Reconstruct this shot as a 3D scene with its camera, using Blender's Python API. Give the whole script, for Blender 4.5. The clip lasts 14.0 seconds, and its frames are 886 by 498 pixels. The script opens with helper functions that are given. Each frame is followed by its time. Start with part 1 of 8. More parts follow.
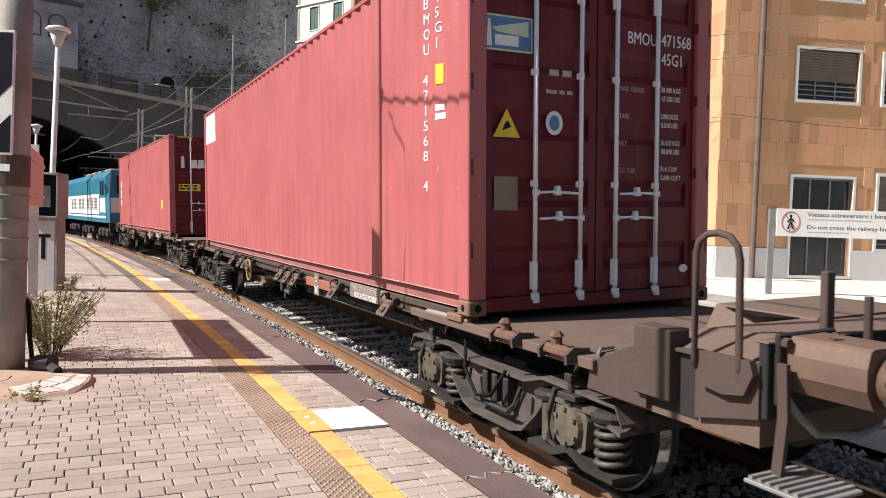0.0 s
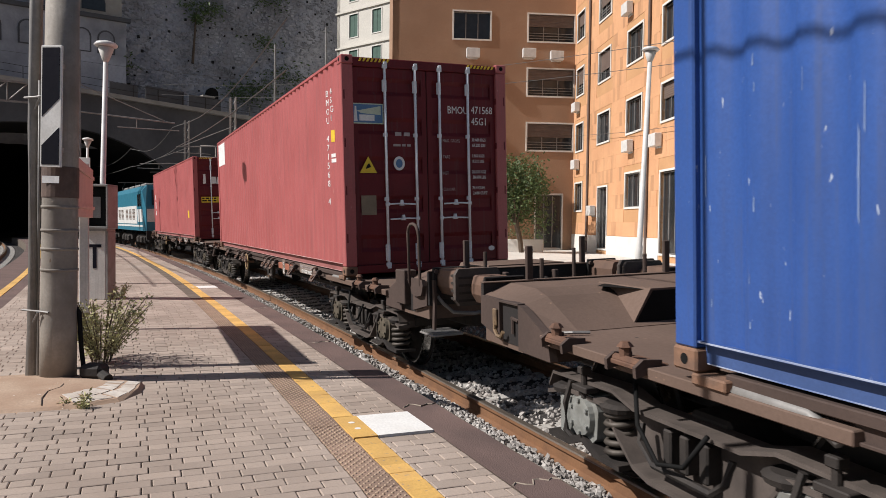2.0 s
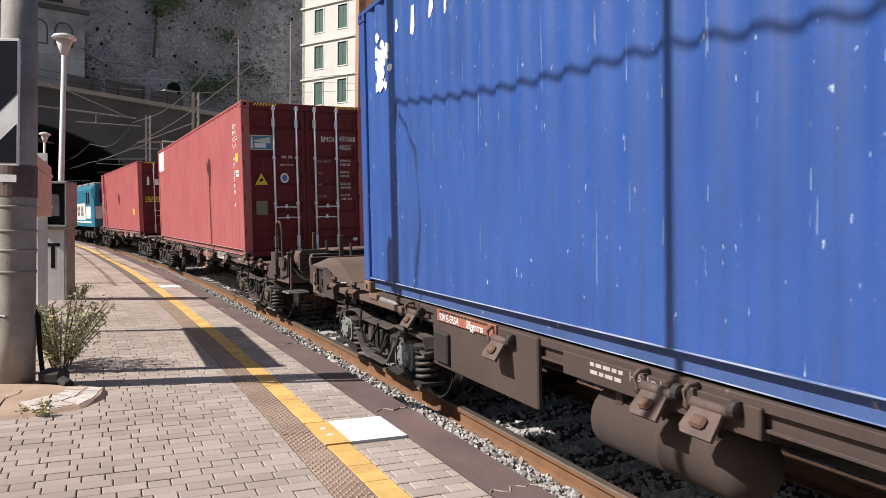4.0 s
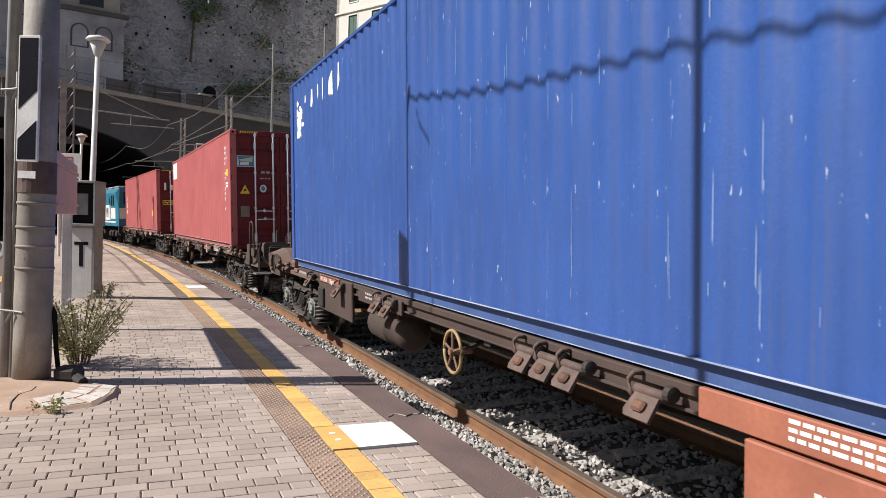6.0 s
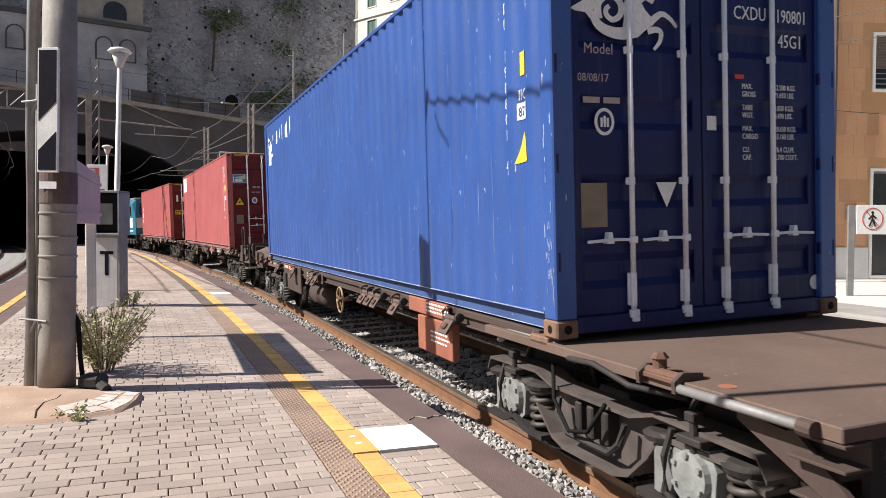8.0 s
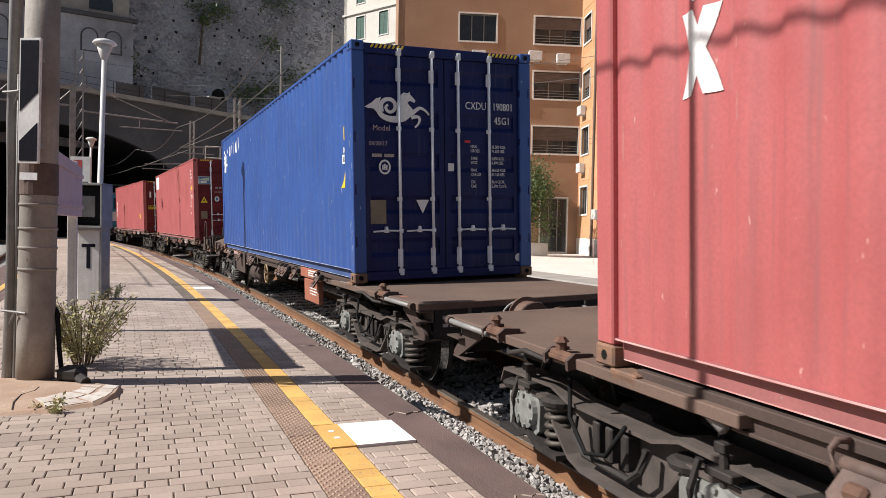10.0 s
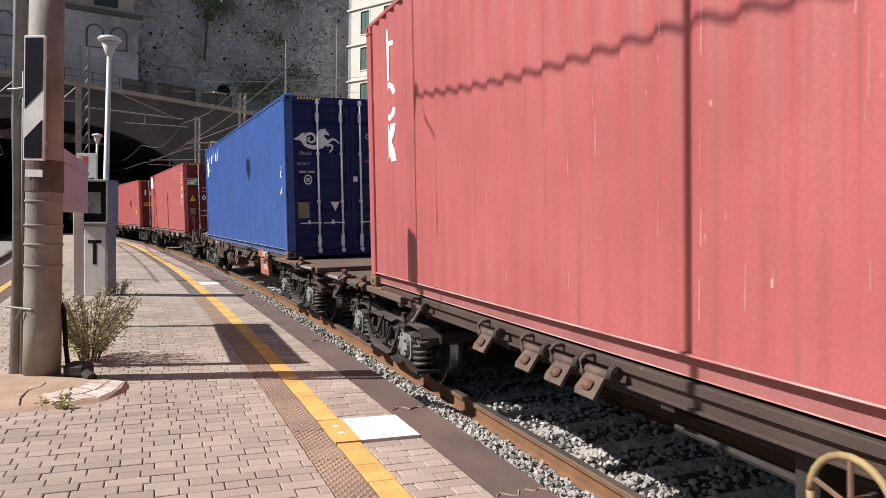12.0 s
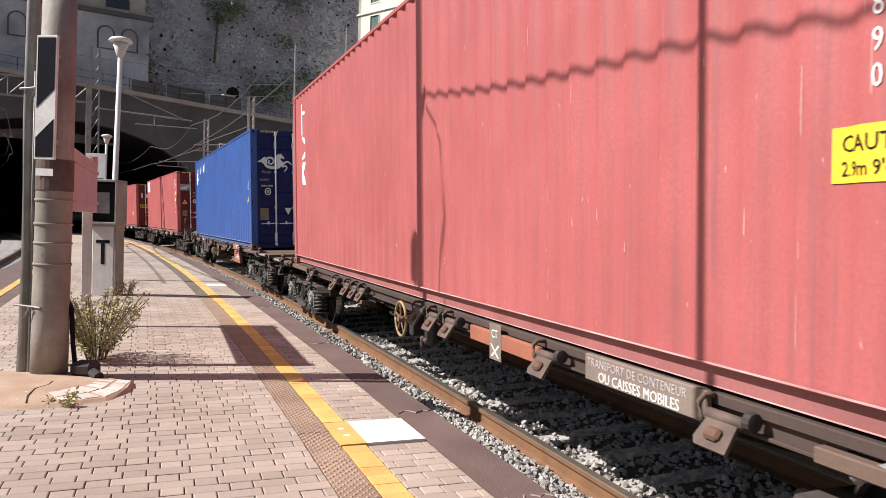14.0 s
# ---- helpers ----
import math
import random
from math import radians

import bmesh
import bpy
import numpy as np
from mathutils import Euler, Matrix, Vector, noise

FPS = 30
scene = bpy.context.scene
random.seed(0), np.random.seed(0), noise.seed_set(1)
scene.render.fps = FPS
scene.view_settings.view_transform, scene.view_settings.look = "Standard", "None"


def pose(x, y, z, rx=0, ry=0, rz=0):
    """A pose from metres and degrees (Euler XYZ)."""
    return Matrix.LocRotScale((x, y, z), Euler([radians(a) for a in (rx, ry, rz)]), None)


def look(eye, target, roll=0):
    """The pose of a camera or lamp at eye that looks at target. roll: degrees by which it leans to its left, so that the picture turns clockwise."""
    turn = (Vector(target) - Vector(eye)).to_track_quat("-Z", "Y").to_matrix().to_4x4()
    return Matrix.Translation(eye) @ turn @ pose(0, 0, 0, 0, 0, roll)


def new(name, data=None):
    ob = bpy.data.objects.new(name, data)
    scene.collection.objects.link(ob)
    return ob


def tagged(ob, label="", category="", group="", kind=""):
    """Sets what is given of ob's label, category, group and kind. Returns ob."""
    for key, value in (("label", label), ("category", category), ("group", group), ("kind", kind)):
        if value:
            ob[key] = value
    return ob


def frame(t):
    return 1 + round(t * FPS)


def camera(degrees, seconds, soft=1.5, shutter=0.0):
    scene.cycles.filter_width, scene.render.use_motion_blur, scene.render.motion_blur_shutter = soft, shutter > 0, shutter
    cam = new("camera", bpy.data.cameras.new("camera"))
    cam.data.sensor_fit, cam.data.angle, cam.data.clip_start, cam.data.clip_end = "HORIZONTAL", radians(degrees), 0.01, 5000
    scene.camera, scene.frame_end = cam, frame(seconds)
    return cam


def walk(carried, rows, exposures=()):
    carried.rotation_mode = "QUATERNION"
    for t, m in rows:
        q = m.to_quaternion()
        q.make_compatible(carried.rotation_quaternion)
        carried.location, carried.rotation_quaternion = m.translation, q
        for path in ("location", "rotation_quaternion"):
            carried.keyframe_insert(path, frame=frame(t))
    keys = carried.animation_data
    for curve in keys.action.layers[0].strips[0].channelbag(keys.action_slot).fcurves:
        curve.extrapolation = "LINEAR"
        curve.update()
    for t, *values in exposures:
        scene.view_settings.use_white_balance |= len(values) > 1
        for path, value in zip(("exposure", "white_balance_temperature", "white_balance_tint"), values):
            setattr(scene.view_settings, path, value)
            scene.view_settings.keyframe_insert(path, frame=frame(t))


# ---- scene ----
cam = camera(61.96, 14.0, soft=0.75, shutter=0.15)
PATH = [
    (0, pose(0.008, -0.082, 1.418, 87.912, -1.889, -0.369)),
    (0.5, pose(-0.004, -0.049, 1.420, 87.074, -1.423, 0.179)),
    (1, pose(-0.007, -0.029, 1.420, 87.413, -1.417, 1.351)),
    (1.5, pose(-0.000, -0.000, 1.416, 87.843, -1.621, 1.900)),
    (2, pose(0.010, -0.014, 1.411, 88.100, -0.725, 2.897)),
    (2.5, pose(-0.000, -0.000, 1.419, 87.352, -1.369, 1.832)),
    (3, pose(-0.025, 0.007, 1.438, 87.716, -0.589, 0.842)),
    (3.5, pose(-0.062, 0.041, 1.441, 87.969, -0.142, 0.277)),
    (4, pose(-0.049, 0.059, 1.446, 87.900, -0.837, 0.240)),
    (6.5, pose(0.086, 0.205, 1.417, 88.626, -1.546, 2.957)),
    (7, pose(0.103, 0.197, 1.417, 88.912, -1.241, 3.058)),
    (7.5, pose(0.100, 0.232, 1.409, 88.624, -0.750, 3.619)),
    (8, pose(0.105, 0.234, 1.408, 88.450, -0.362, 4.463)),
    (8.5, pose(0.134, 0.211, 1.400, 88.449, -0.427, 3.804)),
    (11, pose(0.149, 0.199, 1.402, 87.924, -1.317, 3.466)),
    (11.5, pose(0.162, 0.192, 1.397, 87.579, -0.933, 3.770)),
    (12, pose(0.158, 0.202, 1.406, 87.892, -0.966, 3.848)),
    (12.5, pose(0.154, 0.207, 1.400, 88.081, -1.080, 4.076)),
    (13, pose(0.149, 0.204, 1.393, 88.346, -1.225, 4.389)),
    (13.5, pose(0.153, 0.206, 1.391, 88.038, -1.240, 4.501)),
    (14, pose(0.146, 0.204, 1.398, 88.258, -1.711, 4.349)),
]
EXPOSURES = [(0, 0.7), (0.5, 0.65), (1, 0.4), (1.5, 0.25), (2, 0.12), (3, 0.38), (3.5, 0.5), (4, 0.47), (6.5, 0.5), (7, 0.54), (7.5, 0.6), (8.5, 0.72), (11, 0.3), (12, 0.45), (13, 0.6), (14, 0.65)]
walk(cam, PATH, EXPOSURES)

# distance run by the train along the track, metres
RUN_T = [0, 0.5, 1, 1.5, 2, 2.5, 3, 3.5, 4, 6.5, 7, 7.5, 8, 8.5, 11, 11.5, 12, 12.5, 13, 13.5, 14]
RUN_S = [6.541, 7.717, 8.885, 10.042, 11.187, 12.326, 13.456, 14.585, 15.706, 21.416, 22.544, 23.642, 24.725, 25.795, 31.384, 32.555, 33.772, 35.030, 36.316, 37.614, 38.916]
TRACK_X, TRACK_TURN = 4.049, 23.462
CURVE = (0.004292, -8.783e-05, 1.543e-06)
FLOOR_Z, CANT, GRADE = 0.762, 2.107, 0.00046
# offset along the track and lift of each wagon
UNITS = ((17.631, 0.031), (0.0, -0.008), (-18.697, -0.015), (-36.072, -0.044))
LOCO_OFF = 32.2

# ---- light ----
SUN_WAY = Vector((0.97 * 0.738, 0.243 * 0.738, -0.674))  # the way the sunlight travels
world = bpy.data.worlds.new("sky")
scene.world = world
world.use_nodes = True
wn = world.node_tree.nodes
sky = wn.new("ShaderNodeTexSky")
sky.sky_type, sky.sun_disc = "NISHITA", False
sky.sun_elevation, sky.sun_rotation = radians(42.4), math.atan2(-SUN_WAY.x, -SUN_WAY.y)
sky.air_density, sky.dust_density = 1.0, 1.5
world.node_tree.links.new(sky.outputs[0], wn["Background"].inputs[0])
wn["Background"].inputs[1].default_value = 0.050
sun = new("sun", bpy.data.lights.new("sun", "SUN"))
sun.data.energy, sun.data.angle, sun.data.color = 5.0, radians(0.55), (1.0, 0.955, 0.92)
sun.matrix_world = look((-20, -5, 30), Vector((-20, -5, 30)) + SUN_WAY)


# ---- materials ----
def mat(name, base, dark=None, rough=0.7, metal=0.0, fine=40.0, coarse=2.5, bump=0.15, spots=0.0, spot_col=(0.5, 0.5, 0.5), per="", streak=0.0, depth=0.01):
    """Base colour varied at two scales, with fine relief; spots: share of chipped or dirty specks; streak: vertical runs."""
    m = bpy.data.materials.new(name)
    m.use_nodes = True
    nt, b = m.node_tree, m.node_tree.nodes["Principled BSDF"]
    N, K = nt.nodes.new, nt.links.new
    co = N("ShaderNodeNewGeometry").outputs["Position"] if per == "object" else N("ShaderNodeTexCoord").outputs["Object"]
    if dark is None:
        dark = tuple(c * 0.72 for c in base)

    def tex(scale, detail=6, stretch=None):
        n = N("ShaderNodeTexNoise")
        n.inputs["Scale"].default_value, n.inputs["Detail"].default_value = scale, detail
        src = co
        if stretch:
            mp = N("ShaderNodeMapping")
            mp.inputs["Scale"].default_value = stretch
            K(co, mp.inputs[0])
            src = mp.outputs[0]
        K(src, n.inputs["Vector"])
        return n.outputs["Fac"]

    def ramp(src, a, z):
        r = N("ShaderNodeMapRange")
        r.inputs["From Min"].default_value, r.inputs["From Max"].default_value = a, z
        K(src, r.inputs["Value"])
        return r.outputs[0]

    def mixc(fac, a, z):
        x = N("ShaderNodeMix")
        x.data_type = "RGBA"
        for sock, v in ((x.inputs[6], a), (x.inputs[7], z)):
            if isinstance(v, tuple):
                sock.default_value = (*v, 1)
            else:
                K(v, sock)
        if isinstance(fac, float):
            x.inputs[0].default_value = fac
        else:
            K(fac, x.inputs[0])
        return x.outputs[2]

    col = mixc(ramp(tex(coarse), 0.35, 0.68), base, dark)
    col = mixc(ramp(tex(fine), 0.3, 1.2), col, tuple(c * 0.6 for c in base))
    if streak:
        col = mixc(ramp(tex(3.0, 5, (9, 9, 0.35)), 0.62 - streak * 0.12, 0.8), col, tuple(min(1, c * 0.55 + 0.03) for c in base))
    if spots:
        col = mixc(ramp(tex(fine * 0.35, 8, (1.6, 1.6, 0.5) if streak else None), 0.74 - spots, 0.78 - spots), col, spot_col)
    if per:
        rnd = N("ShaderNodeObjectInfo").outputs["Random"] if per == "object" else N("ShaderNodeNewGeometry").outputs["Random Per Island"]
        hsv = N("ShaderNodeHueSaturation")
        r = N("ShaderNodeMapRange")
        r.inputs["To Min"].default_value, r.inputs["To Max"].default_value = (0.80, 1.16) if "pav" not in name else (0.85, 1.11)
        K(rnd, r.inputs["Value"])
        if per == "tile":   # most tiles alike, one in eight burnt darker
            r.inputs["From Min"].default_value, r.inputs["From Max"].default_value = 0.0, 0.3
            r.inputs["To Min"].default_value, r.inputs["To Max"].default_value = 0.74, 1.02
        K(r.outputs[0], hsv.inputs["Value"])
        K(col, hsv.inputs["Color"])
        col = hsv.outputs[0]
    K(col, b.inputs["Base Color"])
    rr = N("ShaderNodeMapRange")
    rr.inputs["To Min"].default_value, rr.inputs["To Max"].default_value = max(0.05, rough - 0.12), min(1, rough + 0.12)
    K(tex(fine * 0.5), rr.inputs["Value"])
    K(rr.outputs[0], b.inputs["Roughness"])
    b.inputs["Metallic"].default_value = metal
    if bump:
        bp = N("ShaderNodeBump")
        bp.inputs["Strength"].default_value, bp.inputs["Distance"].default_value = bump, depth
        K(tex(fine), bp.inputs["Height"])
        K(bp.outputs[0], b.inputs["Normal"])
    return m


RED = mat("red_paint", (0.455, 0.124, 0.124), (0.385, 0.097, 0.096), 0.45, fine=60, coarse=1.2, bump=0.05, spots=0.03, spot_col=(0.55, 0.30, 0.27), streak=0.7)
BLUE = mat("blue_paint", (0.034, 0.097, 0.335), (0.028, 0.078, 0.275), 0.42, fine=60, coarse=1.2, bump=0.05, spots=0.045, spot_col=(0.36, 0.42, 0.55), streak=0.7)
# door ends: the side paints again, darkened for the shade they stand in
RED_SHADED = mat("shaded_red_paint", (0.150, 0.014, 0.019), (0.112, 0.010, 0.014), 0.5, fine=50, coarse=2, bump=0.05, streak=0.5)
BLUE_SHADED = mat("shaded_blue_paint", (0.0062, 0.0135, 0.100), (0.0045, 0.010, 0.072), 0.5, fine=50, coarse=2, bump=0.05, streak=0.4)
ZINC = mat("galvanised_steel", (0.86, 0.89, 0.94), (0.70, 0.74, 0.80), 0.3, 0.0, fine=80, coarse=6, bump=0.05)
HOOKTAN = mat("worn_tan_hook_paint", (0.22, 0.145, 0.08), (0.11, 0.075, 0.05), 0.7, fine=60, coarse=9, bump=0.1)
BRACKET = mat("worn_brown_bracket", (0.135, 0.088, 0.070), (0.075, 0.050, 0.042), 0.75, fine=60, coarse=9, bump=0.15)
RUSTDARK = mat("dark_rust", (0.155, 0.078, 0.048), (0.09, 0.048, 0.033), 0.85, fine=70, coarse=9, bump=0.2)
BOARDTAN = mat("faded_tan_board", (0.235, 0.185, 0.15), (0.16, 0.12, 0.10), 0.8, fine=40, coarse=4, bump=0.08, spots=0.03, spot_col=(0.12, 0.08, 0.06))
RUST = mat("rusty_casting", (0.24, 0.13, 0.08), (0.12, 0.08, 0.06), 0.85, fine=70, coarse=8, bump=0.2)
# rubber black, also laid on as the shade in slots and openings
DARK = mat("black_rubber_and_hole_shade", (0.012, 0.012, 0.012), None, 0.8, fine=60, bump=0.05)
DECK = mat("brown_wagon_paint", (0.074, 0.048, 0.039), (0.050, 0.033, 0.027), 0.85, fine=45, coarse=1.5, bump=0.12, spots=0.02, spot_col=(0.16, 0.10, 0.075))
# dusty deck tops: sunlight put into the colour, lighter than the wagon paint
DECKTOP = mat("dusty_sunlit_deck_plate", (0.150, 0.098, 0.074), (0.108, 0.070, 0.053), 0.85, fine=45, coarse=1.3, bump=0.12, spots=0.025, spot_col=(0.24, 0.15, 0.10))
# beam ends and recesses: near black, their shade put into the colour
BEAM_SHADE = mat("shade_black_beam", (0.020, 0.016, 0.015), (0.012, 0.010, 0.010), 0.8, fine=50, coarse=3, bump=0.15, spots=0.02, spot_col=(0.06, 0.045, 0.035))
BUFFERBROWN = mat("rubbed_brown_buffer_steel", (0.165, 0.098, 0.068), (0.105, 0.064, 0.048), 0.6, fine=60, coarse=5, bump=0.12, spots=0.03, spot_col=(0.08, 0.055, 0.045))
GRIME = mat("grimy_bogie_steel", (0.034, 0.027, 0.023), (0.015, 0.012, 0.011), 0.75, fine=50, coarse=6, bump=0.2)
FRAMEGREY = mat("dusty_frame_steel", (0.105, 0.084, 0.073), (0.056, 0.045, 0.039), 0.75, fine=50, coarse=5, bump=0.15)
AXLEBOX = mat("greasy_axle_box", (0.135, 0.112, 0.080), (0.07, 0.057, 0.042), 0.6, fine=60, coarse=8, bump=0.15)
SILVERBOX = mat("silver_axle_box", (0.36, 0.37, 0.35), (0.22, 0.22, 0.2), 0.55, 0.3, fine=60, coarse=8, bump=0.15)
SPRING = mat("spring_steel", (0.10, 0.085, 0.07), (0.05, 0.04, 0.035), 0.6, 0.3, fine=60, coarse=9, bump=0.1)
TREAD = mat("polished_wheel_tread", (0.45, 0.45, 0.45), (0.35, 0.34, 0.33), 0.25, 1.0, fine=50, bump=0.03)
ORANGE = mat("orange_red_wagon_paint", (0.37, 0.132, 0.078), (0.28, 0.098, 0.06), 0.65, fine=40, coarse=3, bump=0.05, spots=0.03, spot_col=(0.25, 0.1, 0.06))
WHITE = mat("white_lettering", (0.88, 0.88, 0.87), (0.78, 0.78, 0.77), 0.6, fine=50, coarse=6, bump=0.0)
CHALK = mat("faint_chalk", (0.48, 0.42, 0.42), (0.38, 0.32, 0.32), 0.8, fine=50, coarse=6, bump=0.0)
YELLOW = mat("yellow_sticker", (0.85, 0.62, 0.04), (0.75, 0.52, 0.04), 0.5, fine=50, coarse=6, bump=0.0)
HANDYELLOW = mat("yellow_handwheel_paint", (0.40, 0.29, 0.13), (0.20, 0.13, 0.07), 0.6, fine=50, coarse=6, bump=0.1)
BLACK = mat("black_print", (0.02, 0.02, 0.02), None, 0.6, fine=50, bump=0.0)
TAN = mat("tan_plate", (0.27, 0.22, 0.15), (0.2, 0.16, 0.11), 0.6, fine=60, coarse=8, bump=0.0)
LOGOBLUE = mat("logo_blue", (0.10, 0.22, 0.42), None, 0.5, fine=50, bump=0.0)
LOGOLIGHT = mat("logo_pale", (0.62, 0.70, 0.55), None, 0.5, fine=50, bump=0.0)
REDPRINT = mat("red_print", (0.65, 0.05, 0.04), None, 0.5, fine=50, bump=0.0)

PAVER = mat("grey_beige_paver", (0.445, 0.362, 0.303), (0.310, 0.242, 0.196), 0.9, fine=90, coarse=0.7, bump=0.35, spots=0.055, spot_col=(0.27, 0.22, 0.185), per="object", depth=0.004)
PAVERS = mat("grey_beige_pavers", (0.445, 0.362, 0.303), (0.310, 0.242, 0.196), 0.9, fine=90, coarse=0.7, bump=0.35, spots=0.055, spot_col=(0.27, 0.22, 0.185), per="island", depth=0.004)
JOINT = mat("sandy_joint", (0.17, 0.135, 0.105), (0.10, 0.08, 0.062), 0.95, fine=60, coarse=3, bump=0.4)
YPAVE = mat("yellow_safety_paver", (0.76, 0.46, 0.13), (0.62, 0.37, 0.12), 0.85, fine=70, coarse=3, bump=0.2, spots=0.09, spot_col=(0.4, 0.28, 0.16), per="island")
WTILE = mat("white_painted_slab", (0.84, 0.83, 0.80), (0.78, 0.76, 0.72), 0.8, fine=60, coarse=5, bump=0.1, spots=0.02, spot_col=(0.5, 0.5, 0.48))
TACTILE = mat("brown_tactile_paver", (0.34, 0.23, 0.17), (0.25, 0.17, 0.125), 0.9, fine=70, coarse=3, bump=0.3, per="island")
STUD = mat("worn_tactile_stud", (0.50, 0.37, 0.26), (0.42, 0.3, 0.22), 0.85, fine=70, coarse=3, bump=0.2)
ASPHALT = mat("worn_edge_asphalt", (0.165, 0.107, 0.093), (0.105, 0.071, 0.063), 0.95, fine=120, coarse=1.6, bump=0.5, spots=0.05, spot_col=(0.25, 0.19, 0.16))
CRACK = mat("pale_crack_fill", (0.36, 0.30, 0.24), None, 0.9, fine=60, bump=0.2)
CONCRETE = mat("concrete", (0.36, 0.34, 0.31), (0.26, 0.245, 0.225), 0.9, fine=60, coarse=1.2, bump=0.25, spots=0.02, spot_col=(0.2, 0.18, 0.16))
PADCON = mat("weathered_concrete_pad", (0.48, 0.35, 0.255), (0.33, 0.20, 0.13), 0.9, fine=50, coarse=2.2, bump=0.3, spots=0.05, spot_col=(0.66, 0.6, 0.53))
FLAKE = mat("pale_broken_concrete", (0.68, 0.63, 0.57), (0.50, 0.42, 0.35), 0.9, fine=30, coarse=5, bump=0.4, spots=0.05, spot_col=(0.4, 0.3, 0.22))
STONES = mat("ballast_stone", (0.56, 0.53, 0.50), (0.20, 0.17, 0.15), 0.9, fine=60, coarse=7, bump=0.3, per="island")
# near black: the shade under the wagons put into the bed's colour
BED = mat("shaded_ballast_bed", (0.055, 0.048, 0.045), (0.03, 0.027, 0.025), 0.95, fine=25, coarse=4, bump=1.0, depth=0.04)
RAILRUST = mat("rusty_rail_side", (0.23, 0.115, 0.055), (0.16, 0.08, 0.042), 0.8, fine=50, coarse=5, bump=0.15)
RAILTOP = mat("worn_rail_top", (0.42, 0.36, 0.30), (0.36, 0.30, 0.25), 0.35, 0.8, fine=50, coarse=5, bump=0.03)
SLEEPER = mat("grey_sleeper", (0.52, 0.50, 0.47), (0.36, 0.34, 0.31), 0.9, fine=50, coarse=3, bump=0.3)
POLE = mat("aged_concrete_pole", (0.335, 0.30, 0.26), (0.17, 0.145, 0.122), 0.75, fine=45, coarse=3.5, bump=0.2, spots=0.035, spot_col=(0.15, 0.10, 0.07), streak=0.6)
GREYPIPE = mat("grey_painted_pipe", (0.30, 0.29, 0.28), (0.2, 0.19, 0.18), 0.6, 0.3, fine=50, coarse=5, bump=0.1)
WHITEPOST = mat("white_painted_post", (0.72, 0.71, 0.69), (0.6, 0.585, 0.56), 0.5, fine=50, coarse=5, bump=0.05)
PALEBOX = mat("pale_grey_cabinet", (0.62, 0.60, 0.57), (0.5, 0.48, 0.45), 0.6, fine=40, coarse=4, bump=0.05, streak=0.4)
SIGNBLACK = mat("black_sign_paint", (0.010, 0.010, 0.018), None, 0.88, fine=50, bump=0.0)
for m in (BLUE_SHADED, RED_SHADED):
    m.node_tree.nodes["Principled BSDF"].inputs["Specular IOR Level"].default_value = 0.3
for m in (SIGNBLACK, BLACK, DARK):
    m.node_tree.nodes["Principled BSDF"].inputs["Specular IOR Level"].default_value = 0.12
SIGNGREY = mat("sign_back_aluminium", (0.60, 0.42, 0.35), (0.50, 0.35, 0.30), 0.5, 0.1, fine=40, coarse=3, bump=0.05)
# dark specks of the masonry paint the shade in small holes
ROCK = mat("dark_stone_masonry", (0.43, 0.44, 0.49), (0.18, 0.182, 0.205), 0.95, fine=1.6, coarse=0.14, bump=1.0, spots=0.06, spot_col=(0.055, 0.053, 0.05), depth=0.25)
WALLSTONE = mat("dark_wall_stone", (0.41, 0.415, 0.46), (0.17, 0.172, 0.19), 0.95, fine=4, coarse=0.35, bump=0.6, per="island", depth=0.05)
RENDER_GREY = mat("dark_portal_render", (0.105, 0.106, 0.115), (0.060, 0.060, 0.066), 0.9, fine=2.2, coarse=0.25, bump=0.4, depth=0.08, streak=0.5)
# tunnel lining and wall holes: their shade put into the colour
HOLLOW_SHADE = mat("shade_black_hollow", (0.016, 0.015, 0.015), None, 0.95, fine=3, coarse=0.5, bump=0.3)
OCHRE = mat("ochre_tile_cladding", (0.70, 0.385, 0.205), (0.60, 0.31, 0.16), 0.75, fine=30, coarse=0.6, bump=0.08, per="tile")
OCHRE_WALL = mat("ochre_wall_joints", (0.60, 0.335, 0.165), (0.52, 0.285, 0.135), 0.85, fine=30, coarse=0.8, bump=0.1)
BROWNWALL = mat("brown_ochre_render", (0.40, 0.245, 0.155), (0.33, 0.195, 0.12), 0.85, fine=20, coarse=0.5, bump=0.1)
WHITEWALL = mat("white_plinth", (0.78, 0.76, 0.72), (0.68, 0.65, 0.6), 0.8, fine=30, coarse=1, bump=0.1)
CREAM = mat("cream_facade", (0.72, 0.69, 0.62), (0.62, 0.59, 0.53), 0.85, fine=10, coarse=0.5, bump=0.05)
GLASS = mat("dark_window_glass", (0.03, 0.032, 0.035), None, 0.08, fine=5, bump=0.0)
SHUTTER = mat("brown_roller_shutter", (0.16, 0.115, 0.095), (0.12, 0.085, 0.07), 0.7, fine=30, coarse=3, bump=0.05)
GREENSHUT = mat("green_shutter", (0.06, 0.13, 0.10), None, 0.6, fine=30, bump=0.05)
GRAVEL = mat("pale_gravel", (0.50, 0.46, 0.40), (0.30, 0.27, 0.23), 0.95, fine=22, coarse=1.2, bump=0.8, depth=0.03)
PAVING = mat("bright_paving", (0.68, 0.65, 0.60), (0.58, 0.55, 0.50), 0.9, fine=25, coarse=0.6, bump=0.2)
EARTH = mat("dusty_ground", (0.24, 0.215, 0.185), (0.16, 0.14, 0.12), 0.95, fine=18, coarse=0.5, bump=0.5)
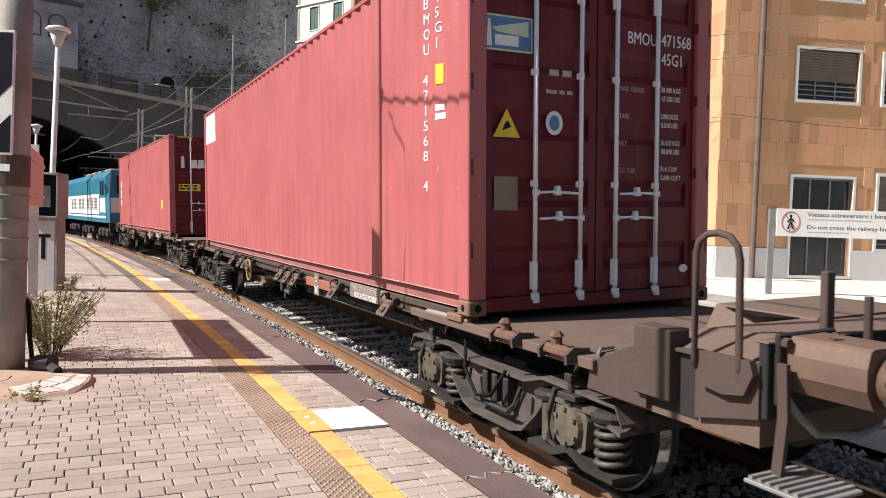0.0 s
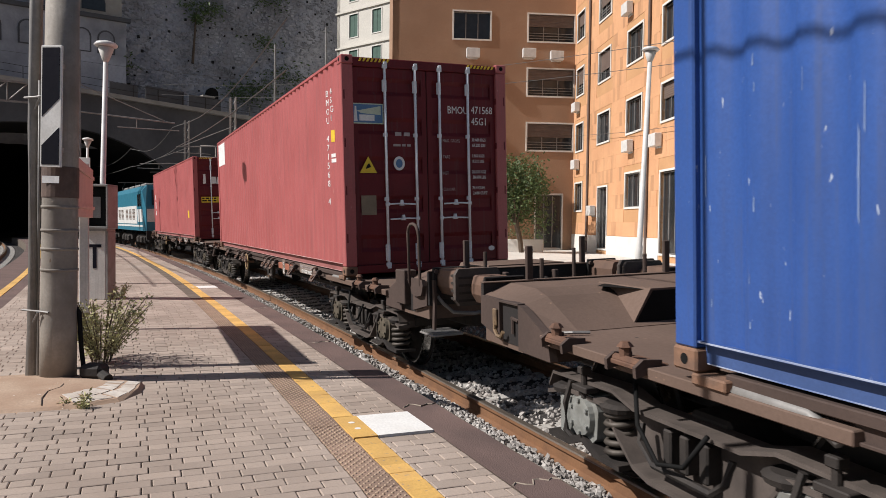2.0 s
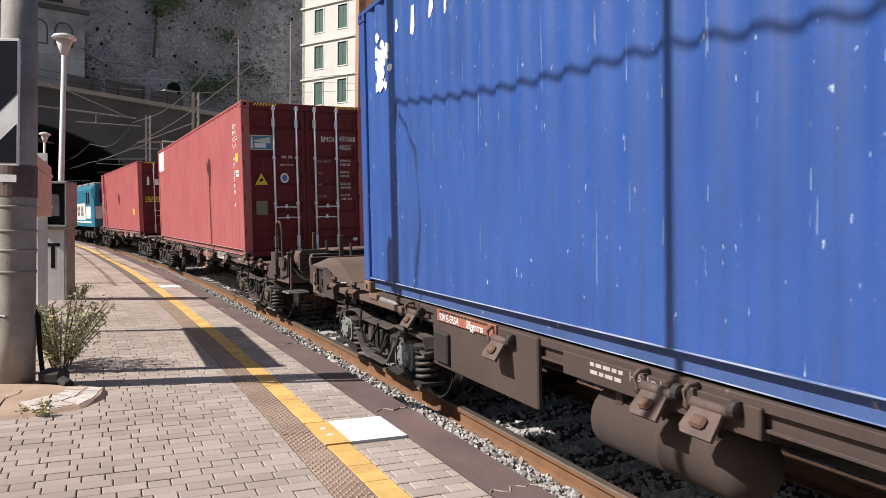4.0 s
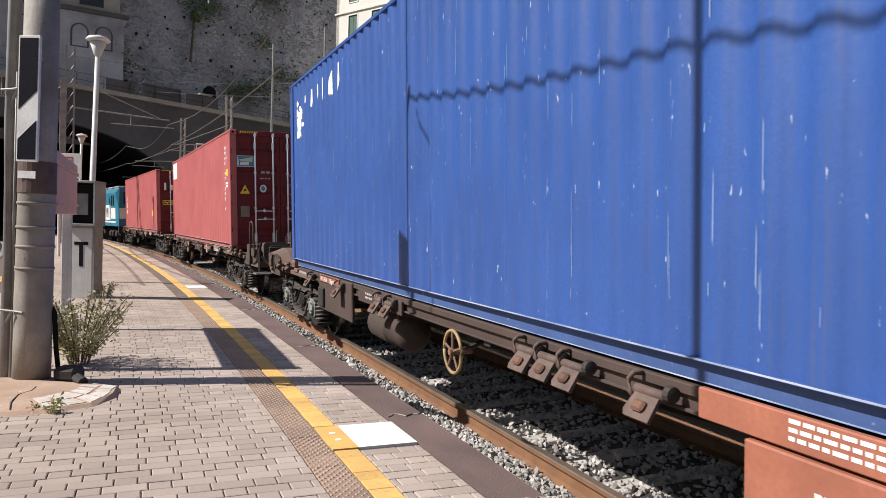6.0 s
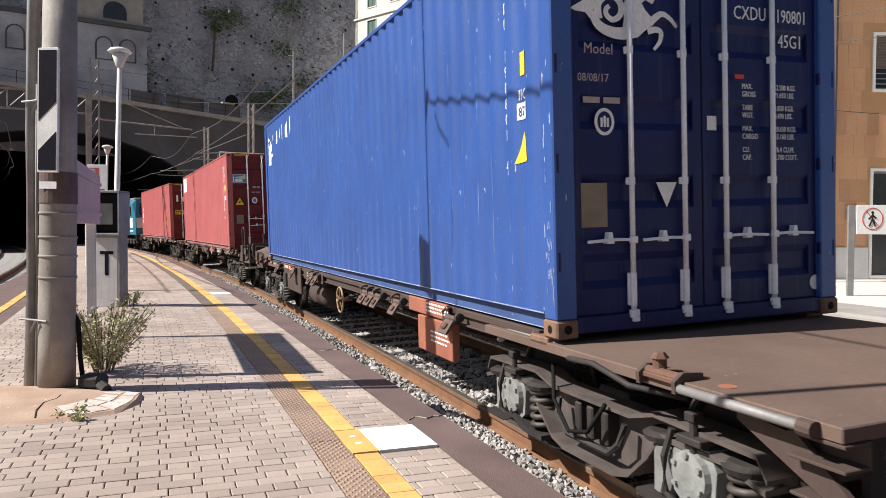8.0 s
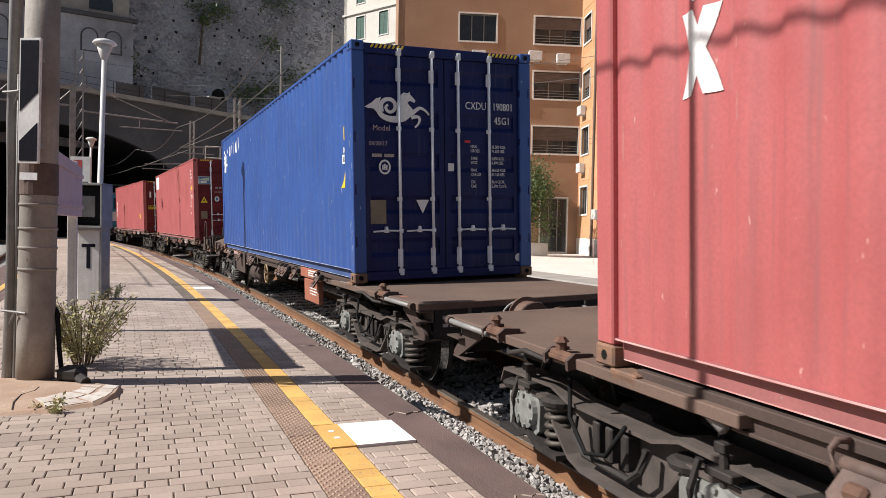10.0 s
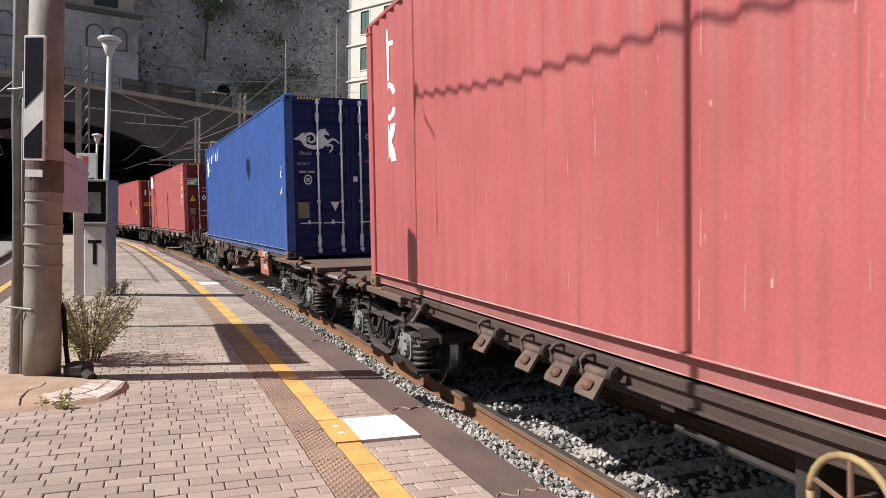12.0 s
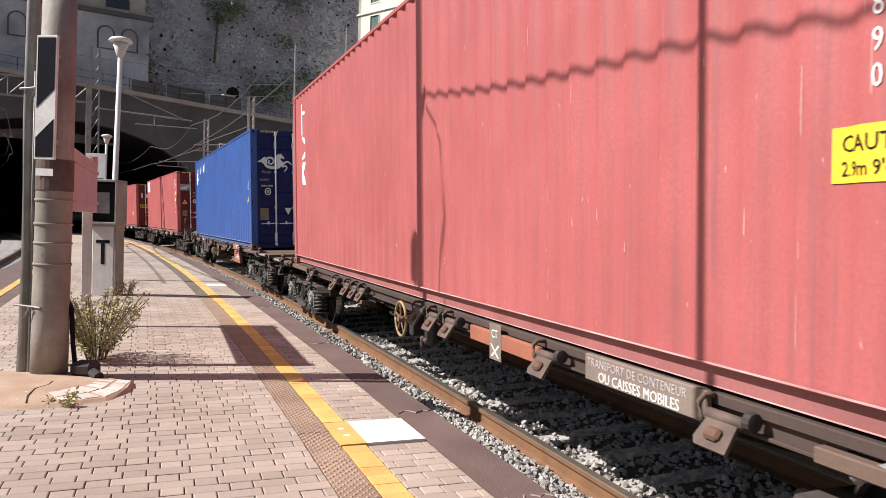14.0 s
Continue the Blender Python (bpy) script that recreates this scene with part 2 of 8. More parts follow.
LEAF = mat("green_leaf", (0.085, 0.13, 0.035), (0.05, 0.085, 0.025), 0.6, fine=30, coarse=3, bump=0.0, per="island")
WEED = mat("dusty_weed_leaf", (0.50, 0.47, 0.24), (0.36, 0.35, 0.16), 0.7, fine=40, coarse=6, bump=0.0, per="island")
BARK = mat("brown_bark", (0.12, 0.085, 0.06), None, 0.9, fine=30, bump=0.4)
TEAL = mat("teal_loco_paint", (0.035, 0.20, 0.29), (0.028, 0.16, 0.24), 0.4, fine=20, coarse=2, bump=0.03)
LOCOWHITE = mat("white_loco_paint", (0.74, 0.75, 0.74), (0.64, 0.65, 0.64), 0.45, fine=20, coarse=2, bump=0.03)
WIRE = mat("dark_wire", (0.10, 0.095, 0.09), None, 0.6, fine=20, bump=0.0)
MESHRED = mat("red_frame_paint", (0.5, 0.06, 0.05), None, 0.5, fine=20, bump=0.0)


# ---- geometry helpers ----
def finish(name, bm, material, parent=None, label="", smooth=False):
    me = bpy.data.meshes.new(name)
    bmesh.ops.recalc_face_normals(bm, faces=bm.faces[:])
    bm.to_mesh(me)
    bm.free()
    if smooth:
        for f in me.polygons:
            f.use_smooth = True
    for m in material if isinstance(material, (list, tuple)) else (material,):
        me.materials.append(m)
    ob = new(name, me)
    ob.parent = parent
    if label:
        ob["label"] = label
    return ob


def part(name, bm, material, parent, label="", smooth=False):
    return finish(name, bm, material, parent, label, smooth)


def thing(name, label, category, group="", at=None):
    ob = new(name)
    ob.empty_display_size = 0.1
    if at is not None:
        ob.matrix_basis = at
    return tagged(ob, label, category, group)


def mesh_of(name, verts, faces, material, parent=None):
    me = bpy.data.meshes.new(name)
    me.from_pydata([tuple(v) for v in verts], [], faces)
    me.materials.append(material)
    ob = new(name, me)
    ob.parent = parent
    return ob


def B():
    return bmesh.new()


def box(bm, x0, x1, y0, y1, z0, z1, bev=0.0, m=None):
    r = bmesh.ops.create_cube(bm, size=1.0)
    vs = r["verts"]
    t = Matrix.Translation(((x0 + x1) / 2, (y0 + y1) / 2, (z0 + z1) / 2)) @ Matrix.Diagonal((abs(x1 - x0), abs(y1 - y0), abs(z1 - z0), 1))
    bmesh.ops.transform(bm, matrix=t, verts=vs)
    if bev:
        es = list({e for v in vs for e in v.link_edges})
        vs = list({v for f in bmesh.ops.bevel(bm, geom=es, offset=bev, segments=1, affect="EDGES", profile=0.5)["faces"] for v in f.verts} | {v for v in vs if v.is_valid})
    if m is not None:
        bmesh.ops.transform(bm, matrix=m, verts=vs)
    return bm


def rod(bm, a, b, r, seg=10, r2=None):
    a, b = Vector(a), Vector(b)
    d = b - a
    t = Matrix.Translation((a + b) / 2) @ d.to_track_quat("Z", "Y").to_matrix().to_4x4()
    bmesh.ops.create_cone(bm, cap_ends=True, segments=seg, radius1=r, radius2=r if r2 is None else r2, depth=d.length, matrix=t)
    return bm


def tube(bm, pts, r, seg=8):
    """A round bar along a bent line."""
    pts = [Vector(p) for p in pts]
    rings = []
    for i, p in enumerate(pts):
        d = (pts[min(i + 1, len(pts) - 1)] - pts[max(i - 1, 0)]).normalized()
        q = d.to_track_quat("Z", "Y").to_matrix()
        rings.append([bm.verts.new(p + q @ Vector((r * math.cos(6.2832 * k / seg), r * math.sin(6.2832 * k / seg), 0))) for k in range(seg)])
    for a, b in zip(rings, rings[1:]):
        for k in range(seg):
            bm.faces.new((a[k], a[(k + 1) % seg], b[(k + 1) % seg], b[k]))
    bm.faces.new(rings[0][::-1])
    bm.faces.new(rings[-1])
    return bm


def prism(bm, pts, a, b, axis="x"):
    """A flat outline of (p, q) pushed from a to b along an axis: x takes (y, z), y takes (x, z), z takes (x, y)."""
    put = {"x": lambda p, q, t: (t, p, q), "y": lambda p, q, t: (p, t, q), "z": lambda p, q, t: (p, q, t)}[axis]
    lo = [bm.verts.new(put(p, q, a)) for p, q in pts]
    hi = [bm.verts.new(put(p, q, b)) for p, q in pts]
    bm.faces.new(lo[::-1])
    bm.faces.new(hi)
    n = len(pts)
    for i in range(n):
        bm.faces.new((lo[i], lo[(i + 1) % n], hi[(i + 1) % n], hi[i]))
    return bm


def lathe(bm, prof, seg=28, axis="x", at=(0, 0, 0)):
    """A turned body: prof of (along, radius)."""
    at = Vector(at)
    rings = []
    for al, r in prof:
        ring = []
        for k in range(seg):
            c, s = math.cos(6.2832 * k / seg) * r, math.sin(6.2832 * k / seg) * r
            ring.append(bm.verts.new(at + Vector((al, c, s) if axis == "x" else (c, al, s) if axis == "y" else (c, s, al))))
        rings.append(ring)
    for a, b in zip(rings, rings[1:]):
        for k in range(seg):
            bm.faces.new((a[k], a[(k + 1) % seg], b[(k + 1) % seg], b[k]))
    bm.faces.new(rings[0])
    bm.faces.new(rings[-1])
    return bm


def words(name, text, size, m, material, parent, stretch=1.0, label="", thick=0.001):
    """Lettering as a thin mesh; reads along local x, up along local y."""
    cu = bpy.data.curves.new(name, "FONT")
    cu.body, cu.size, cu.extrude, cu.resolution_u = text, size, thick, 2
    tmp = bpy.data.objects.new("tmp", cu)
    scene.collection.objects.link(tmp)
    me = bpy.data.meshes.new_from_object(tmp.evaluated_get(bpy.context.evaluated_depsgraph_get()))
    bpy.data.objects.remove(tmp)
    bpy.data.curves.remove(cu)
    me.name = name
    me.transform(m @ Matrix.Diagonal((stretch, 1, 1, 1)))
    me.materials.clear()
    me.materials.append(material)
    ob = new(name, me)
    ob.parent = parent
    if label:
        ob["label"] = label
    return ob


# ---- the track's line ----
def heading(s):
    return radians(TRACK_TURN) + CURVE[0] * s + CURVE[1] * s * s / 2 + CURVE[2] * s ** 3 / 3


STEP = 0.25
LINE_S = np.arange(-60, 130 + STEP, STEP)
_h = np.array([heading(max(-25.0, s)) for s in LINE_S])
_x, _y = np.cumsum(-np.sin(_h)) * STEP, np.cumsum(np.cos(_h)) * STEP
_i0 = int(round(60 / STEP))
LINE_X, LINE_Y = _x - _x[_i0] + TRACK_X, _y - _y[_i0]


def along(s):
    return Vector((np.interp(s, LINE_S, LINE_X), np.interp(s, LINE_S, LINE_Y)))


def turn_at(s):
    return float(np.interp(s, LINE_S, _h))


def spot(s, lat, z=0.0):
    """A place at s metres along the track, lat metres to the platform's side of its middle."""
    p, h = along(s), turn_at(s)
    return Vector((p.x - lat * math.cos(h), p.y - lat * math.sin(h), z))


def spot_pose(s, lat, z=0.0, extra=0.0):
    """A pose there; local y runs along the track, x to the right."""
    return Matrix.Translation(spot(s, lat, z)) @ Matrix.Rotation(turn_at(s) + radians(extra), 4, "Z")


def run(t):
    return float(np.interp(t, RUN_T, RUN_S))


def smooth_run(t):
    """The distance run, smoothed over the joints of the table."""
    return sum(run(min(14.0, max(0.0, t + d))) + (0 if 0 <= t + d <= 14 else 2.4 * (t + d - min(14.0, max(0.0, t + d)))) for d in (-0.5, -0.25, 0, 0.25, 0.5)) / 5


def unit_pose(s, lift, length=12.192):
    """The pose of a wagon whose load's rear end is at s; local y forward, x right, z from the load's floor."""
    a, b = along(s + 1), along(s + length - 1)
    d = (b - a).normalized()
    o = a - d
    z = FLOOR_Z + lift + GRADE * o.y
    lean = Matrix.Translation((0, 0, -1)) @ Matrix.Rotation(radians(-CANT), 4, "Y") @ Matrix.Translation((0, 0, 1))
    return Matrix.Translation((o.x, o.y, z)) @ Matrix.Rotation(math.atan2(-d.x, d.y), 4, "Z") @ lean


RAIL_Z = FLOOR_Z - 1.0   # top of rail, middle of the track
WHEEL_R = 0.46


def ribbon(s0, s1, ds, lats, name, material, parent=None, thick=0.0):
    """A strip along the track through cross-section points (lat, z); thick closes it below."""
    ss = np.arange(s0, s1 + 1e-6, ds)
    verts, faces, n = [], [], len(lats)
    for s in ss:
        for la, z in lats:
            verts.append(spot(s, la, z))
    for i in range(len(ss) - 1):
        for k in range(n - 1):
            a = i * n + k
            faces.append((a, a + 1, a + n + 1, a + n))
    return mesh_of(name, verts, faces, material, parent)


# ---- platform, track and ground ----
def shift(s):
    """The platform's lines drift a little from the track as they go."""
    return 0.011 * (min(s, 30.0) - 7.0)


def plat(s, lat, z=0.0):
    return spot(s, lat + shift(s), z)


def build_ground():
    bm = B()
    g = [bm.verts.new(v) for v in ((-900, -900, -0.62), (900, -900, -0.62), (900, 900, -0.62), (-900, 900, -0.62))]
    bm.faces.new(g)
    tagged(finish("ground", bm, EARTH), "dusty grey ground around the railway", "ground", kind="structure")
    # island platform: bed, edge wall, asphalt strip
    ss = [x * 0.5 for x in range(-60, 137)]
    verts, faces = [], []
    prof = ((1.60, -0.62), (1.60, -0.006), (6.85, -0.006), (6.85, -0.62))
    for s in ss:
        for la, z in prof:
            verts.append(plat(s, la, z) if la < 3 else spot(s, la, z))
    for i in range(len(ss) - 1):
        for k in range(3):
            a = i * 4 + k
            faces.append((a, a + 1, a + 5, a + 4))
    pl = mesh_of("platform", verts, faces, JOINT)
    tagged(pl, "station platform bed under grey-beige pavers", "platform", kind="structure")
    # asphalt strip along the edge with a rough lip
    random.seed(4)
    rows, lats = [], (1.60, 1.62, 1.72, 1.83, 1.925)
    verts, faces = [], []
    for i, s in enumerate([x * 0.12 for x in range(-20, 560)]):
        for k, la in enumerate(lats):
            w = noise.noise((s * 1.7, la * 5, 0)) * 0.012
            verts.append(plat(s, la + (w * 2.2 if k < 2 else 0), (-0.03 if k == 0 else 0.004) + w * 0.6))
        verts.append(plat(s, 1.60, -0.4))
    n = len(lats) + 1
    for i in range(579):
        a = i * n
        for k in range(len(lats) - 1):
            faces.append((a + k, a + k + 1, a + n + k + 1, a + n + k))
        faces.append((a + n - 1, a, a + n, a + 2 * n - 1))
    st = mesh_of("asphalt_strip", verts, faces, ASPHALT)
    tagged(st, "worn brown-grey asphalt strip along the platform edge", "platform edge", kind="structure")
    bm = B()
    for s0, lo, hi in ((7.05, 1.62, 1.90), (5.2, 1.62, 1.92), (10.3, 1.63, 1.88), (14.0, 1.63, 1.9)):
        pts = []
        for k in range(9):
            la = lo + (hi - lo) * k / 8
            pts.append(plat(s0 + noise.noise((la * 14, s0, 3)) * 0.09, la, 0.006))
        tube(bm, pts, 0.006, 5)
    tagged(finish("crack", bm, CRACK), "pale cracks across the worn asphalt edge", "crack", kind="structure")
    return pl


PLATFORM = build_ground()


def blocks(cells, name, material, parent, gap=0.0066, top=0.008, low=-0.02, bev=0.005):
    """Many small paving blocks in one mesh: cells of (s, lat, ds, dlat); chamfered tops."""
    V, F = [], []
    for s, la, ds, dl in cells:
        c, h = plat(s, la), turn_at(s)
        ax, ay = Vector((math.cos(h), math.sin(h), 0)), Vector((-math.sin(h), math.cos(h), 0))
        lift = (random.random() - 0.5) * 0.004
        tl = (random.random() - 0.5) * 0.02
        o = len(V)
        for zz, ins in ((low, 0), (top - bev * 0.6 + lift, 0), (top + lift, bev)):
            for sx, sy in ((-1, -1), (1, -1), (1, 1), (-1, 1)):
                p = c + ax * sx * (dl / 2 - gap / 2 - ins) + ay * sy * (ds / 2 - gap / 2 - ins)
                p.z += zz + tl * sx * dl / 2
                V.append(p)
        for k in range(2):
            for q in range(4):
                a, b = o + k * 4 + q, o + k * 4 + (q + 1) % 4
                F.append((a, b, b + 4, a + 4))
        F.append((o + 8, o + 9, o + 10, o + 11))
    ob = mesh_of(name, V, F, material, parent)
    return ob


def build_paving():
    random.seed(11)
    LONG, SHORT, PS = 0.226, 0.118, 0.112   # long and short pavers take turns in a row
    near, rest = [], []
    s = -0.27
    row = 0
    while s < 46:
        for lo, hi in ((1.93, 2.325), (2.695, 5.60)):
            if lo < 2 and (6.30 < s < 6.88 or 18.0 < s < 18.65):
                continue
            if s > 26:
                hi = min(hi, 3.6)
            edges, u, turn = [lo], lo + (0.0 if row % 2 else -0.172) + 0.012 * math.sin(row * 1.7), 0
            while u < hi - 0.04:
                u += SHORT if turn % 2 else LONG
                turn += 1
                if lo + 0.04 < u < hi - 0.04:
                    edges.append(u)
            edges.append(hi)
            for a, b in zip(edges, edges[1:]):
                (near if 4.4 < s < 6.6 and lo > 2 and a < 4.6 else rest).append((s, (a + b) / 2, PS, b - a))
        s += PS
        row += 1
    rest += near[300:]
    st = blocks(rest, "pavers", PAVERS, PLATFORM)
    tagged(st, kind="stuff")
    # the nearest pavers singly
    shared = {}
    for s, la, ds, dl in near[:300]:
        key = round(dl, 2)
        if key not in shared:
            bm = B()
            g, bev = 0.0032, 0.005
            for zz, ins in ((-0.02, 0), (0.005, 0), (0.008, bev)):
                for sx, sy in ((-1, -1), (1, -1), (1, 1), (-1, 1)):
                    bm.verts.new((sx * (dl / 2 - g - ins), sy * (ds / 2 - g - ins), zz))
            bm.verts.ensure_lookup_table()
            for k in range(2):
                for q in range(4):
                    a, b = k * 4 + q, k * 4 + (q + 1) % 4
                    bm.faces.new([bm.verts[i] for i in (a, b, b + 4, a + 4)])
            bm.faces.new([bm.verts[i] for i in (8, 9, 10, 11)])
            me = bpy.data.meshes.new("paver")
            bm.to_mesh(me)
            bm.free()
            me.materials.append(PAVER)
            shared[key] = me
        ob = new("paver", shared[key])
        ob.parent = PLATFORM
        ob.matrix_basis = Matrix.Translation(plat(s, la, (random.random() - 0.5) * 0.004)) @ Matrix.Rotation(turn_at(s) + (random.random() - 0.5) * 0.02, 4, "Z") @ Matrix.Rotation((random.random() - 0.5) * 0.02, 4, "Y")
    # far paving, too small to tell apart
    far = ribbon(46, 68, 1.0, ((2.3, 0.006), (5.9, 0.006)), "far_paving", PAVERS, PLATFORM)
    tagged(far, kind="stuff")
    side = ribbon(-20, 66, 1.0, ((5.62, 0.004), (6.84, 0.004)), "far_edge_paving", ASPHALT, PLATFORM)
    tagged(side, kind="stuff")
    behind = ribbon(-20, 0.0, 0.5, ((1.93, 0.005), (5.6, 0.005)), "paving_behind", PAVERS, PLATFORM)
    tagged(behind, kind="stuff")
    mid = ribbon(26, 46, 1.0, ((3.6, 0.005), (5.9, 0.005)), "paving_beyond", PAVERS, PLATFORM)
    tagged(mid, kind="stuff")
    # yellow safety line of small slabs, tactile strip with studs
    cells = [(3.2 + 0.145 * k, 2.405, 0.145, 0.155) for k in range(-23, 300) if not 6.28 < 3.2 + 0.145 * k < 6.9]
    tagged(blocks(cells, "yellow_line", YPAVE, PLATFORM, gap=0.002, bev=0.003), kind="stuff")
    cells = [(46.7 + 0.5 * k, 2.405, 0.5, 0.155) for k in range(40)]
    tagged(blocks(cells, "yellow_line_beyond", YPAVE, PLATFORM, gap=0.002, bev=0.003), kind="stuff")
    cells = [(0.0 + 0.5 * k, 5.9, 0.5, 0.14) for k in range(120)]
    tagged(blocks(cells, "other_yellow_line", YPAVE, PLATFORM, gap=0.0, bev=0.002, top=0.012), kind="stuff")
    cells = [(3.2 + 0.21 * k, 2.59, 0.21, 0.205) for k in range(-16, 60)]
    tagged(blocks(cells, "tactile_paving", TACTILE, PLATFORM, gap=0.003, bev=0.003), kind="stuff")
    V, F = [], []
    for k in range(-112, 420):
        s = 3.2 + k * 0.03
        for j in range(4):
            c = plat(s, 2.512 + 0.05 * j + (0.025 if k % 2 else 0), 0.008)
            if k % 2 == 0 or j < 4:
                o = len(V)
                r = 0.0095
                for zz, rr in ((0, r), (0.006, r * 0.6)):
                    for q in range(6):
                        V.append((c.x + rr * math.cos(q * 1.0472), c.y + rr * math.sin(q * 1.0472), c.z + zz))
                for q in range(6):
                    F.append((o + q, o + (q + 1) % 6, o + 6 + (q + 1) % 6, o + 6 + q))
                F.append(tuple(o + 6 + q for q in range(6)))
    tagged(mesh_of("tactile_studs", V, F, STUD, PLATFORM), kind="stuff")
    for s0, s1 in ((6.33, 6.86), (18.05, 18.6)):
        bm = B()
        a, b = 1.925, 2.315
        prism(bm, [tuple(plat(s, la).xy) for s, la in ((s0, a), (s0, b), (s1, b), (s1, a))], -0.02, 0.013, "z")
        part("white_slab", bm, WTILE, PLATFORM, "white-painted square slab")
        bm = B()
        prism(bm, [tuple(plat(s, la).xy) for s, la in ((s0, 2.319), (s0, 2.485), (s1, 2.485), (s1, 2.319))], -0.02, 0.013, "z")
        part("yellow_slab", bm, YPAVE, PLATFORM, "yellow slab beside the white one")
        bm = B()
        for k in range(2):
            c = plat(s0 + 0.2 + 0.16 * k, 2.40, 0.0145)
            rod(bm, c - Vector((0, 0, 0.002)), c, 0.022, 10)
        part("worn_patch", bm, WTILE, PLATFORM, "worn white patches")


def stones(cells, name, parent, size=(0.014, 0.033)):
    """Ballast: rough crushed stones in one mesh."""
    base = [Vector(v).normalized() for v in ((1, 0, 0.2), (-1, 0.1, 0), (0, 1, 0.1), (0.1, -1, 0), (0, 0.1, 1), (0.7, 0.7, 0.6), (-0.6, 0.6, 0.7), (0.6, -0.7, 0.6), (-0.7, -0.6, 0.5))]
    tri = []
    tb = B()
    for v in base:
        tb.verts.new(v)
    tb.verts.new((0, 0, -0.8))
    bmesh.ops.convex_hull(tb, input=tb.verts[:])
    tb.verts.index_update()
    pts = np.array([v.co[:] for v in tb.verts])
    tri = [tuple(v.index for v in f.verts) for f in tb.faces]
    tb.free()
    V, F = [], []
    rng = np.random.default_rng(5)
    for p in cells:
        r = rng.uniform(*size)
        q = Euler(rng.uniform(0, 6.28, 3)).to_matrix()
        w = pts * (r * rng.uniform(0.7, 1.3, 3)) @ np.array(q).T + np.array(p)
        o = len(V)
        V.extend(w.tolist())
        F.extend([tuple(o + i for i in f) for f in tri])
    return tagged(mesh_of(name, V, F, STONES, parent), kind="stuff")


def rail_mesh(lat, drop, s0, s1, parent):
    z = RAIL_Z + drop
    prof = [(-0.036, z - 0.012), (-0.03, z), (0.03, z), (0.036, z - 0.012), (0.034, z - 0.04), (0.01, z - 0.055), (0.01, z - 0.13), (0.07, z - 0.15), (0.07, z - 0.17), (-0.07, z - 0.17), (-0.07, z - 0.15), (-0.01, z - 0.13), (-0.01, z - 0.055), (-0.034, z - 0.04)]
    ss = np.arange(s0, s1 + 0.01, 0.5)
    V, F, M = [], [], []
    n = len(prof)
    for s in ss:
        p, zz = None, GRADE * along(s).y
        for o, h in prof:
            V.append(spot(s, lat + o, h + zz))
    for i in range(len(ss) - 1):
        for k in range(n):
            a, b = i * n + k, i * n + (k + 1) % n
            F.append((a, b, b + n, a + n))
            M.append(1 if k in (0, 1, 2) else 0)
    me = bpy.data.meshes.new("rail")
    me.from_pydata([tuple(v) for v in V], [], F)
    me.materials.append(RAILRUST)
    me.materials.append(RAILTOP)
    for f, m in zip(me.polygons, M):
        f.material_index = m
    ob = new("rail", me)
    ob.parent = parent


def build_track(mid, name, label, s0, s1, cant, dense):
    tr = tagged(new(name), label, "railway track", kind="structure")
    c = math.sin(radians(cant))
    for side in (1, -1):
        rail_mesh(mid + side * 0.7535, -side * 0.75 * c, s0, s1, tr)
    z = RAIL_Z - 0.17
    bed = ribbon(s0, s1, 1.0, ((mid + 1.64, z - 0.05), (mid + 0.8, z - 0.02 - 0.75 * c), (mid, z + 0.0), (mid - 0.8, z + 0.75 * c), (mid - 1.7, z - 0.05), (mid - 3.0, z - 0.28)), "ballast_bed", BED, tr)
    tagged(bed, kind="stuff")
    bm = B()
    box(bm, -1.2, 1.2, -0.12, 0.12, -0.16, 0.0, 0.015)
    for x in (-0.7535, 0.7535):
        box(bm, x - 0.15, x - 0.075, -0.07, 0.07, 0.0, 0.035, 0.008)
        box(bm, x + 0.075, x + 0.15, -0.07, 0.07, 0.0, 0.035, 0.008)
    first = finish("sleeper", bm, SLEEPER, tr)
    k = 0
    s = s0 + 0.3
    while s < min(s1, 60):
        ob = first if k == 0 else new("sleeper", first.data)
        ob.parent = tr
        ob.matrix_basis = Matrix.Translation((0, 0, GRADE * along(s).y)) @ spot_pose(s, mid, RAIL_Z - 0.172) @ Matrix.Rotation(radians(-cant), 4, "Y")
        s += 0.62
        k += 1
    if dense:
        rng = np.random.default_rng(8)
        cells = []
        for _ in range(9500):   # shoulder between rail and platform
            s = rng.uniform(2.5, 9) if rng.random() < 0.55 else rng.uniform(9, 32)
            la = rng.uniform(0.84, 1.62 + shift(s))
            h = 0.0 + 0.13 * min(1.0, max(0.0, (la - 0.86) / 0.3))
            cells.append((*spot(s, la, 0).xy, RAIL_Z - 0.17 + h + rng.uniform(-0.02, 0.02)))
        stones(cells, "ballast", tr)
        cells = []
        for _ in range(15000):   # between and beyond the rails
            s = rng.uniform(2.0, 12) if rng.random() < 0.6 else rng.uniform(12, 34)
            la = rng.uniform(-1.9, 0.68)
            cells.append((*spot(s, la, 0).xy, RAIL_Z - 0.165 - 0.7 * c * la / 0.75 + rng.uniform(-0.03, 0.012)))
        stones(cells, "ballast", tr, (0.016, 0.036))
        cells = [(*spot(s, la, 0).xy, RAIL_Z - 0.04) for s, la in ((10.4, 1.28), (10.48, 1.22), (10.33, 1.2), (6.4, 1.35), (5.6, 1.3), (9.2, 1.3))]
        stones(cells, "ballast", tr, (0.06, 0.09))
    return tr


build_track(0.0, "track", "rusty rails on grey ballast beside the platform", -30, 100, CANT, True)
build_track(8.55, "far_track", "rusty rails of the second track across the platform", -20, 100, 0.0, False)


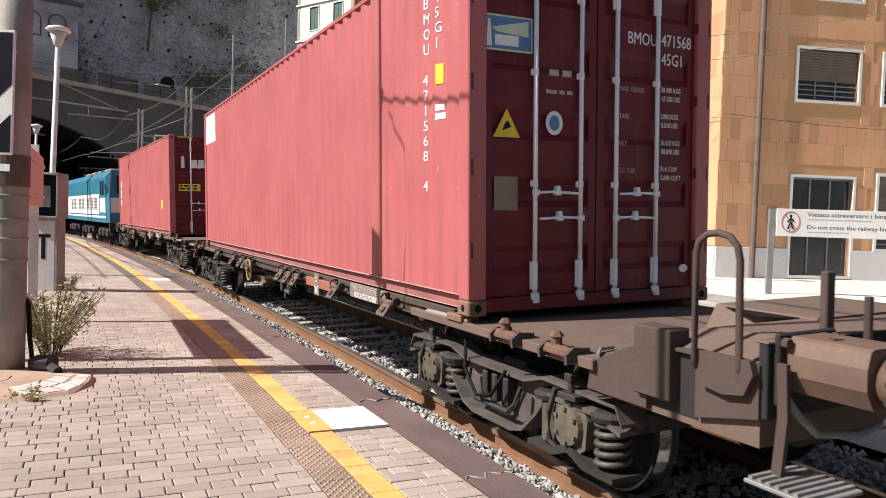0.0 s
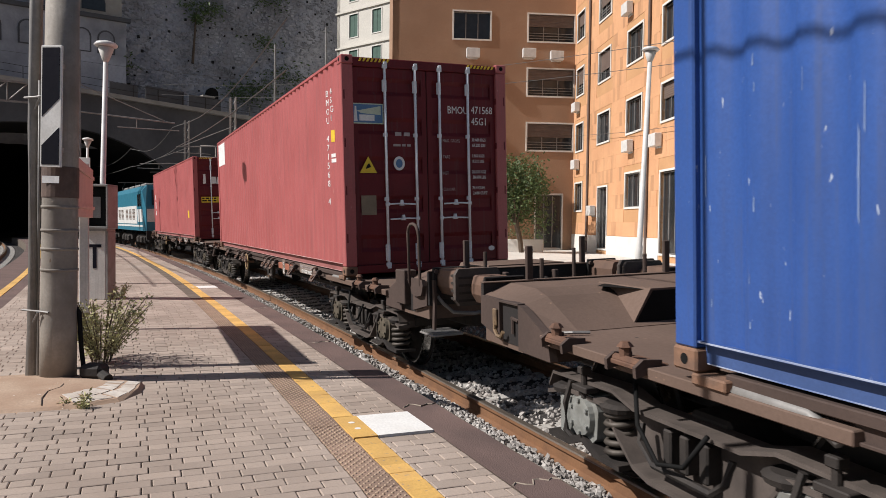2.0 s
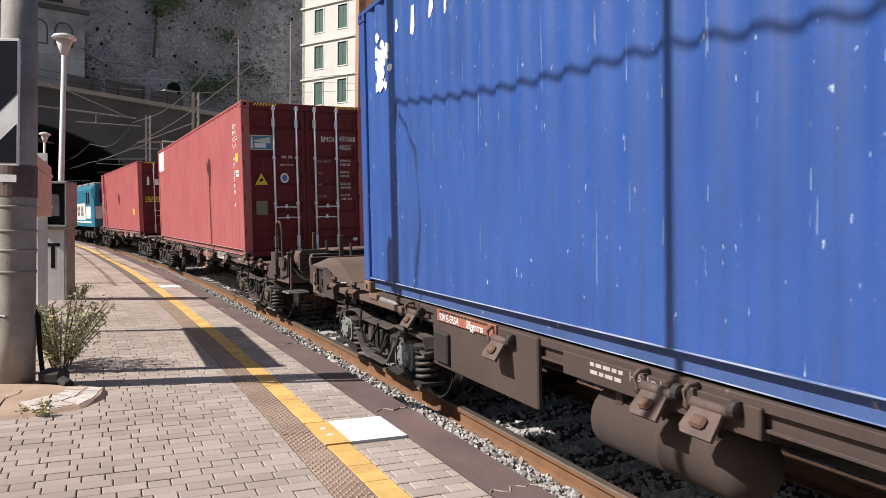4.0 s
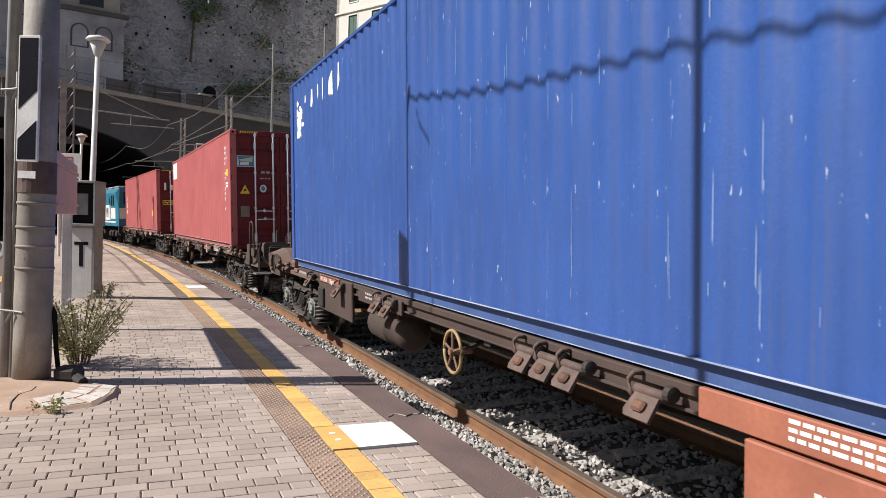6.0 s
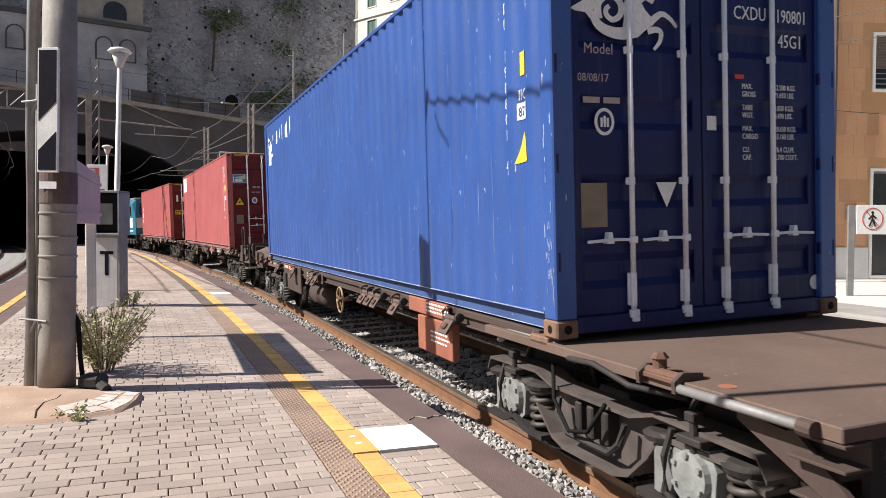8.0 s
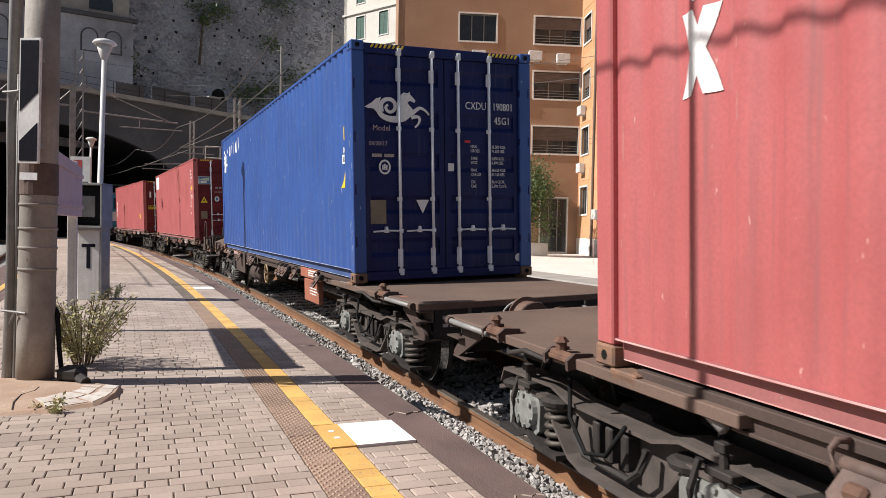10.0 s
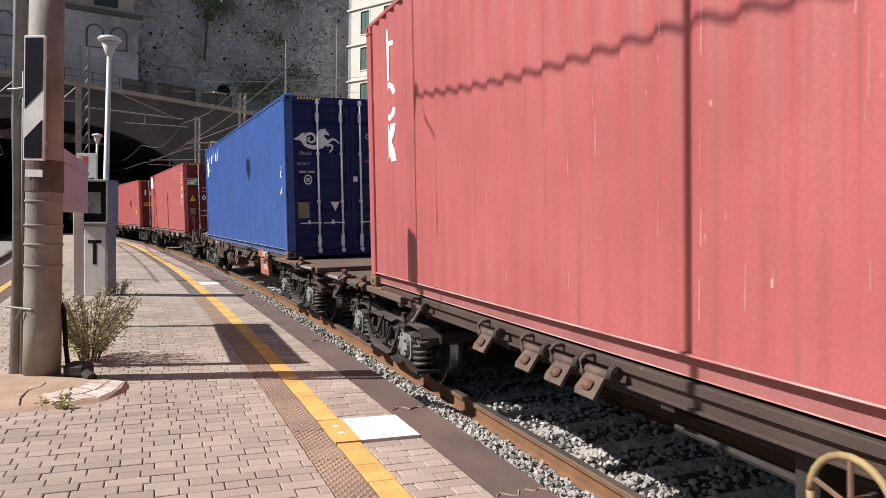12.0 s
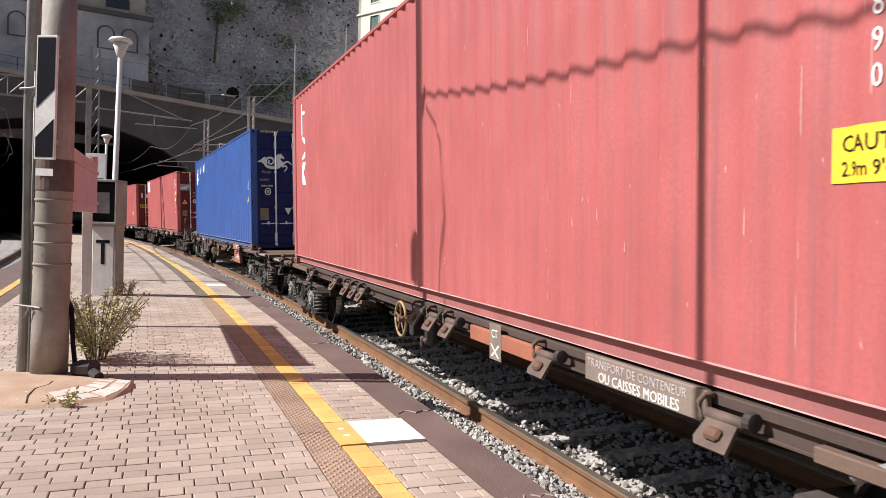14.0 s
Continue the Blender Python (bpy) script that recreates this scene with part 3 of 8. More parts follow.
# ---- container ----
L40, W8, HC = 12.192, 2.438, 2.896


RIBS = 43
RIB = (L40 - 0.32) / RIBS   # pitch of the side wall's ribs


def rib_depth(y):
    """How far the side wall lies inside its outermost face at y: rounded trapezoid ribs."""
    u = ((y - 0.16) / RIB) % 1.0

    def ease(f):
        f = min(1.0, max(0.0, f))
        return f * f * (3 - 2 * f)
    return 1.0 - (ease((u - 0.18) / 0.30) if u < 0.6 else 1.0 - ease((u - 0.70) / 0.30))


def corrugated(bm, side, z0, z1, deep=0.027):
    """A corrugated side wall; its outer faces lie 10 mm inside the frame."""
    ys = [0.16 + RIB * k / 12 for k in range(12 * RIBS + 1)]
    lo, hi = [], []
    for y in ys:
        x = side * (W8 / 2 - 0.010 - deep * rib_depth(y))
        lo.append(bm.verts.new((x, y, z0)))
        hi.append(bm.verts.new((x, y, z1)))
    for i in range(len(ys) - 1):
        bm.faces.new((lo[i], lo[i + 1], hi[i + 1], hi[i]))
    return bm


def drape(ob, deep=0.027):
    """Lay paint or stickers onto the ribs of the platform-side wall."""
    bm = B()
    bm.from_mesh(ob.data)
    ys = [v.co.y for v in bm.verts]
    k = math.ceil((min(ys) - 0.16) / RIB * 12)
    while 0.16 + k * RIB / 12 < max(ys):
        bmesh.ops.bisect_plane(bm, geom=bm.verts[:] + bm.edges[:] + bm.faces[:], plane_co=(0, 0.16 + k * RIB / 12, 0), plane_no=(0, 1, 0))
        k += 1
    for v in bm.verts:
        proud = v.co.x + W8 / 2 - 0.002
        v.co.x = -W8 / 2 + 0.010 + deep * rib_depth(v.co.y) - 0.0035 + proud
    bm.to_mesh(ob.data)
    bm.free()


WORNLIP_B = mat("worn_blue_lip", (0.42, 0.47, 0.58), (0.06, 0.12, 0.33), 0.7, fine=30, coarse=3.0, bump=0.05)
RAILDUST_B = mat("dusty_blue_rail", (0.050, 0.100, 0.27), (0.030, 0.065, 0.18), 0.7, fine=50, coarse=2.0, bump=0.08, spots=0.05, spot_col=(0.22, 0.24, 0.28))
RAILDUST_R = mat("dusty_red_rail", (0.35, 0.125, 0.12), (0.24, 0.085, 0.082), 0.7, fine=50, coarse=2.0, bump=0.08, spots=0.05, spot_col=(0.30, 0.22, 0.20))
WORNLIP_R = mat("worn_red_lip", (0.60, 0.42, 0.40), (0.45, 0.15, 0.14), 0.7, fine=30, coarse=3.0, bump=0.05)


CHALKBLUE = mat("worn_blue_primer", (0.20, 0.28, 0.48), (0.12, 0.19, 0.40), 0.7, fine=50, coarse=9, bump=0.0)
CHALKRED = mat("worn_red_primer", (0.60, 0.34, 0.30), (0.52, 0.25, 0.22), 0.7, fine=50, coarse=9, bump=0.0)


def build_container(paint, door_paint, name, label, level=False):
    c = thing(name, label, "container", "containers on the train")
    hw = W8 / 2
    for side, nm in ((-1, "side_wall"), (1, "side_wall")):
        part(nm, corrugated(B(), side, 0.162, HC - 0.04), paint, c, "", True)
    bm = B()
    box(bm, -hw + 0.13, hw - 0.13, 0.14, L40 - 0.14, 0.03, 0.125)
    part("floor", bm, GRIME, c)
    bm = B()      # roof with shallow ribs
    ys = np.linspace(0.15, L40 - 0.15, 90)
    a = [bm.verts.new((-hw + 0.03, y, HC - 0.045 + (0.02 if (k // 2) % 2 else 0))) for k, y in enumerate(ys)]
    b = [bm.verts.new((hw - 0.03, y, HC - 0.045 + (0.02 if (k // 2) % 2 else 0))) for k, y in enumerate(ys)]
    for i in range(89):
        bm.faces.new((a[i], a[i + 1], b[i + 1], b[i]))
    part("roof", bm, paint, c)
    for sx in (-1, 1):
        bm = B()  # bottom side rail: an upright web under a straight top flange
        x = sx * hw
        prism(bm, [(x - sx * 0.115, 0.045), (x - sx * 0.060, 0.045), (x - sx * 0.060, 0.150), (x - sx * 0.008, 0.150), (x - sx * 0.008, 0.162), (x - sx * 0.115, 0.162)], 0.17, L40 - 0.17, "y")
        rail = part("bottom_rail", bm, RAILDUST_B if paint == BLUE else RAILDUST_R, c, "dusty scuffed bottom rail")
        for x0, x1, z0, z1 in ((0.012, 0.0065, 0.1515, 0.1605), (0.066, 0.058, 0.041, 0.0475)):
            bm = B()
            box(bm, min(x - sx * x0, x - sx * x1), max(x - sx * x0, x - sx * x1), 0.18, L40 - 0.18, z0, z1, 0.001)
            part("worn_edge", bm, WORNLIP_B if paint == BLUE else WORNLIP_R, rail, "pale rubbed edge")
        bm = B()
        box(bm, x - sx * 0.07, x - sx * 0.002, 0.17, L40 - 0.17, HC - 0.045, HC - 0.004, 0.004)
        part("top_rail", bm, paint, c)
        for y0, y1 in ((0.0, 0.17), (L40 - 0.17, L40)):
            bm = B()
            box(bm, x - sx * 0.16, x, y0 + 0.008, y1 - 0.008, 0.12, HC - 0.12, 0.01)
            part("corner_post", bm, paint, c)
            for z0 in (0.0, HC - 0.118):
                bm = B()
                box(bm, x - sx * 0.162, x + sx * 0.003, y0 - 0.003, y1 + 0.008, z0, z0 + 0.118, 0.012)
                cast = part("corner_casting", bm, RUST if z0 == 0 else paint, c, "rusty corner casting" if z0 == 0 else "")
                # black discs on the faces paint the shade inside the casting's holes
                bm = B()
                lathe(bm, [(x + sx * 0.0035, 0.001), (x + sx * 0.0045, 0.028)], 14, "x", (0, (y0 + y1) / 2, z0 + 0.06))
                part("slot", bm, DARK, cast)
                bm = B()
                ye = y0 - 0.0035 if y0 == 0 else y1 + 0.0085
                lathe(bm, [(ye, 0.001), (ye - (0.001 if y0 == 0 else -0.001), 0.03)], 14, "y", (x - sx * 0.08, 0, z0 + 0.06))
                part("slot", bm, DARK, cast)
    for y0, y1, z0, z1, nm in ((0.02, 0.14, 0.02, 0.13, "door_sill"), (0.02, 0.14, HC - 0.14, HC - 0.02, "door_header"), (L40 - 0.14, L40 - 0.02, 0.02, 0.13, "front_sill"), (L40 - 0.14, L40 - 0.02, HC - 0.13, HC - 0.02, "front_header")):
        bm = B()
        box(bm, -hw + 0.16, hw - 0.16, y0, y1, z0, z1, 0.008)
        part(nm, bm, door_paint if "door" in nm else paint, c)
    # hazard stripes over the doors
    for k in range(8):
        for sx in (-1, 1):
            bm = B()
            x = sx * (hw - 0.24 - k * 0.055)
            prism(bm, [(x, HC - 0.075), (x + 0.028, HC - 0.075), (x + 0.055, HC - 0.03), (x + 0.027, HC - 0.03)], 0.012, 0.018, "y")
            part("warning_stripe", bm, YELLOW, c, "yellow warning stripe")
    bm = B()     # front wall
    xs = np.linspace(-hw + 0.16, hw - 0.16, 33)
    lo = [bm.verts.new((x, L40 - 0.03 - (0.04 if (k // 2) % 2 else 0), 0.13)) for k, x in enumerate(xs)]
    hi = [bm.verts.new((x, L40 - 0.03 - (0.04 if (k // 2) % 2 else 0), HC - 0.12)) for k, x in enumerate(xs)]
    for i in range(32):
        bm.faces.new((lo[i], lo[i + 1], hi[i + 1], hi[i]))
    part("front_wall", bm, paint, c)
    # doors: panels with shallow horizontal swages
    for sx in (-1, 1):
        x0, x1 = (sx * 0.016, sx * (hw - 0.155))
        bm = B()
        prof = []
        z = 0.135
        for k in range(5):
            h = (HC - 0.145 - 0.135) / 5
            prof += [(0.055, z), (0.055, z + h * 0.32), (0.085, z + h * 0.42), (0.085, z + h * 0.66), (0.055, z + h * 0.76)]
            z += h
        prof += [(0.055, z), (0.10, z), (0.10, 0.135)]
        prism(bm, prof, min(x0, x1), max(x0, x1), "x")
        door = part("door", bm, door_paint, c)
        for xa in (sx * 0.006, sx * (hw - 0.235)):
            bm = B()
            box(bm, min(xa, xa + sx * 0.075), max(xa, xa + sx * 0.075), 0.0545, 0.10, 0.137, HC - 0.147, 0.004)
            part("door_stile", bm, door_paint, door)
        bm = B()
        box(bm, sx * 0.0005, sx * 0.0055, 0.062, 0.09, 0.14, HC - 0.15)
        part("door_gasket", bm, DARK, door)
        for f in (0.14, 0.38, 0.62, 0.86):   # hinges
            bm = B()
            z = 0.13 + f * (HC - 0.28)
            box(bm, sx * (hw - 0.165), sx * (hw - 0.03), 0.012, 0.05, z - 0.045, z + 0.045, 0.006)
            rod(bm, (sx * (hw - 0.035), 0.02, z - 0.06), (sx * (hw - 0.035), 0.02, z + 0.06), 0.016, 8)
            part("hinge", bm, door_paint, door)
        for fx in (0.156, 0.571):
            x = sx * (0.016 + fx * (hw - 0.17))
            bm = B()
            rod(bm, (x, 0.022, 0.13), (x, 0.022, HC - 0.09), 0.0185, 10)
            bar = part("lock_rod", bm, ZINC, door, "galvanised locking rod", True)
            for z in (0.13, HC - 0.12):
                bm = B()
                box(bm, x - 0.035, x + 0.035, 0.0, 0.035, z - 0.03, z + 0.025, 0.006)
                box(bm, x - 0.02, x + 0.028, -0.01, 0.03, z - 0.055 if z < 1 else z + 0.02, z - 0.02 if z < 1 else z + 0.055, 0.004)
                part("cam", bm, ZINC, bar)
            for z, h in ((0.29, 0.22), (1.01, 0.05), (1.87, 0.05), (2.52, 0.16)):
                bm = B()
                box(bm, x - 0.032, x + 0.032, 0.030, 0.052, z - h / 2, z + h / 2, 0.005)
                rod(bm, (x, 0.022, z - h / 2), (x, 0.022, z + h / 2), 0.023, 10)
                part("bracket", bm, ZINC, bar)
        for fx, z, wid in ((0.156, 0.62, 0.36), (0.571, 0.62, 0.36)) if level else ((0.156, 0.74, 0.40), (0.571, 0.94, -0.40)):
            x = sx * (0.016 + fx * (hw - 0.17))
            bm = B()
            e = x + sx * wid
            tube(bm, [(x, 0.015, z), (x + (e - x) * 0.4, -0.004, z + 0.006), (e, 0.004, z - 0.004)], 0.0115, 6)
            prism(bm, [(x + (e - x) * 0.52 - 0.028, z - 0.020), (x + (e - x) * 0.52 + 0.028, z - 0.020), (x + (e - x) * 0.52 + 0.012, z + 0.055), (x + (e - x) * 0.52 - 0.012, z + 0.055)], 0.0, 0.045, "y")
            box(bm, x - 0.026, x + 0.026, -0.006, 0.03, z - 0.024, z + 0.024, 0.005)
            part("lock_handle", bm, ZINC, door, "galvanised lock handle")
    return c


REAR = Matrix.Rotation(radians(90), 4, "X")   # lettering upright on the door end


def on_door(x, z, y=0.036):
    return Matrix.Translation((x, y, z)) @ REAR


def on_side(y, z, down=False, x=-W8 / 2 + 0.002):
    """Lettering on the platform side: reads towards the rear, or downwards."""
    m = Matrix.Translation((x, y, z)) @ Matrix.Rotation(radians(-90), 4, "Z") @ REAR
    return m @ Matrix.Rotation(radians(-90), 4, "Z") if down else m


def bars(name, m, rows, width, height, gap, material, parent, ragged=0.3, seed=1):
    """Unreadable small print: rows of plain bars broken like words."""
    rnd = random.Random(seed)
    bm = B()
    for r in range(rows):
        x, end = 0.0, width * (1 - ragged * rnd.random())
        while x < end:
            w = min(end - x, height * rnd.uniform(1.5, 3.6))
            if w < height * 0.6:
                break
            vs = [bm.verts.new(m @ Vector(p)) for p in ((x, -r * (height + gap), 0), (x + w, -r * (height + gap), 0), (x + w, -r * (height + gap) + height, 0), (x, -r * (height + gap) + height, 0))]
            bm.faces.new(vs)
            x += w + height * 0.7
    return part(name, bm, material, parent)


def flat(name, m, pts, material, parent, label="", thick=0.0015):
    bm = B()
    prism(bm, pts, 0, thick, "z")
    bmesh.ops.transform(bm, matrix=m, verts=bm.verts[:])
    return part(name, bm, material, parent, label)


def disc(r, n=24, sx=1.0):
    return [(sx * r * math.cos(6.2832 * k / n), r * math.sin(6.2832 * k / n)) for k in range(n)]


def rect(w, h):
    return [(0, 0), (w, 0), (w, h), (0, h)]


def mark_red(c):
    """Door end of the first large red container."""
    doorz = 0.0535
    logo = flat("logo_plate", on_door(-1.08, 2.01, doorz), rect(0.45, 0.27), LOGOLIGHT, c, "pale blue company plate with a beam")
    flat("logo_field", on_door(-1.065, 2.025, doorz - 0.002), rect(0.42, 0.24), LOGOBLUE, logo)
    flat("logo_beam", on_door(-1.0, 2.15, doorz - 0.004), [(0, 0.03), (0.33, 0.10), (0.33, -0.02), (0.05, -0.0)], LOGOLIGHT, logo)
    flat("logo_tower", on_door(-1.045, 2.04, doorz - 0.004), [(0, 0), (0.05, 0), (0.035, 0.2), (0.015, 0.2)], WHITE, logo)
    bars("logo_letters", on_door(-0.97, 2.05, doorz - 0.005), 1, 0.30, 0.08, 0, WHITE, logo, 0.0, 3)
    flat("warning_triangle", on_door(-0.98, 1.36, doorz), [(0, 0), (0.24, 0), (0.12, 0.22)], YELLOW, c, "yellow triangular warning sticker")
    flat("warning_symbol", on_door(-0.90, 1.41, doorz - 0.002), [(0, 0), (0.08, 0.03), (0.05, 0.08), (0.02, 0.05)], BLACK, c)
    flat("round_sticker", on_door(-0.42, 1.49, doorz), disc(0.095, 24, 0.85), WHITE, c, "white round sticker")
    flat("round_sticker_core", on_door(-0.42, 1.49, doorz - 0.002), disc(0.06, 20, 0.8), LOGOBLUE, c)
    flat("data_plate", on_door(-0.97, 0.80, doorz), rect(0.21, 0.26), TAN, c, "dull tan data plate")
    flat("oval_mark", on_door(0.97, 0.29, doorz), disc(0.035, 20, 1.4), WHITE, c)
    words("code_letters", "BMOU", 0.145, on_door(0.31, 2.19, doorz), WHITE, c, 0.78)
    words("code_digits", "471568", 0.145, on_door(0.68, 2.20, doorz), WHITE, c, 0.78)
    words("code_check", "4", 0.13, on_door(1.07, 2.205, doorz), WHITE, c, 0.8)
    words("size_code", "45G1", 0.145, on_door(0.68, 2.04, doorz), WHITE, c, 0.78)
    for k, (a, b1, b2) in enumerate((("MAX. GROSS", "30.480 KGS", "67.200 LBS"), ("TARE", "3.860 KGS", "8.510 LBS"), ("NET", "26.620 KGS", "58.690 LBS"), ("CU. CAP.", "76.4 CUM", "2.698 CUFT"))):
        z = 1.79 - 0.225 * k
        words("weight_name", a, 0.062, on_door(0.23, z, doorz), CHALK, c, 0.75)
        words("weight_value", b1, 0.062, on_door(0.68, z + 0.02, doorz), WHITE, c, 0.75)
        words("weight_value", b2, 0.062, on_door(0.69, z - 0.055, doorz), WHITE, c, 0.75)
    bars("chalk_scrawl", on_door(-0.47, 1.86, doorz), 1, 0.22, 0.05, 0.02, CHALK, c, 0.1, 7)
    bars("chalk_scrawl", on_door(-0.50, 1.72, doorz), 1, 0.26, 0.03, 0.02, CHALK, c, 0.1, 8)
    flat("white_panel", on_side(11.95, 2.22), rect(1.15, 0.58), WHITE, c, "white square panel")
    words("side_code", "\n".join("BMOU 471568 4"), 0.125, on_side(0.82, 2.46), WHITE, c, 0.85)
    words("side_size_code", "\n".join("45G1"), 0.12, on_side(0.58, 2.46), WHITE, c, 0.9)
    flat("side_sticker", on_side(0.57, 1.81), rect(0.09, 0.16), YELLOW, c)
    bars("side_print", on_side(0.58, 1.60), 2, 0.14, 0.05, 0.02, WHITE, c, 0.1, 9)


def mark_blue(c):
    doorz = 0.0535
    # white emblem: a rearing horse with a curled fish tail, in flat cut shapes
    def at(u, v):
        return on_door((u - 0.58) / 0.440, 1.87 + (0.412 - v) / 0.477, doorz)

    def cut(pts, k):
        bm = B()
        fr = [at(u, v).translation for u, v in pts]
        lo, hi = [bm.verts.new(p) for p in fr], [bm.verts.new(p - Vector((0, 0.001 + 0.0003 * k, 0))) for p in fr]
        bm.faces.new(hi)
        for i in range(len(pts)):
            bm.faces.new((lo[i], lo[(i + 1) % len(pts)], hi[(i + 1) % len(pts)], hi[i]))
        bmesh.ops.recalc_face_normals(bm, faces=bm.faces[:])
        bmesh.ops.triangulate(bm, faces=bm.faces[:])
        return part("emblem_piece", bm, WHITE, c, "white cut shape of the animal emblem")

    def band(line, w0, w1, k):
        """A tapering band along a smoothed line."""
        fine = []
        for i in range(len(line) - 1):
            p0, p1, p2, p3 = (Vector(line[min(max(j, 0), len(line) - 1)]) for j in (i - 1, i, i + 1, i + 2))
            for q in range(4):
                f = q / 4
                fine.append(0.5 * (2 * p1 + (p2 - p0) * f + (2 * p0 - 5 * p1 + 4 * p2 - p3) * f * f + (3 * p1 - p0 - 3 * p2 + p3) * f ** 3))
        fine.append(Vector(line[-1]))
        left, right = [], []
        for i, p in enumerate(fine):
            d = (fine[min(i + 1, len(fine) - 1)] - fine[max(i - 1, 0)]).normalized()
            w = w0 + (w1 - w0) * i / (len(fine) - 1)
            left.append((p.x - d.y * w, p.y + d.x * w))
            right.append((p.x + d.y * w, p.y - d.x * w))
        cut(left + right[::-1], k)

    cut([(0.120, 0.293), (0.160, 0.268), (0.185, 0.243), (0.213, 0.235), (0.203, 0.262), (0.196, 0.300), (0.212, 0.335), (0.185, 0.318), (0.170, 0.302), (0.140, 0.300)], 0)
    band([(0.192, 0.300), (0.215, 0.338), (0.255, 0.356), (0.300, 0.358), (0.345, 0.345)], 0.012, 0.022, 1)
    band([(0.215, 0.318), (0.212, 0.275), (0.236, 0.248), (0.270, 0.246), (0.292, 0.270), (0.288, 0.302), (0.264, 0.318), (0.243, 0.306), (0.240, 0.288), (0.252, 0.276)], 0.013, 0.007, 2)
    cut([(0.300, 0.270), (0.318, 0.222), (0.342, 0.201), (0.366, 0.204), (0.376, 0.194), (0.380, 0.212), (0.396, 0.228), (0.410, 0.246), (0.402, 0.258), (0.378, 0.247), (0.364, 0.258), (0.374, 0.276), (0.398, 0.300), (0.392, 0.330), (0.352, 0.364), (0.312, 0.370), (0.296, 0.345), (0.302, 0.310)], 3)
    band([(0.388, 0.322), (0.420, 0.294), (0.440, 0.287), (0.466, 0.300), (0.489, 0.325)], 0.012, 0.005, 4)
    band([(0.384, 0.345), (0.415, 0.338), (0.432, 0.348), (0.426, 0.378), (0.405, 0.402)], 0.011, 0.005, 5)
    words("code_letters", "CXDU", 0.135, on_door(0.29, 2.15, doorz), WHITE, c, 0.78)
    words("code_digits", "190801", 0.135, on_door(0.68, 2.15, doorz), WHITE, c, 0.74)
    words("code_check", "4", 0.12, on_door(1.06, 2.155, doorz), WHITE, c, 0.8)
    words("size_code", "45G1", 0.135, on_door(0.70, 1.97, doorz), WHITE, c, 0.78)
    for k, (a, a2, b1, b2) in enumerate((("MAX.", "GROSS", "32.500 KGS.", "71.650 LBS."), ("TARE", "WGT.", "3.850 KGS.", "8.490 LBS."), ("MAX.", "CARGO", "28.650 KGS.", "63.160 LBS."), ("CU.", "CAP.", "76.4 CU.M.", "2.700 CU.FT."))):
        z = 1.66 - 0.15 * k
        for txt, x, dz in ((a, 0.36, 0.0), (a2, 0.36, -0.055), (b1, 0.66, 0.0), (b2, 0.66, -0.055)):
            words("weight_print", txt, 0.055, on_door(x, z + dz, doorz), WHITE, c, 0.75)
    for txt, x, z, sz in (("Model", -0.95, 1.84, 0.10), ("08/08/17", -1.00, 1.66, 0.075)):
        words("chalk_writing", txt, sz, on_door(x, z, doorz), CHALK, c, 0.9)
    bars("chalk_scrawl", on_door(-0.96, 1.52, doorz), 1, 0.3, 0.04, 0.02, CHALK, c, 0.1, 17)
    flat("round_sticker", on_door(-0.80, 1.40, doorz), disc(0.09, 24, 0.85), WHITE, c, "white round sticker")
    flat("round_sticker_core", on_door(-0.80, 1.40, doorz - 0.002), disc(0.068, 20, 0.8), BLUE_SHADED, c)
    for k in range(3):
        flat("sticker_figure", on_door(-0.80 + 0.024 * (k - 1), 1.365, doorz - 0.004), [(-0.008, 0), (0.008, 0), (0.009, 0.06 + 0.012 * (k == 1)), (-0.009, 0.06 + 0.012 * (k == 1))], WHITE, c)
    flat("data_plate", on_door(-0.99, 0.71, doorz), rect(0.20, 0.29), TAN, c, "dull tan data plate")
    flat("small_triangle", on_door(-0.31, 1.00, doorz), [(-0.085, 0), (0, -0.17), (0.085, 0)], WHITE, c, "white downward triangle")
    flat("small_sign", on_door(0.045, 1.36, doorz), rect(0.08, 0.10), WHITE, c)
    flat("red_tag", on_door(0.26, 1.72, doorz - 0.04), rect(0.08, 0.03), REDPRINT, c, "small red seal tag")
    flat("round_mark", on_door(1.05, 0.24, doorz), disc(0.055), WHITE, c)
    # platform side
    flat("yellow_triangle", on_side(0.55, 1.16), [(0, 0), (0.19, 0.015), (0.115, 0.215)], YELLOW, c, "yellow triangular sticker")
    flat("side_sticker", on_side(0.48, 1.76), rect(0.10, 0.16), YELLOW, c)
    words("side_print", "IIC", 0.105, on_side(0.51, 1.595), WHITE, c, 0.95)
    flat("side_sticker", on_side(0.52, 1.46), rect(0.15, 0.115), WHITE, c, "white boxed number sticker")
    words("side_print", "87", 0.095, on_side(0.505, 1.482, False, -W8 / 2 - 0.002), BLUE_SHADED, c, 0.95)
    words("side_code", "\n".join("CXDU 190801 4"), 0.112, on_side(0.72, 2.46), WHITE, c, 0.85)
    rnd = random.Random(3)
    for k in range(26):
        a, r = rnd.uniform(0, 6.28), rnd.uniform(0.02, 0.30)
        at_y, at_z, rr = 11.85 - (0.30 + r * math.cos(a) * 0.9), 2.06 + 0.22 + r * math.sin(a), rnd.uniform(0.03, 0.08)
        flat("peeling_flake", on_side(at_y, at_z, False, -W8 / 2 + 0.002 - 0.0002 * k), [(rr * rnd.uniform(0.6, 1.1) * math.cos(q * 0.7), rr * rnd.uniform(0.6, 1.1) * math.sin(q * 0.7)) for q in range(9)], WHITE, c, "peeling flake of a white emblem")
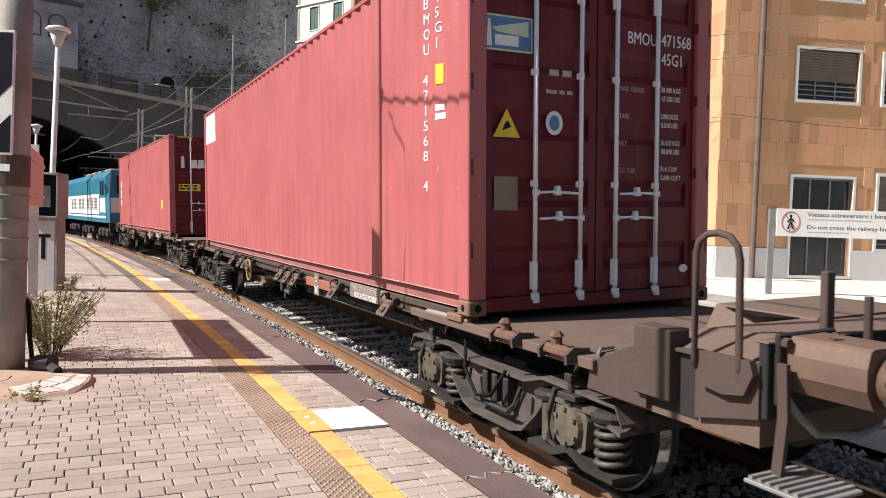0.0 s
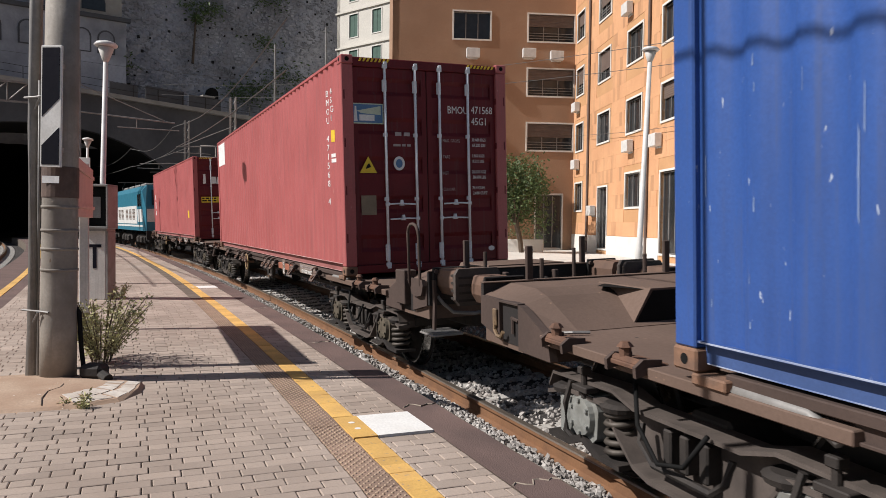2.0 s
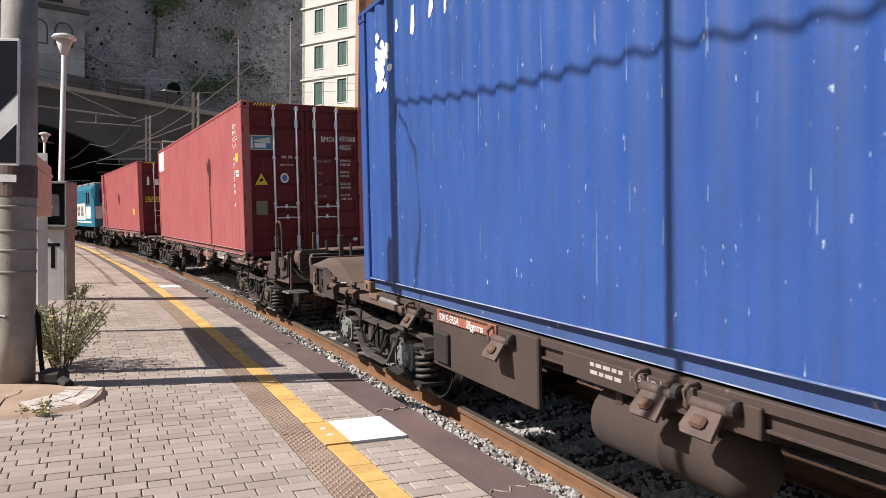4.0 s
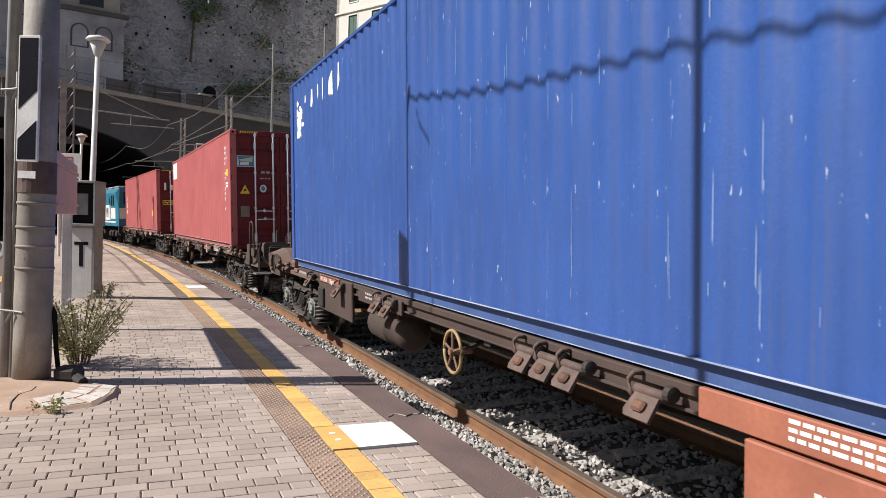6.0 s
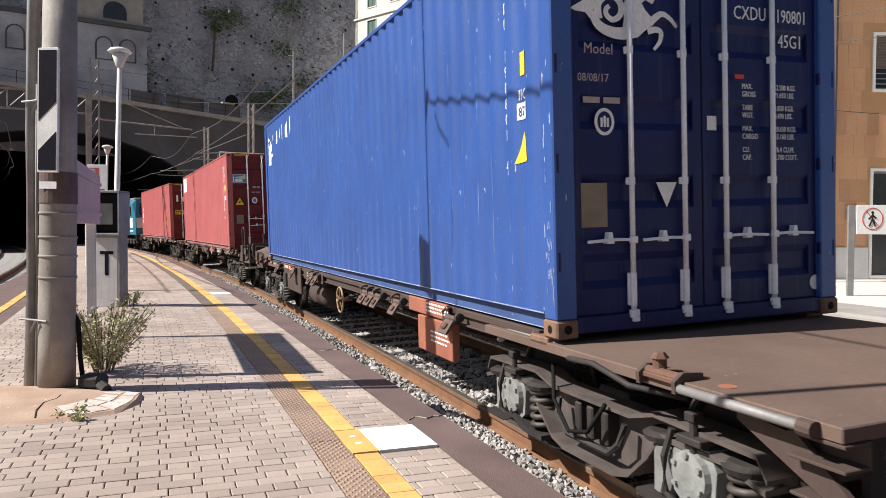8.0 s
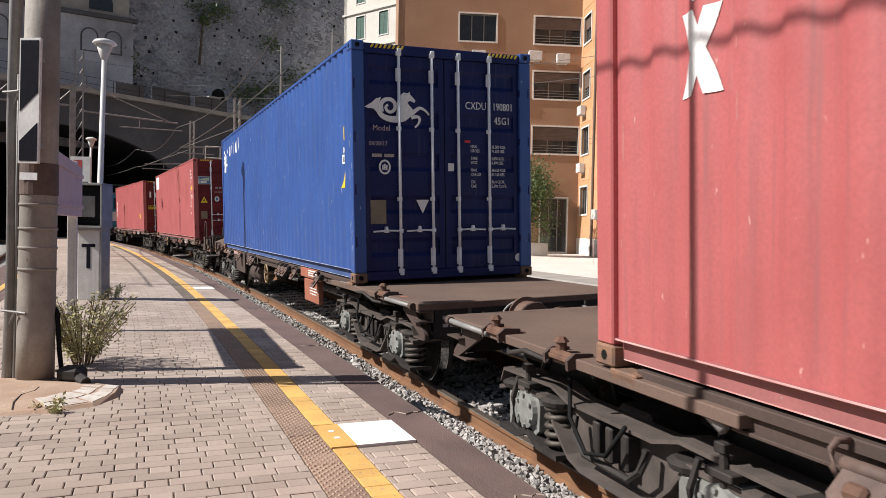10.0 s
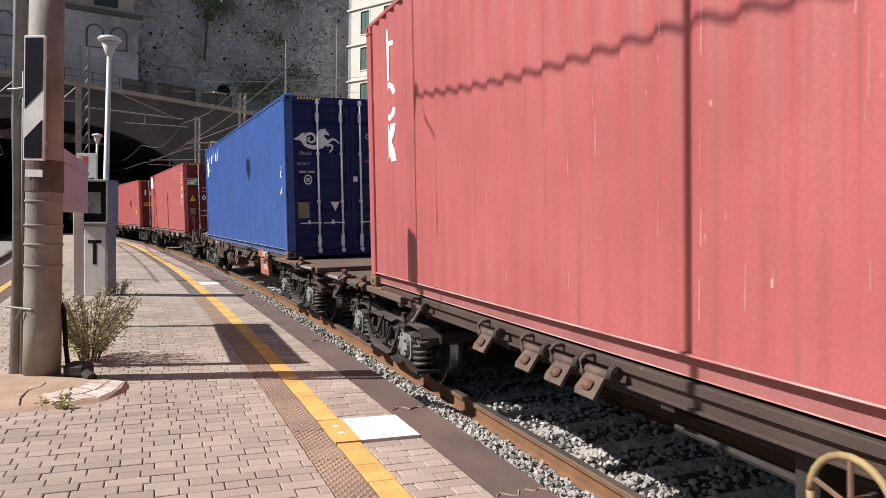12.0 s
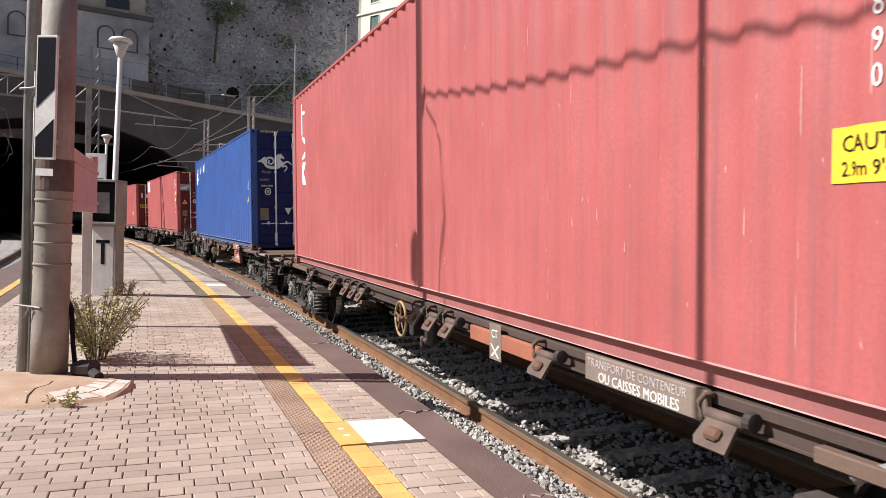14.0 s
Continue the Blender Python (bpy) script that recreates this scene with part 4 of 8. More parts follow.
    for k, txt in enumerate("AUS8"):   # chalked on the corner post
        words("chalk_writing", txt, 0.085, on_side(0.10, 0.70 - 0.105 * k, False, -W8 / 2 - 0.0015), CHALKBLUE, c, 0.8)
    for k in range(26):
        y, z, h = rnd.uniform(0.02, 0.14), rnd.uniform(0.16, 2.6), rnd.uniform(0.02, 0.10)
        w = rnd.uniform(0.004, 0.012)
        flat("chipped_paint", on_side(y, z, False, -W8 / 2 - 0.0012), [(0, 0), (w, h * 0.1), (w * 0.7, h), (-w * 0.3, h * 0.8)], WORNLIP_B, c, "pale chip in the post's paint")
    for k, (w, h, dz) in enumerate(((0.07, 0.12, 0.10), (0.05, 0.26, 0.0), (0.16, 0.20, 0.05), (0.06, 0.30, 0.0), (0.22, 0.32, 0.0), (0.20, 0.33, 0.0))):
        flat("peeling_shape", on_side(11.12 - 0.36 * k, 2.36 + dz), [(0, 0.02), (w * 0.6, 0), (w, h * 0.3), (w * 0.9, h), (w * 0.3, h * 0.96), (0.01, h * 0.6)], WHITE, c, "peeling white shape")
    # pale scuffs and run marks
    bm = B()
    for k in range(230):
        y, z, h = rnd.uniform(0.3, 11.8), rnd.uniform(0.25, 2.7), rnd.uniform(0.03, 0.10) if k % 3 else rnd.uniform(0.1, 0.42)
        y = round(y / RIB) * RIB + 0.16 + rnd.uniform(0.16, 0.2)
        w = rnd.uniform(0.003, 0.010)
        p = [(-W8 / 2 + 0.0085, y, z), (-W8 / 2 + 0.0085, y + w, z + h * 0.1), (-W8 / 2 + 0.0085, y + w * rnd.uniform(0.3, 1), z + h), (-W8 / 2 + 0.0085, y, z + h * 0.9)]
        bm.faces.new([bm.verts.new(q) for q in p])
    tagged(part("worn_paint", bm, CHALKBLUE, c, "pale scratches in the paint"), kind="stuff")


def mark_tex(c, far):
    if far:
        for k, (w, h) in enumerate(((0.10, 0.34), (0.20, 0.25), (0.20, 0.25))):
            flat("white_shape", on_door(-0.88 + 0.2 * k + 0.06 * min(k, 1), 1.95, 0.05), [(0, 0), (w, 0.02), (w * 0.9, h), (w * 0.1, h)], WHITE, c, "large white painted shape")
        flat("yellow_notice", on_door(-0.95, 1.30, 0.05), rect(0.6, 0.2), YELLOW, c, "yellow notice with small print")
        bars("notice_print", on_door(-0.93, 1.42, 0.048), 2, 0.55, 0.05, 0.03, BLACK, c, 0.1, 4)
        flat("side_sticker", on_side(1.45, 0.78), rect(0.3, 0.26), YELLOW, c)
        bars("side_print", on_side(11.6, 1.9, True), 1, 1.0, 0.14, 0.1, WHITE, c, 0.1, 4)
        return
    flat("tall_shape", on_side(11.50, 2.16), [(0.06, 0), (0.17, 0.0), (0.17, 0.34), (0.24, 0.34), (0.24, 0.39), (0.15, 0.39), (0.14, 0.52), (0.06, 0.52)], WHITE, c, "white painted shape")
    bm = B()
    m = on_side(11.36, 1.95)
    tube(bm, [m @ Vector((0.11 * math.cos(k * 0.449), 0.17 * math.sin(k * 0.449), 0)) for k in range(1, 14)], 0.032, 6)
    bmesh.ops.scale(bm, vec=(0.03, 1, 1), space=Matrix.Translation((W8 / 2 - 0.004, 0, 0)), verts=bm.verts[:])
    part("tall_shape", bm, WHITE, c, "white painted ring")
    for pts in ([(0, 0), (0.09, 0), (0.26, 0.38), (0.17, 0.38)], [(0.17, 0), (0.27, 0), (0.10, 0.38), (0.0, 0.38)]):
        flat("tall_shape", on_side(11.49, 1.34, False, -W8 / 2 + 0.002 - 0.001 * (pts[0][0] > 0)), pts, WHITE, c, "white painted stroke")
    flat("yellow_notice", on_side(1.05, 0.92), rect(0.62, 0.20), YELLOW, c, "yellow caution notice in black letters")
    words("notice_words", "CAUTION", 0.085, on_side(1.01, 1.03, False, -W8 / 2 - 0.001), BLACK, c, 0.95)
    words("notice_words", "2.9m 9'6\" HIGH", 0.075, on_side(1.01, 0.945, False, -W8 / 2 - 0.001), BLACK, c, 0.85)
    for k, txt in enumerate("890"):
        words("side_digit", txt, 0.115, on_side(0.88, 1.48 - 0.12 * k), WHITE, c, 0.8)
    rnd = random.Random(9)
    bm = B()
    for k in range(90):
        y, z, h = rnd.uniform(0.3, 11.8), rnd.uniform(0.25, 2.5), rnd.uniform(0.04, 0.26)
        y = round(y / RIB) * RIB + 0.16 + rnd.uniform(0.16, 0.2)
        w = rnd.uniform(0.003, 0.009)
        bm.faces.new([bm.verts.new(q) for q in ((-W8 / 2 + 0.0085, y, z), (-W8 / 2 + 0.0085, y + w, z + h * 0.1), (-W8 / 2 + 0.0085, y + w * 0.6, z + h), (-W8 / 2 + 0.0085, y, z + h * 0.9))])
    tagged(part("worn_paint", bm, CHALKRED, c, "pale scratches in the paint"), kind="stuff")


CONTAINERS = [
    build_container(RED, RED_SHADED, "shipping_container", "smaller-looking far red corrugated shipping container with large white letters"),
    build_container(RED, RED_SHADED, "shipping_container", "red corrugated shipping container with doors darkened for shade and company plate"),
    build_container(BLUE, BLUE_SHADED, "shipping_container", "scuffed blue corrugated shipping container with doors darkened for shade and white emblem", True),
    build_container(RED, RED_SHADED, "shipping_container", "scratched red corrugated shipping container with tall white side letters"),
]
mark_tex(CONTAINERS[0], True)
mark_red(CONTAINERS[1])
mark_blue(CONTAINERS[2])
mark_tex(CONTAINERS[3], False)
PAINTED = ("white_panel", "side_code", "side_size_code", "side_sticker", "side_print", "yellow_triangle", "peeling_flake", "peeling_shape", "tall_shape", "yellow_notice", "notice_words", "side_digit", "chalk_mark")
for c in CONTAINERS:
    for ob in c.children:
        if ob.name.split(".")[0] in PAINTED and max(v.co.x for v in ob.data.vertices) < -1.15:
            drape(ob)


# ---- wagons ----
AX = 0.98          # half the wheelbase
RAIL_W = -1.0      # rail level in a wagon's own space


def build_wheelset(parent, y):
    bm = B()
    for sx in (-1, 1):
        x = sx * 0.72
        prof = [(x - sx * 0.07, 0.02), (x - sx * 0.07, WHEEL_R - 0.05), (x - sx * 0.068, WHEEL_R + 0.022), (x - sx * 0.04, WHEEL_R + 0.028), (x - sx * 0.03, WHEEL_R + 0.004), (x + sx * 0.06, WHEEL_R - 0.006), (x + sx * 0.065, WHEEL_R - 0.05), (x + sx * 0.02, WHEEL_R - 0.065), (x + sx * 0.0, 0.2), (x + sx * 0.03, 0.11), (x + sx * 0.07, 0.10), (x + sx * 0.07, 0.02)]
        lathe(bm, prof, 36, "x")
    rod(bm, (-1.0, 0, 0), (1.0, 0, 0), 0.075, 16)
    ws = part("wheelset", bm, GRIME, parent, "grimy wheelset with a bright tread", False)
    for sx in (-1, 1):
        bm = B()
        x = sx * 0.72
        lathe(bm, [(x - sx * 0.028, WHEEL_R + 0.0055), (x + sx * 0.058, WHEEL_R - 0.004)], 36, "x")
        bmesh.ops.delete(bm, geom=[f for f in bm.faces if len(f.verts) > 6], context="FACES_ONLY")
        part("tread", bm, TREAD, ws, "polished wheel tread")
        bm = B()
        lathe(bm, [(x + sx * 0.0662, WHEEL_R - 0.010), (x + sx * 0.0668, WHEEL_R - 0.024)], 36, "x")
        bmesh.ops.delete(bm, geom=[f for f in bm.faces if len(f.verts) > 6], context="FACES_ONLY")
        part("rim", bm, TREAD, ws, "bright wheel rim")
    ws.matrix_basis = pose(0, y, 0)
    return ws


def coil(bm, x, y, z0, z1, r, w, turns):
    n = int(turns * 14)
    tube(bm, [(x + r * math.cos(6.2832 * turns * k / n), y + r * math.sin(6.2832 * turns * k / n), z0 + (z1 - z0) * k / n) for k in range(n + 1)], w, 6)


def build_bogie(wagon, y, box_mat):
    """A two-axle freight bogie: side frames, coil springs, axle boxes, wheelsets. Its space: z from the axle's height."""
    za = RAIL_W + WHEEL_R
    bm = B()
    box(bm, -0.9, 0.9, -0.16, 0.16, 0.0, 0.22, 0.02)
    bg = part("bogie", bm, GRIME, wagon, "grimy dark steel bogie")
    bg.matrix_basis = pose(0, y, za)
    for sx in (-1, 1):
        x0, x1 = sx * 0.90, sx * 0.97
        bm = B()   # web: swan-necked over the axle boxes, sagging between them
        top = [(-1.46, 0.10), (-1.40, 0.20), (-0.66, 0.22), (-0.44, 0.16), (0.44, 0.16), (0.66, 0.22), (1.40, 0.20), (1.46, 0.10), (1.46, 0.05), (1.20, 0.12), (0.72, 0.12), (0.60, -0.02), (0.42, -0.17), (0.28, -0.21), (-0.28, -0.21), (-0.42, -0.17), (-0.60, -0.02), (-0.72, 0.12), (-1.20, 0.12), (-1.46, 0.05)]
        prism(bm, top, min(x0, x1), max(x0, x1), "x")
        part("side_frame", bm, FRAMEGREY, bg, "swan-necked steel side frame")
        bm = B()   # lower flange
        lowc = [(-1.46, 0.05), (-1.20, 0.115), (-0.73, 0.115), (-0.61, -0.03), (-0.43, -0.185), (-0.28, -0.225), (0.28, -0.225), (0.43, -0.185), (0.61, -0.03), (0.73, 0.115), (1.20, 0.115), (1.46, 0.05)]
        prism(bm, lowc + [(p, q + 0.03) for p, q in lowc[::-1]], sx * 0.86, sx * 1.10, "x")
        part("lower_flange", bm, FRAMEGREY, bg)
        bm = B()
        upc = [(-1.46, 0.10), (-1.40, 0.20), (-0.66, 0.22), (-0.44, 0.16), (0.44, 0.16), (0.66, 0.22), (1.40, 0.20), (1.46, 0.10)]
        prism(bm, upc + [(p, q + 0.022) for p, q in upc[::-1]], sx * 0.88, sx * 1.09, "x")
        part("upper_flange", bm, FRAMEGREY, bg)
        bm = B()   # open bracket with brake blocks in the middle
        tube(bm, [(sx * 1.06, -0.36, 0.10), (sx * 1.09, -0.34, -0.02), (sx * 1.09, -0.24, -0.10), (sx * 1.09, 0.24, -0.10), (sx * 1.09, 0.36, 0.0), (sx * 1.06, 0.38, 0.10)], 0.022, 6)
        part("guard_bar", bm, GRIME, bg)
        for yy in (-0.14, 0.02, 0.16):
            bm = B()
            box(bm, sx * 0.96, sx * 1.06, yy - 0.035, yy + 0.035, -0.09, 0.12, 0.01)
            part("block", bm, GRIME, bg)
    for ye in (-1.45, 1.45):
        bm = B()
        box(bm, -0.9, 0.9, ye - 0.05, ye + 0.05, 0.06, 0.17, 0.01)
        part("headstock", bm, GRIME, bg)
    wheels = []
    for ya in (-AX, AX):
        wheels.append(build_wheelset(bg, ya))
        for sx in (-1, 1):
            x = sx * 1.0
            bm = B()   # axle box with cover, bolts and spring wings
            prism(bm, [(ya - 0.15, -0.12), (ya - 0.17, 0.06), (ya - 0.12, 0.15), (ya + 0.12, 0.15), (ya + 0.17, 0.06), (ya + 0.15, -0.12), (ya + 0.08, -0.17), (ya - 0.08, -0.17)], min(x - 0.09, x + 0.09), max(x - 0.09, x + 0.09), "x")
            lathe(bm, [(sx * 1.08, 0.135), (sx * 1.125, 0.125), (sx * 1.135, 0.07), (sx * 1.137, 0.01)], 18, "x", (0, ya, 0.0))
            for k in range(6):
                a = k * 1.047 + 0.5
                rod(bm, (sx * 1.12, ya + 0.105 * math.cos(a), 0.105 * math.sin(a)), (sx * 1.145, ya + 0.105 * math.cos(a), 0.105 * math.sin(a)), 0.017, 6)
            part("axle_box", bm, box_mat, bg, "greasy cast axle box")
            for s2 in (-1, 1):
                yy = ya + s2 * 0.30
                bm = B()
                prism(bm, [(ya, -0.17), (ya + s2 * 0.16, -0.235), (yy + s2 * 0.14, -0.235), (yy + s2 * 0.14, -0.20), (yy - s2 * 0.08, -0.20), (ya, -0.12)], x - 0.12, x + 0.12, "x")
                part("spring_seat", bm, GRIME, bg)
                bm = B()
                lathe(bm, [(0.10, 0.13), (0.13, 0.14), (0.15, 0.10)], 16, "z", (x, yy, 0))
                part("spring_cap", bm, GRIME, bg)
                if s2 > 0:   # friction damper housing on the leading side
                    bm = B()
                    lathe(bm, [(-0.19, 0.085), (-0.17, 0.105), (0.08, 0.105), (0.10, 0.08)], 14, "z", (x, yy - 0.04, 0))
                    part("damper_housing", bm, box_mat, bg)
                    continue
                bm = B()
                coil(bm, x, yy, -0.185, 0.105, 0.095, 0.021, 5)
                part("coil_spring", bm, SPRING, bg, "dark coil spring", True)
            bm = B()   # damper link and upright above the box
            rod(bm, (sx * 1.10, ya - 0.02, 0.12), (sx * 1.10, ya - 0.02, 0.30), 0.022, 8)
            box(bm, sx * 1.05, sx * 1.15, ya - 0.12, ya + 0.06, 0.17, 0.21, 0.006)
            box(bm, sx * 1.06, sx * 1.13, ya - 0.05, ya + 0.02, 0.28, 0.33, 0.006)
            tube(bm, [(sx * 1.09, ya + 0.16, 0.20), (sx * 1.12, ya + 0.19, 0.05), (sx * 1.12, ya + 0.19, -0.14), (sx * 1.09, ya + 0.12, -0.2)], 0.022, 6)
            part("linkage", bm, GRIME, bg)
    for sx in (-1, 1):
        bm = B()
        tube(bm, [(sx * 1.08, 0.42, 0.33), (sx * 1.15, 0.30, 0.12), (sx * 1.15, 0.12, -0.05), (sx * 1.15, -0.1, 0.0), (sx * 1.12, -0.25, 0.2)], 0.014, 6)
        part("brake_hose", bm, DARK, bg, "", True)
    return wheels


def bracket(wagon, y):
    """A folding container bracket hanging off the side sill: a bent loop, a barrel, a dark cheek and a tilted flap with a raised pad."""
    x = -1.20
    bm = B()
    m = Matrix.Translation((x - 0.045, y, -0.115)) @ Matrix.Rotation(radians(38), 4, "Y")
    prism(bm, [(-0.095, 0.0), (0.085, 0.0), (0.10, -0.11), (0.075, -0.14), (-0.11, -0.14)], -0.010, 0.010, "x")
    bmesh.ops.transform(bm, matrix=m, verts=bm.verts[:])
    flap = part("folding_bracket", bm, BRACKET, wagon, "folding container bracket")
    bm = B()
    box(bm, -0.036, -0.009, -0.050, 0.040, -0.105, -0.045, 0.014, m)
    part("pad", bm, RUSTDARK, flap, "rusty raised pad")
    bm = B()
    rod(bm, (x - 0.035, y - 0.115, -0.105), (x - 0.035, y + 0.10, -0.105), 0.027, 10)
    part("barrel", bm, BRACKET, flap, "", True)
    bm = B()
    tube(bm, [(x + 0.02, y + 0.125, -0.04), (x - 0.03, y + 0.135, -0.035), (x - 0.062, y + 0.13, -0.06), (x - 0.062, y + 0.125, -0.12), (x - 0.045, y + 0.115, -0.155)], 0.014, 6)
    part("loop", bm, BRACKET, flap, "", True)
    bm = B()
    lathe(bm, [(y - 0.160, 0.02), (y - 0.155, 0.040), (y - 0.120, 0.043), (y - 0.11, 0.03)], 12, "y", (x - 0.02, 0, -0.09))
    part("cheek", bm, GRIME, flap)


def hand_wheel(wagon, y, material, z=-0.29):
    bm = B()
    x = -1.29
    tube(bm, [(x, y + 0.165 * math.cos(k * 0.2618), z + 0.165 * math.sin(k * 0.2618)) for k in range(25)], 0.014, 8)
    hw = part("hand_wheel", bm, material, wagon, "round brake hand wheel", True)
    bm = B()
    for k in range(5):
        a = k * 1.2566 + 0.3
        rod(bm, (x, y, z), (x, y + 0.16 * math.cos(a), z + 0.16 * math.sin(a)), 0.010, 6)
    rod(bm, (x - 0.03, y, z), (x + 0.16, y, z), 0.028, 8)
    part("spokes", bm, RUST, hw)
    bm = B()
    rod(bm, (x + 0.06, y, z), (-0.9, y, z + 0.1), 0.02, 6)
    part("spindle", bm, GRIME, hw)


def loft(bm, sections):
    """A closed body through cross-sections of (x, y, z) rings of one length."""
    rings = [[bm.verts.new(p) for p in r] for r in sections]
    for p, q in zip(rings, rings[1:]):
        for k in range(len(p)):
            bm.faces.new((p[k], p[(k + 1) % len(p)], q[(k + 1) % len(p)], q[k]))
    bm.faces.new(rings[0][::-1])
    bm.faces.new(rings[-1])
    return bm


def outer_end(w, e, d):
    """The buffered end of a wagon: e is its end along y, d the way outwards (-1 or 1)."""
    def Y(v):
        return e - d * v
    # raised end: a flat top with chamfered flanks, falling to the deck
    secs = []
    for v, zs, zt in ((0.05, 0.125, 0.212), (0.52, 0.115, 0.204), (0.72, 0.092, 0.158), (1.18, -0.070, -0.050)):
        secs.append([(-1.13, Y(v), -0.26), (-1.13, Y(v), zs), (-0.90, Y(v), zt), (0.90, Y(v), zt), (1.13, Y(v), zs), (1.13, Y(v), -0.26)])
    part("end_cover", loft(B(), secs), DECKTOP, w, "sloping dusty brown end cover, lightened for the sun")
    # tunnel over the draw gear; black sheet towards the load for its opening's shade
    secs = []
    for v, x0, x1, dz in ((0.42, -0.25, 0.72, 0.0), (1.13, -0.25, 0.72, 0.0)):
        secs.append([(x0 - 0.17, Y(v), -0.06), (x0, Y(v), 0.218), (x1, Y(v), 0.218), (x1 + 0.12, Y(v), -0.06)])
    tunnel = part("draw_gear_tunnel", loft(B(), secs), DECKTOP, w, "raised brown cover over the draw gear")
    bm = B()
    bm.faces.new([bm.verts.new(v) for v in ((-0.40, Y(1.134), -0.05), (-0.235, Y(1.134), 0.202), (0.70, Y(1.134), 0.202), (0.815, Y(1.134), -0.05))])
    part("dark_opening", bm, DARK, tunnel, "black sheet for the shade in the cover opening")
    # flat black patch paints the shade in the groove
    bm = B()
    prism(bm, [(-0.27, Y(0.52)), (-0.24, Y(0.55)), (-0.24, Y(1.10)), (-0.42, Y(0.66))], 0.2055, 0.2075, "z")
    part("slot", bm, DARK, tunnel)
    for sx in (-1, 1):
        # cheek in two pieces with an open pocket between them
        x0, x1 = sorted((sx * 1.10, sx * 1.165))
        bm = B()
        prism(bm, [(Y(0.03), 0.12), (Y(0.40), 0.118), (Y(0.40), -0.20), (Y(0.03), -0.12)], x0, x1, "x")
        cheek = part("side_cheek", bm, DECK, w, "brown side cheek")
        bm = B()
        prism(bm, [(Y(0.74), 0.106), (Y(0.80), 0.096), (Y(1.20), -0.072), (Y(1.24), -0.24), (Y(0.74), -0.24)], x0, x1, "x")
        part("side_cheek", bm, DECK, w, "brown side cheek")
        bm = B()
        box(bm, min(sx * 1.10, sx * 1.168), max(sx * 1.10, sx * 1.168), min(Y(0.40), Y(0.74)), max(Y(0.40), Y(0.74)), 0.096, 0.117, 0.004)
        part("pocket_lintel", bm, DECK, cheek)
        # thin black backing paints the shade inside the pocket
        bm = B()
        box(bm, min(sx * 1.131, sx * 1.136), max(sx * 1.131, sx * 1.136), min(Y(0.41), Y(0.73)), max(Y(0.41), Y(0.73)), -0.22, 0.095)
        part("pocket", bm, BEAM_SHADE, cheek, "backing of the cheek's pocket, blackened for shade")
        if d > 0:
            bm = B()
            tube(bm, [(sx * 1.175, Y(0.345), 0.02), (sx * 1.182, Y(0.345), -0.13), (sx * 1.182, Y(0.39), -0.175), (sx * 1.182, Y(0.46), -0.175), (sx * 1.182, Y(0.50), -0.13)], 0.016, 6)
            box(bm, min(sx * 1.165, sx * 1.188), max(sx * 1.165, sx * 1.188), min(Y(0.31), Y(0.375)), max(Y(0.31), Y(0.375)), -0.10, 0.04, 0.008)
            part("rope_hook", bm, HOOKTAN, cheek, "worn tan rope hook")
        bm = B()
        for p, q in (((0.62, 0.0), (0.62, -0.13)), ((0.60, -0.01), (0.72, -0.02))):
            rod(bm, (sx * 1.15, Y(p[0]), p[1]), (sx * 1.15, Y(q[0]), q[1]), 0.014, 6)
        part("pocket_bar", bm, DECK, cheek)
        bm = B()   # pipe handle along the foot of the slope
        tube(bm, [(sx * 1.12, Y(1.20), -0.045), (sx * 1.02, Y(1.30), -0.032), (sx * 0.90, Y(1.33), -0.036)], 0.012, 6)
        part("release_handle", bm, GREYPIPE, w)
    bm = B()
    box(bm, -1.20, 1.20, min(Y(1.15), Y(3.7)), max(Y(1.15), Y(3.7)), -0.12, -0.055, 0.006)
    part("end_deck", bm, DECKTOP, w, "flat dusty brown deck plate, lightened for the sun")
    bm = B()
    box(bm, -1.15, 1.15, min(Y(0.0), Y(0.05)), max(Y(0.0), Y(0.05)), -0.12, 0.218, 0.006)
    beam = part("end_beam", bm, BEAM_SHADE, w, "end beam darkened for shade")
    bm = B()
    box(bm, -1.155, 1.155, min(Y(-0.006), Y(0.07)), max(Y(-0.006), Y(0.07)), 0.218, 0.228, 0.003)
    part("top_plate", bm, DECKTOP, w)
    for x in (-0.30, 0.30):
        bm = B()
        box(bm, x - 0.025, x + 0.025, min(Y(-0.08), Y(0.0)), max(Y(-0.08), Y(0.0)), -0.12, 0.18, 0.008)
        part("beam_rib", bm, DECK, beam)
    bm = B()
    box(bm, -0.28, 0.28, min(Y(-0.003), Y(-0.006)), max(Y(-0.003), Y(-0.006)), -0.11, 0.18)
    part("beam_face", bm, BEAM_SHADE, beam)
    for sx in (-1, 1):
        x, z = sx * 0.925, 0.115
        bm = B()   # housing: flat-topped box rounded below
        sec = [(-0.145, 0.06), (-0.125, 0.125), (-0.105, 0.137), (0.105, 0.137), (0.125, 0.125), (0.145, 0.06), (0.145, -0.03), (0.10, -0.11), (0.0, -0.14), (-0.10, -0.11), (-0.145, -0.03)]
        loft(bm, [[(x + p, Y(-q), z + r) for p, r in sec] for q in (0.0, 0.40)])
        bf = part("buffer", bm, BUFFERBROWN, w, "rubbed brown buffer housing")
        bm = B()
        lathe(bm, [(Y(-0.38), 0.105), (Y(-0.60), 0.105)], 20, "y", (x, 0, z))
        part("buffer_ram", bm, BUFFERBROWN, bf, "", True)
        bm = B()
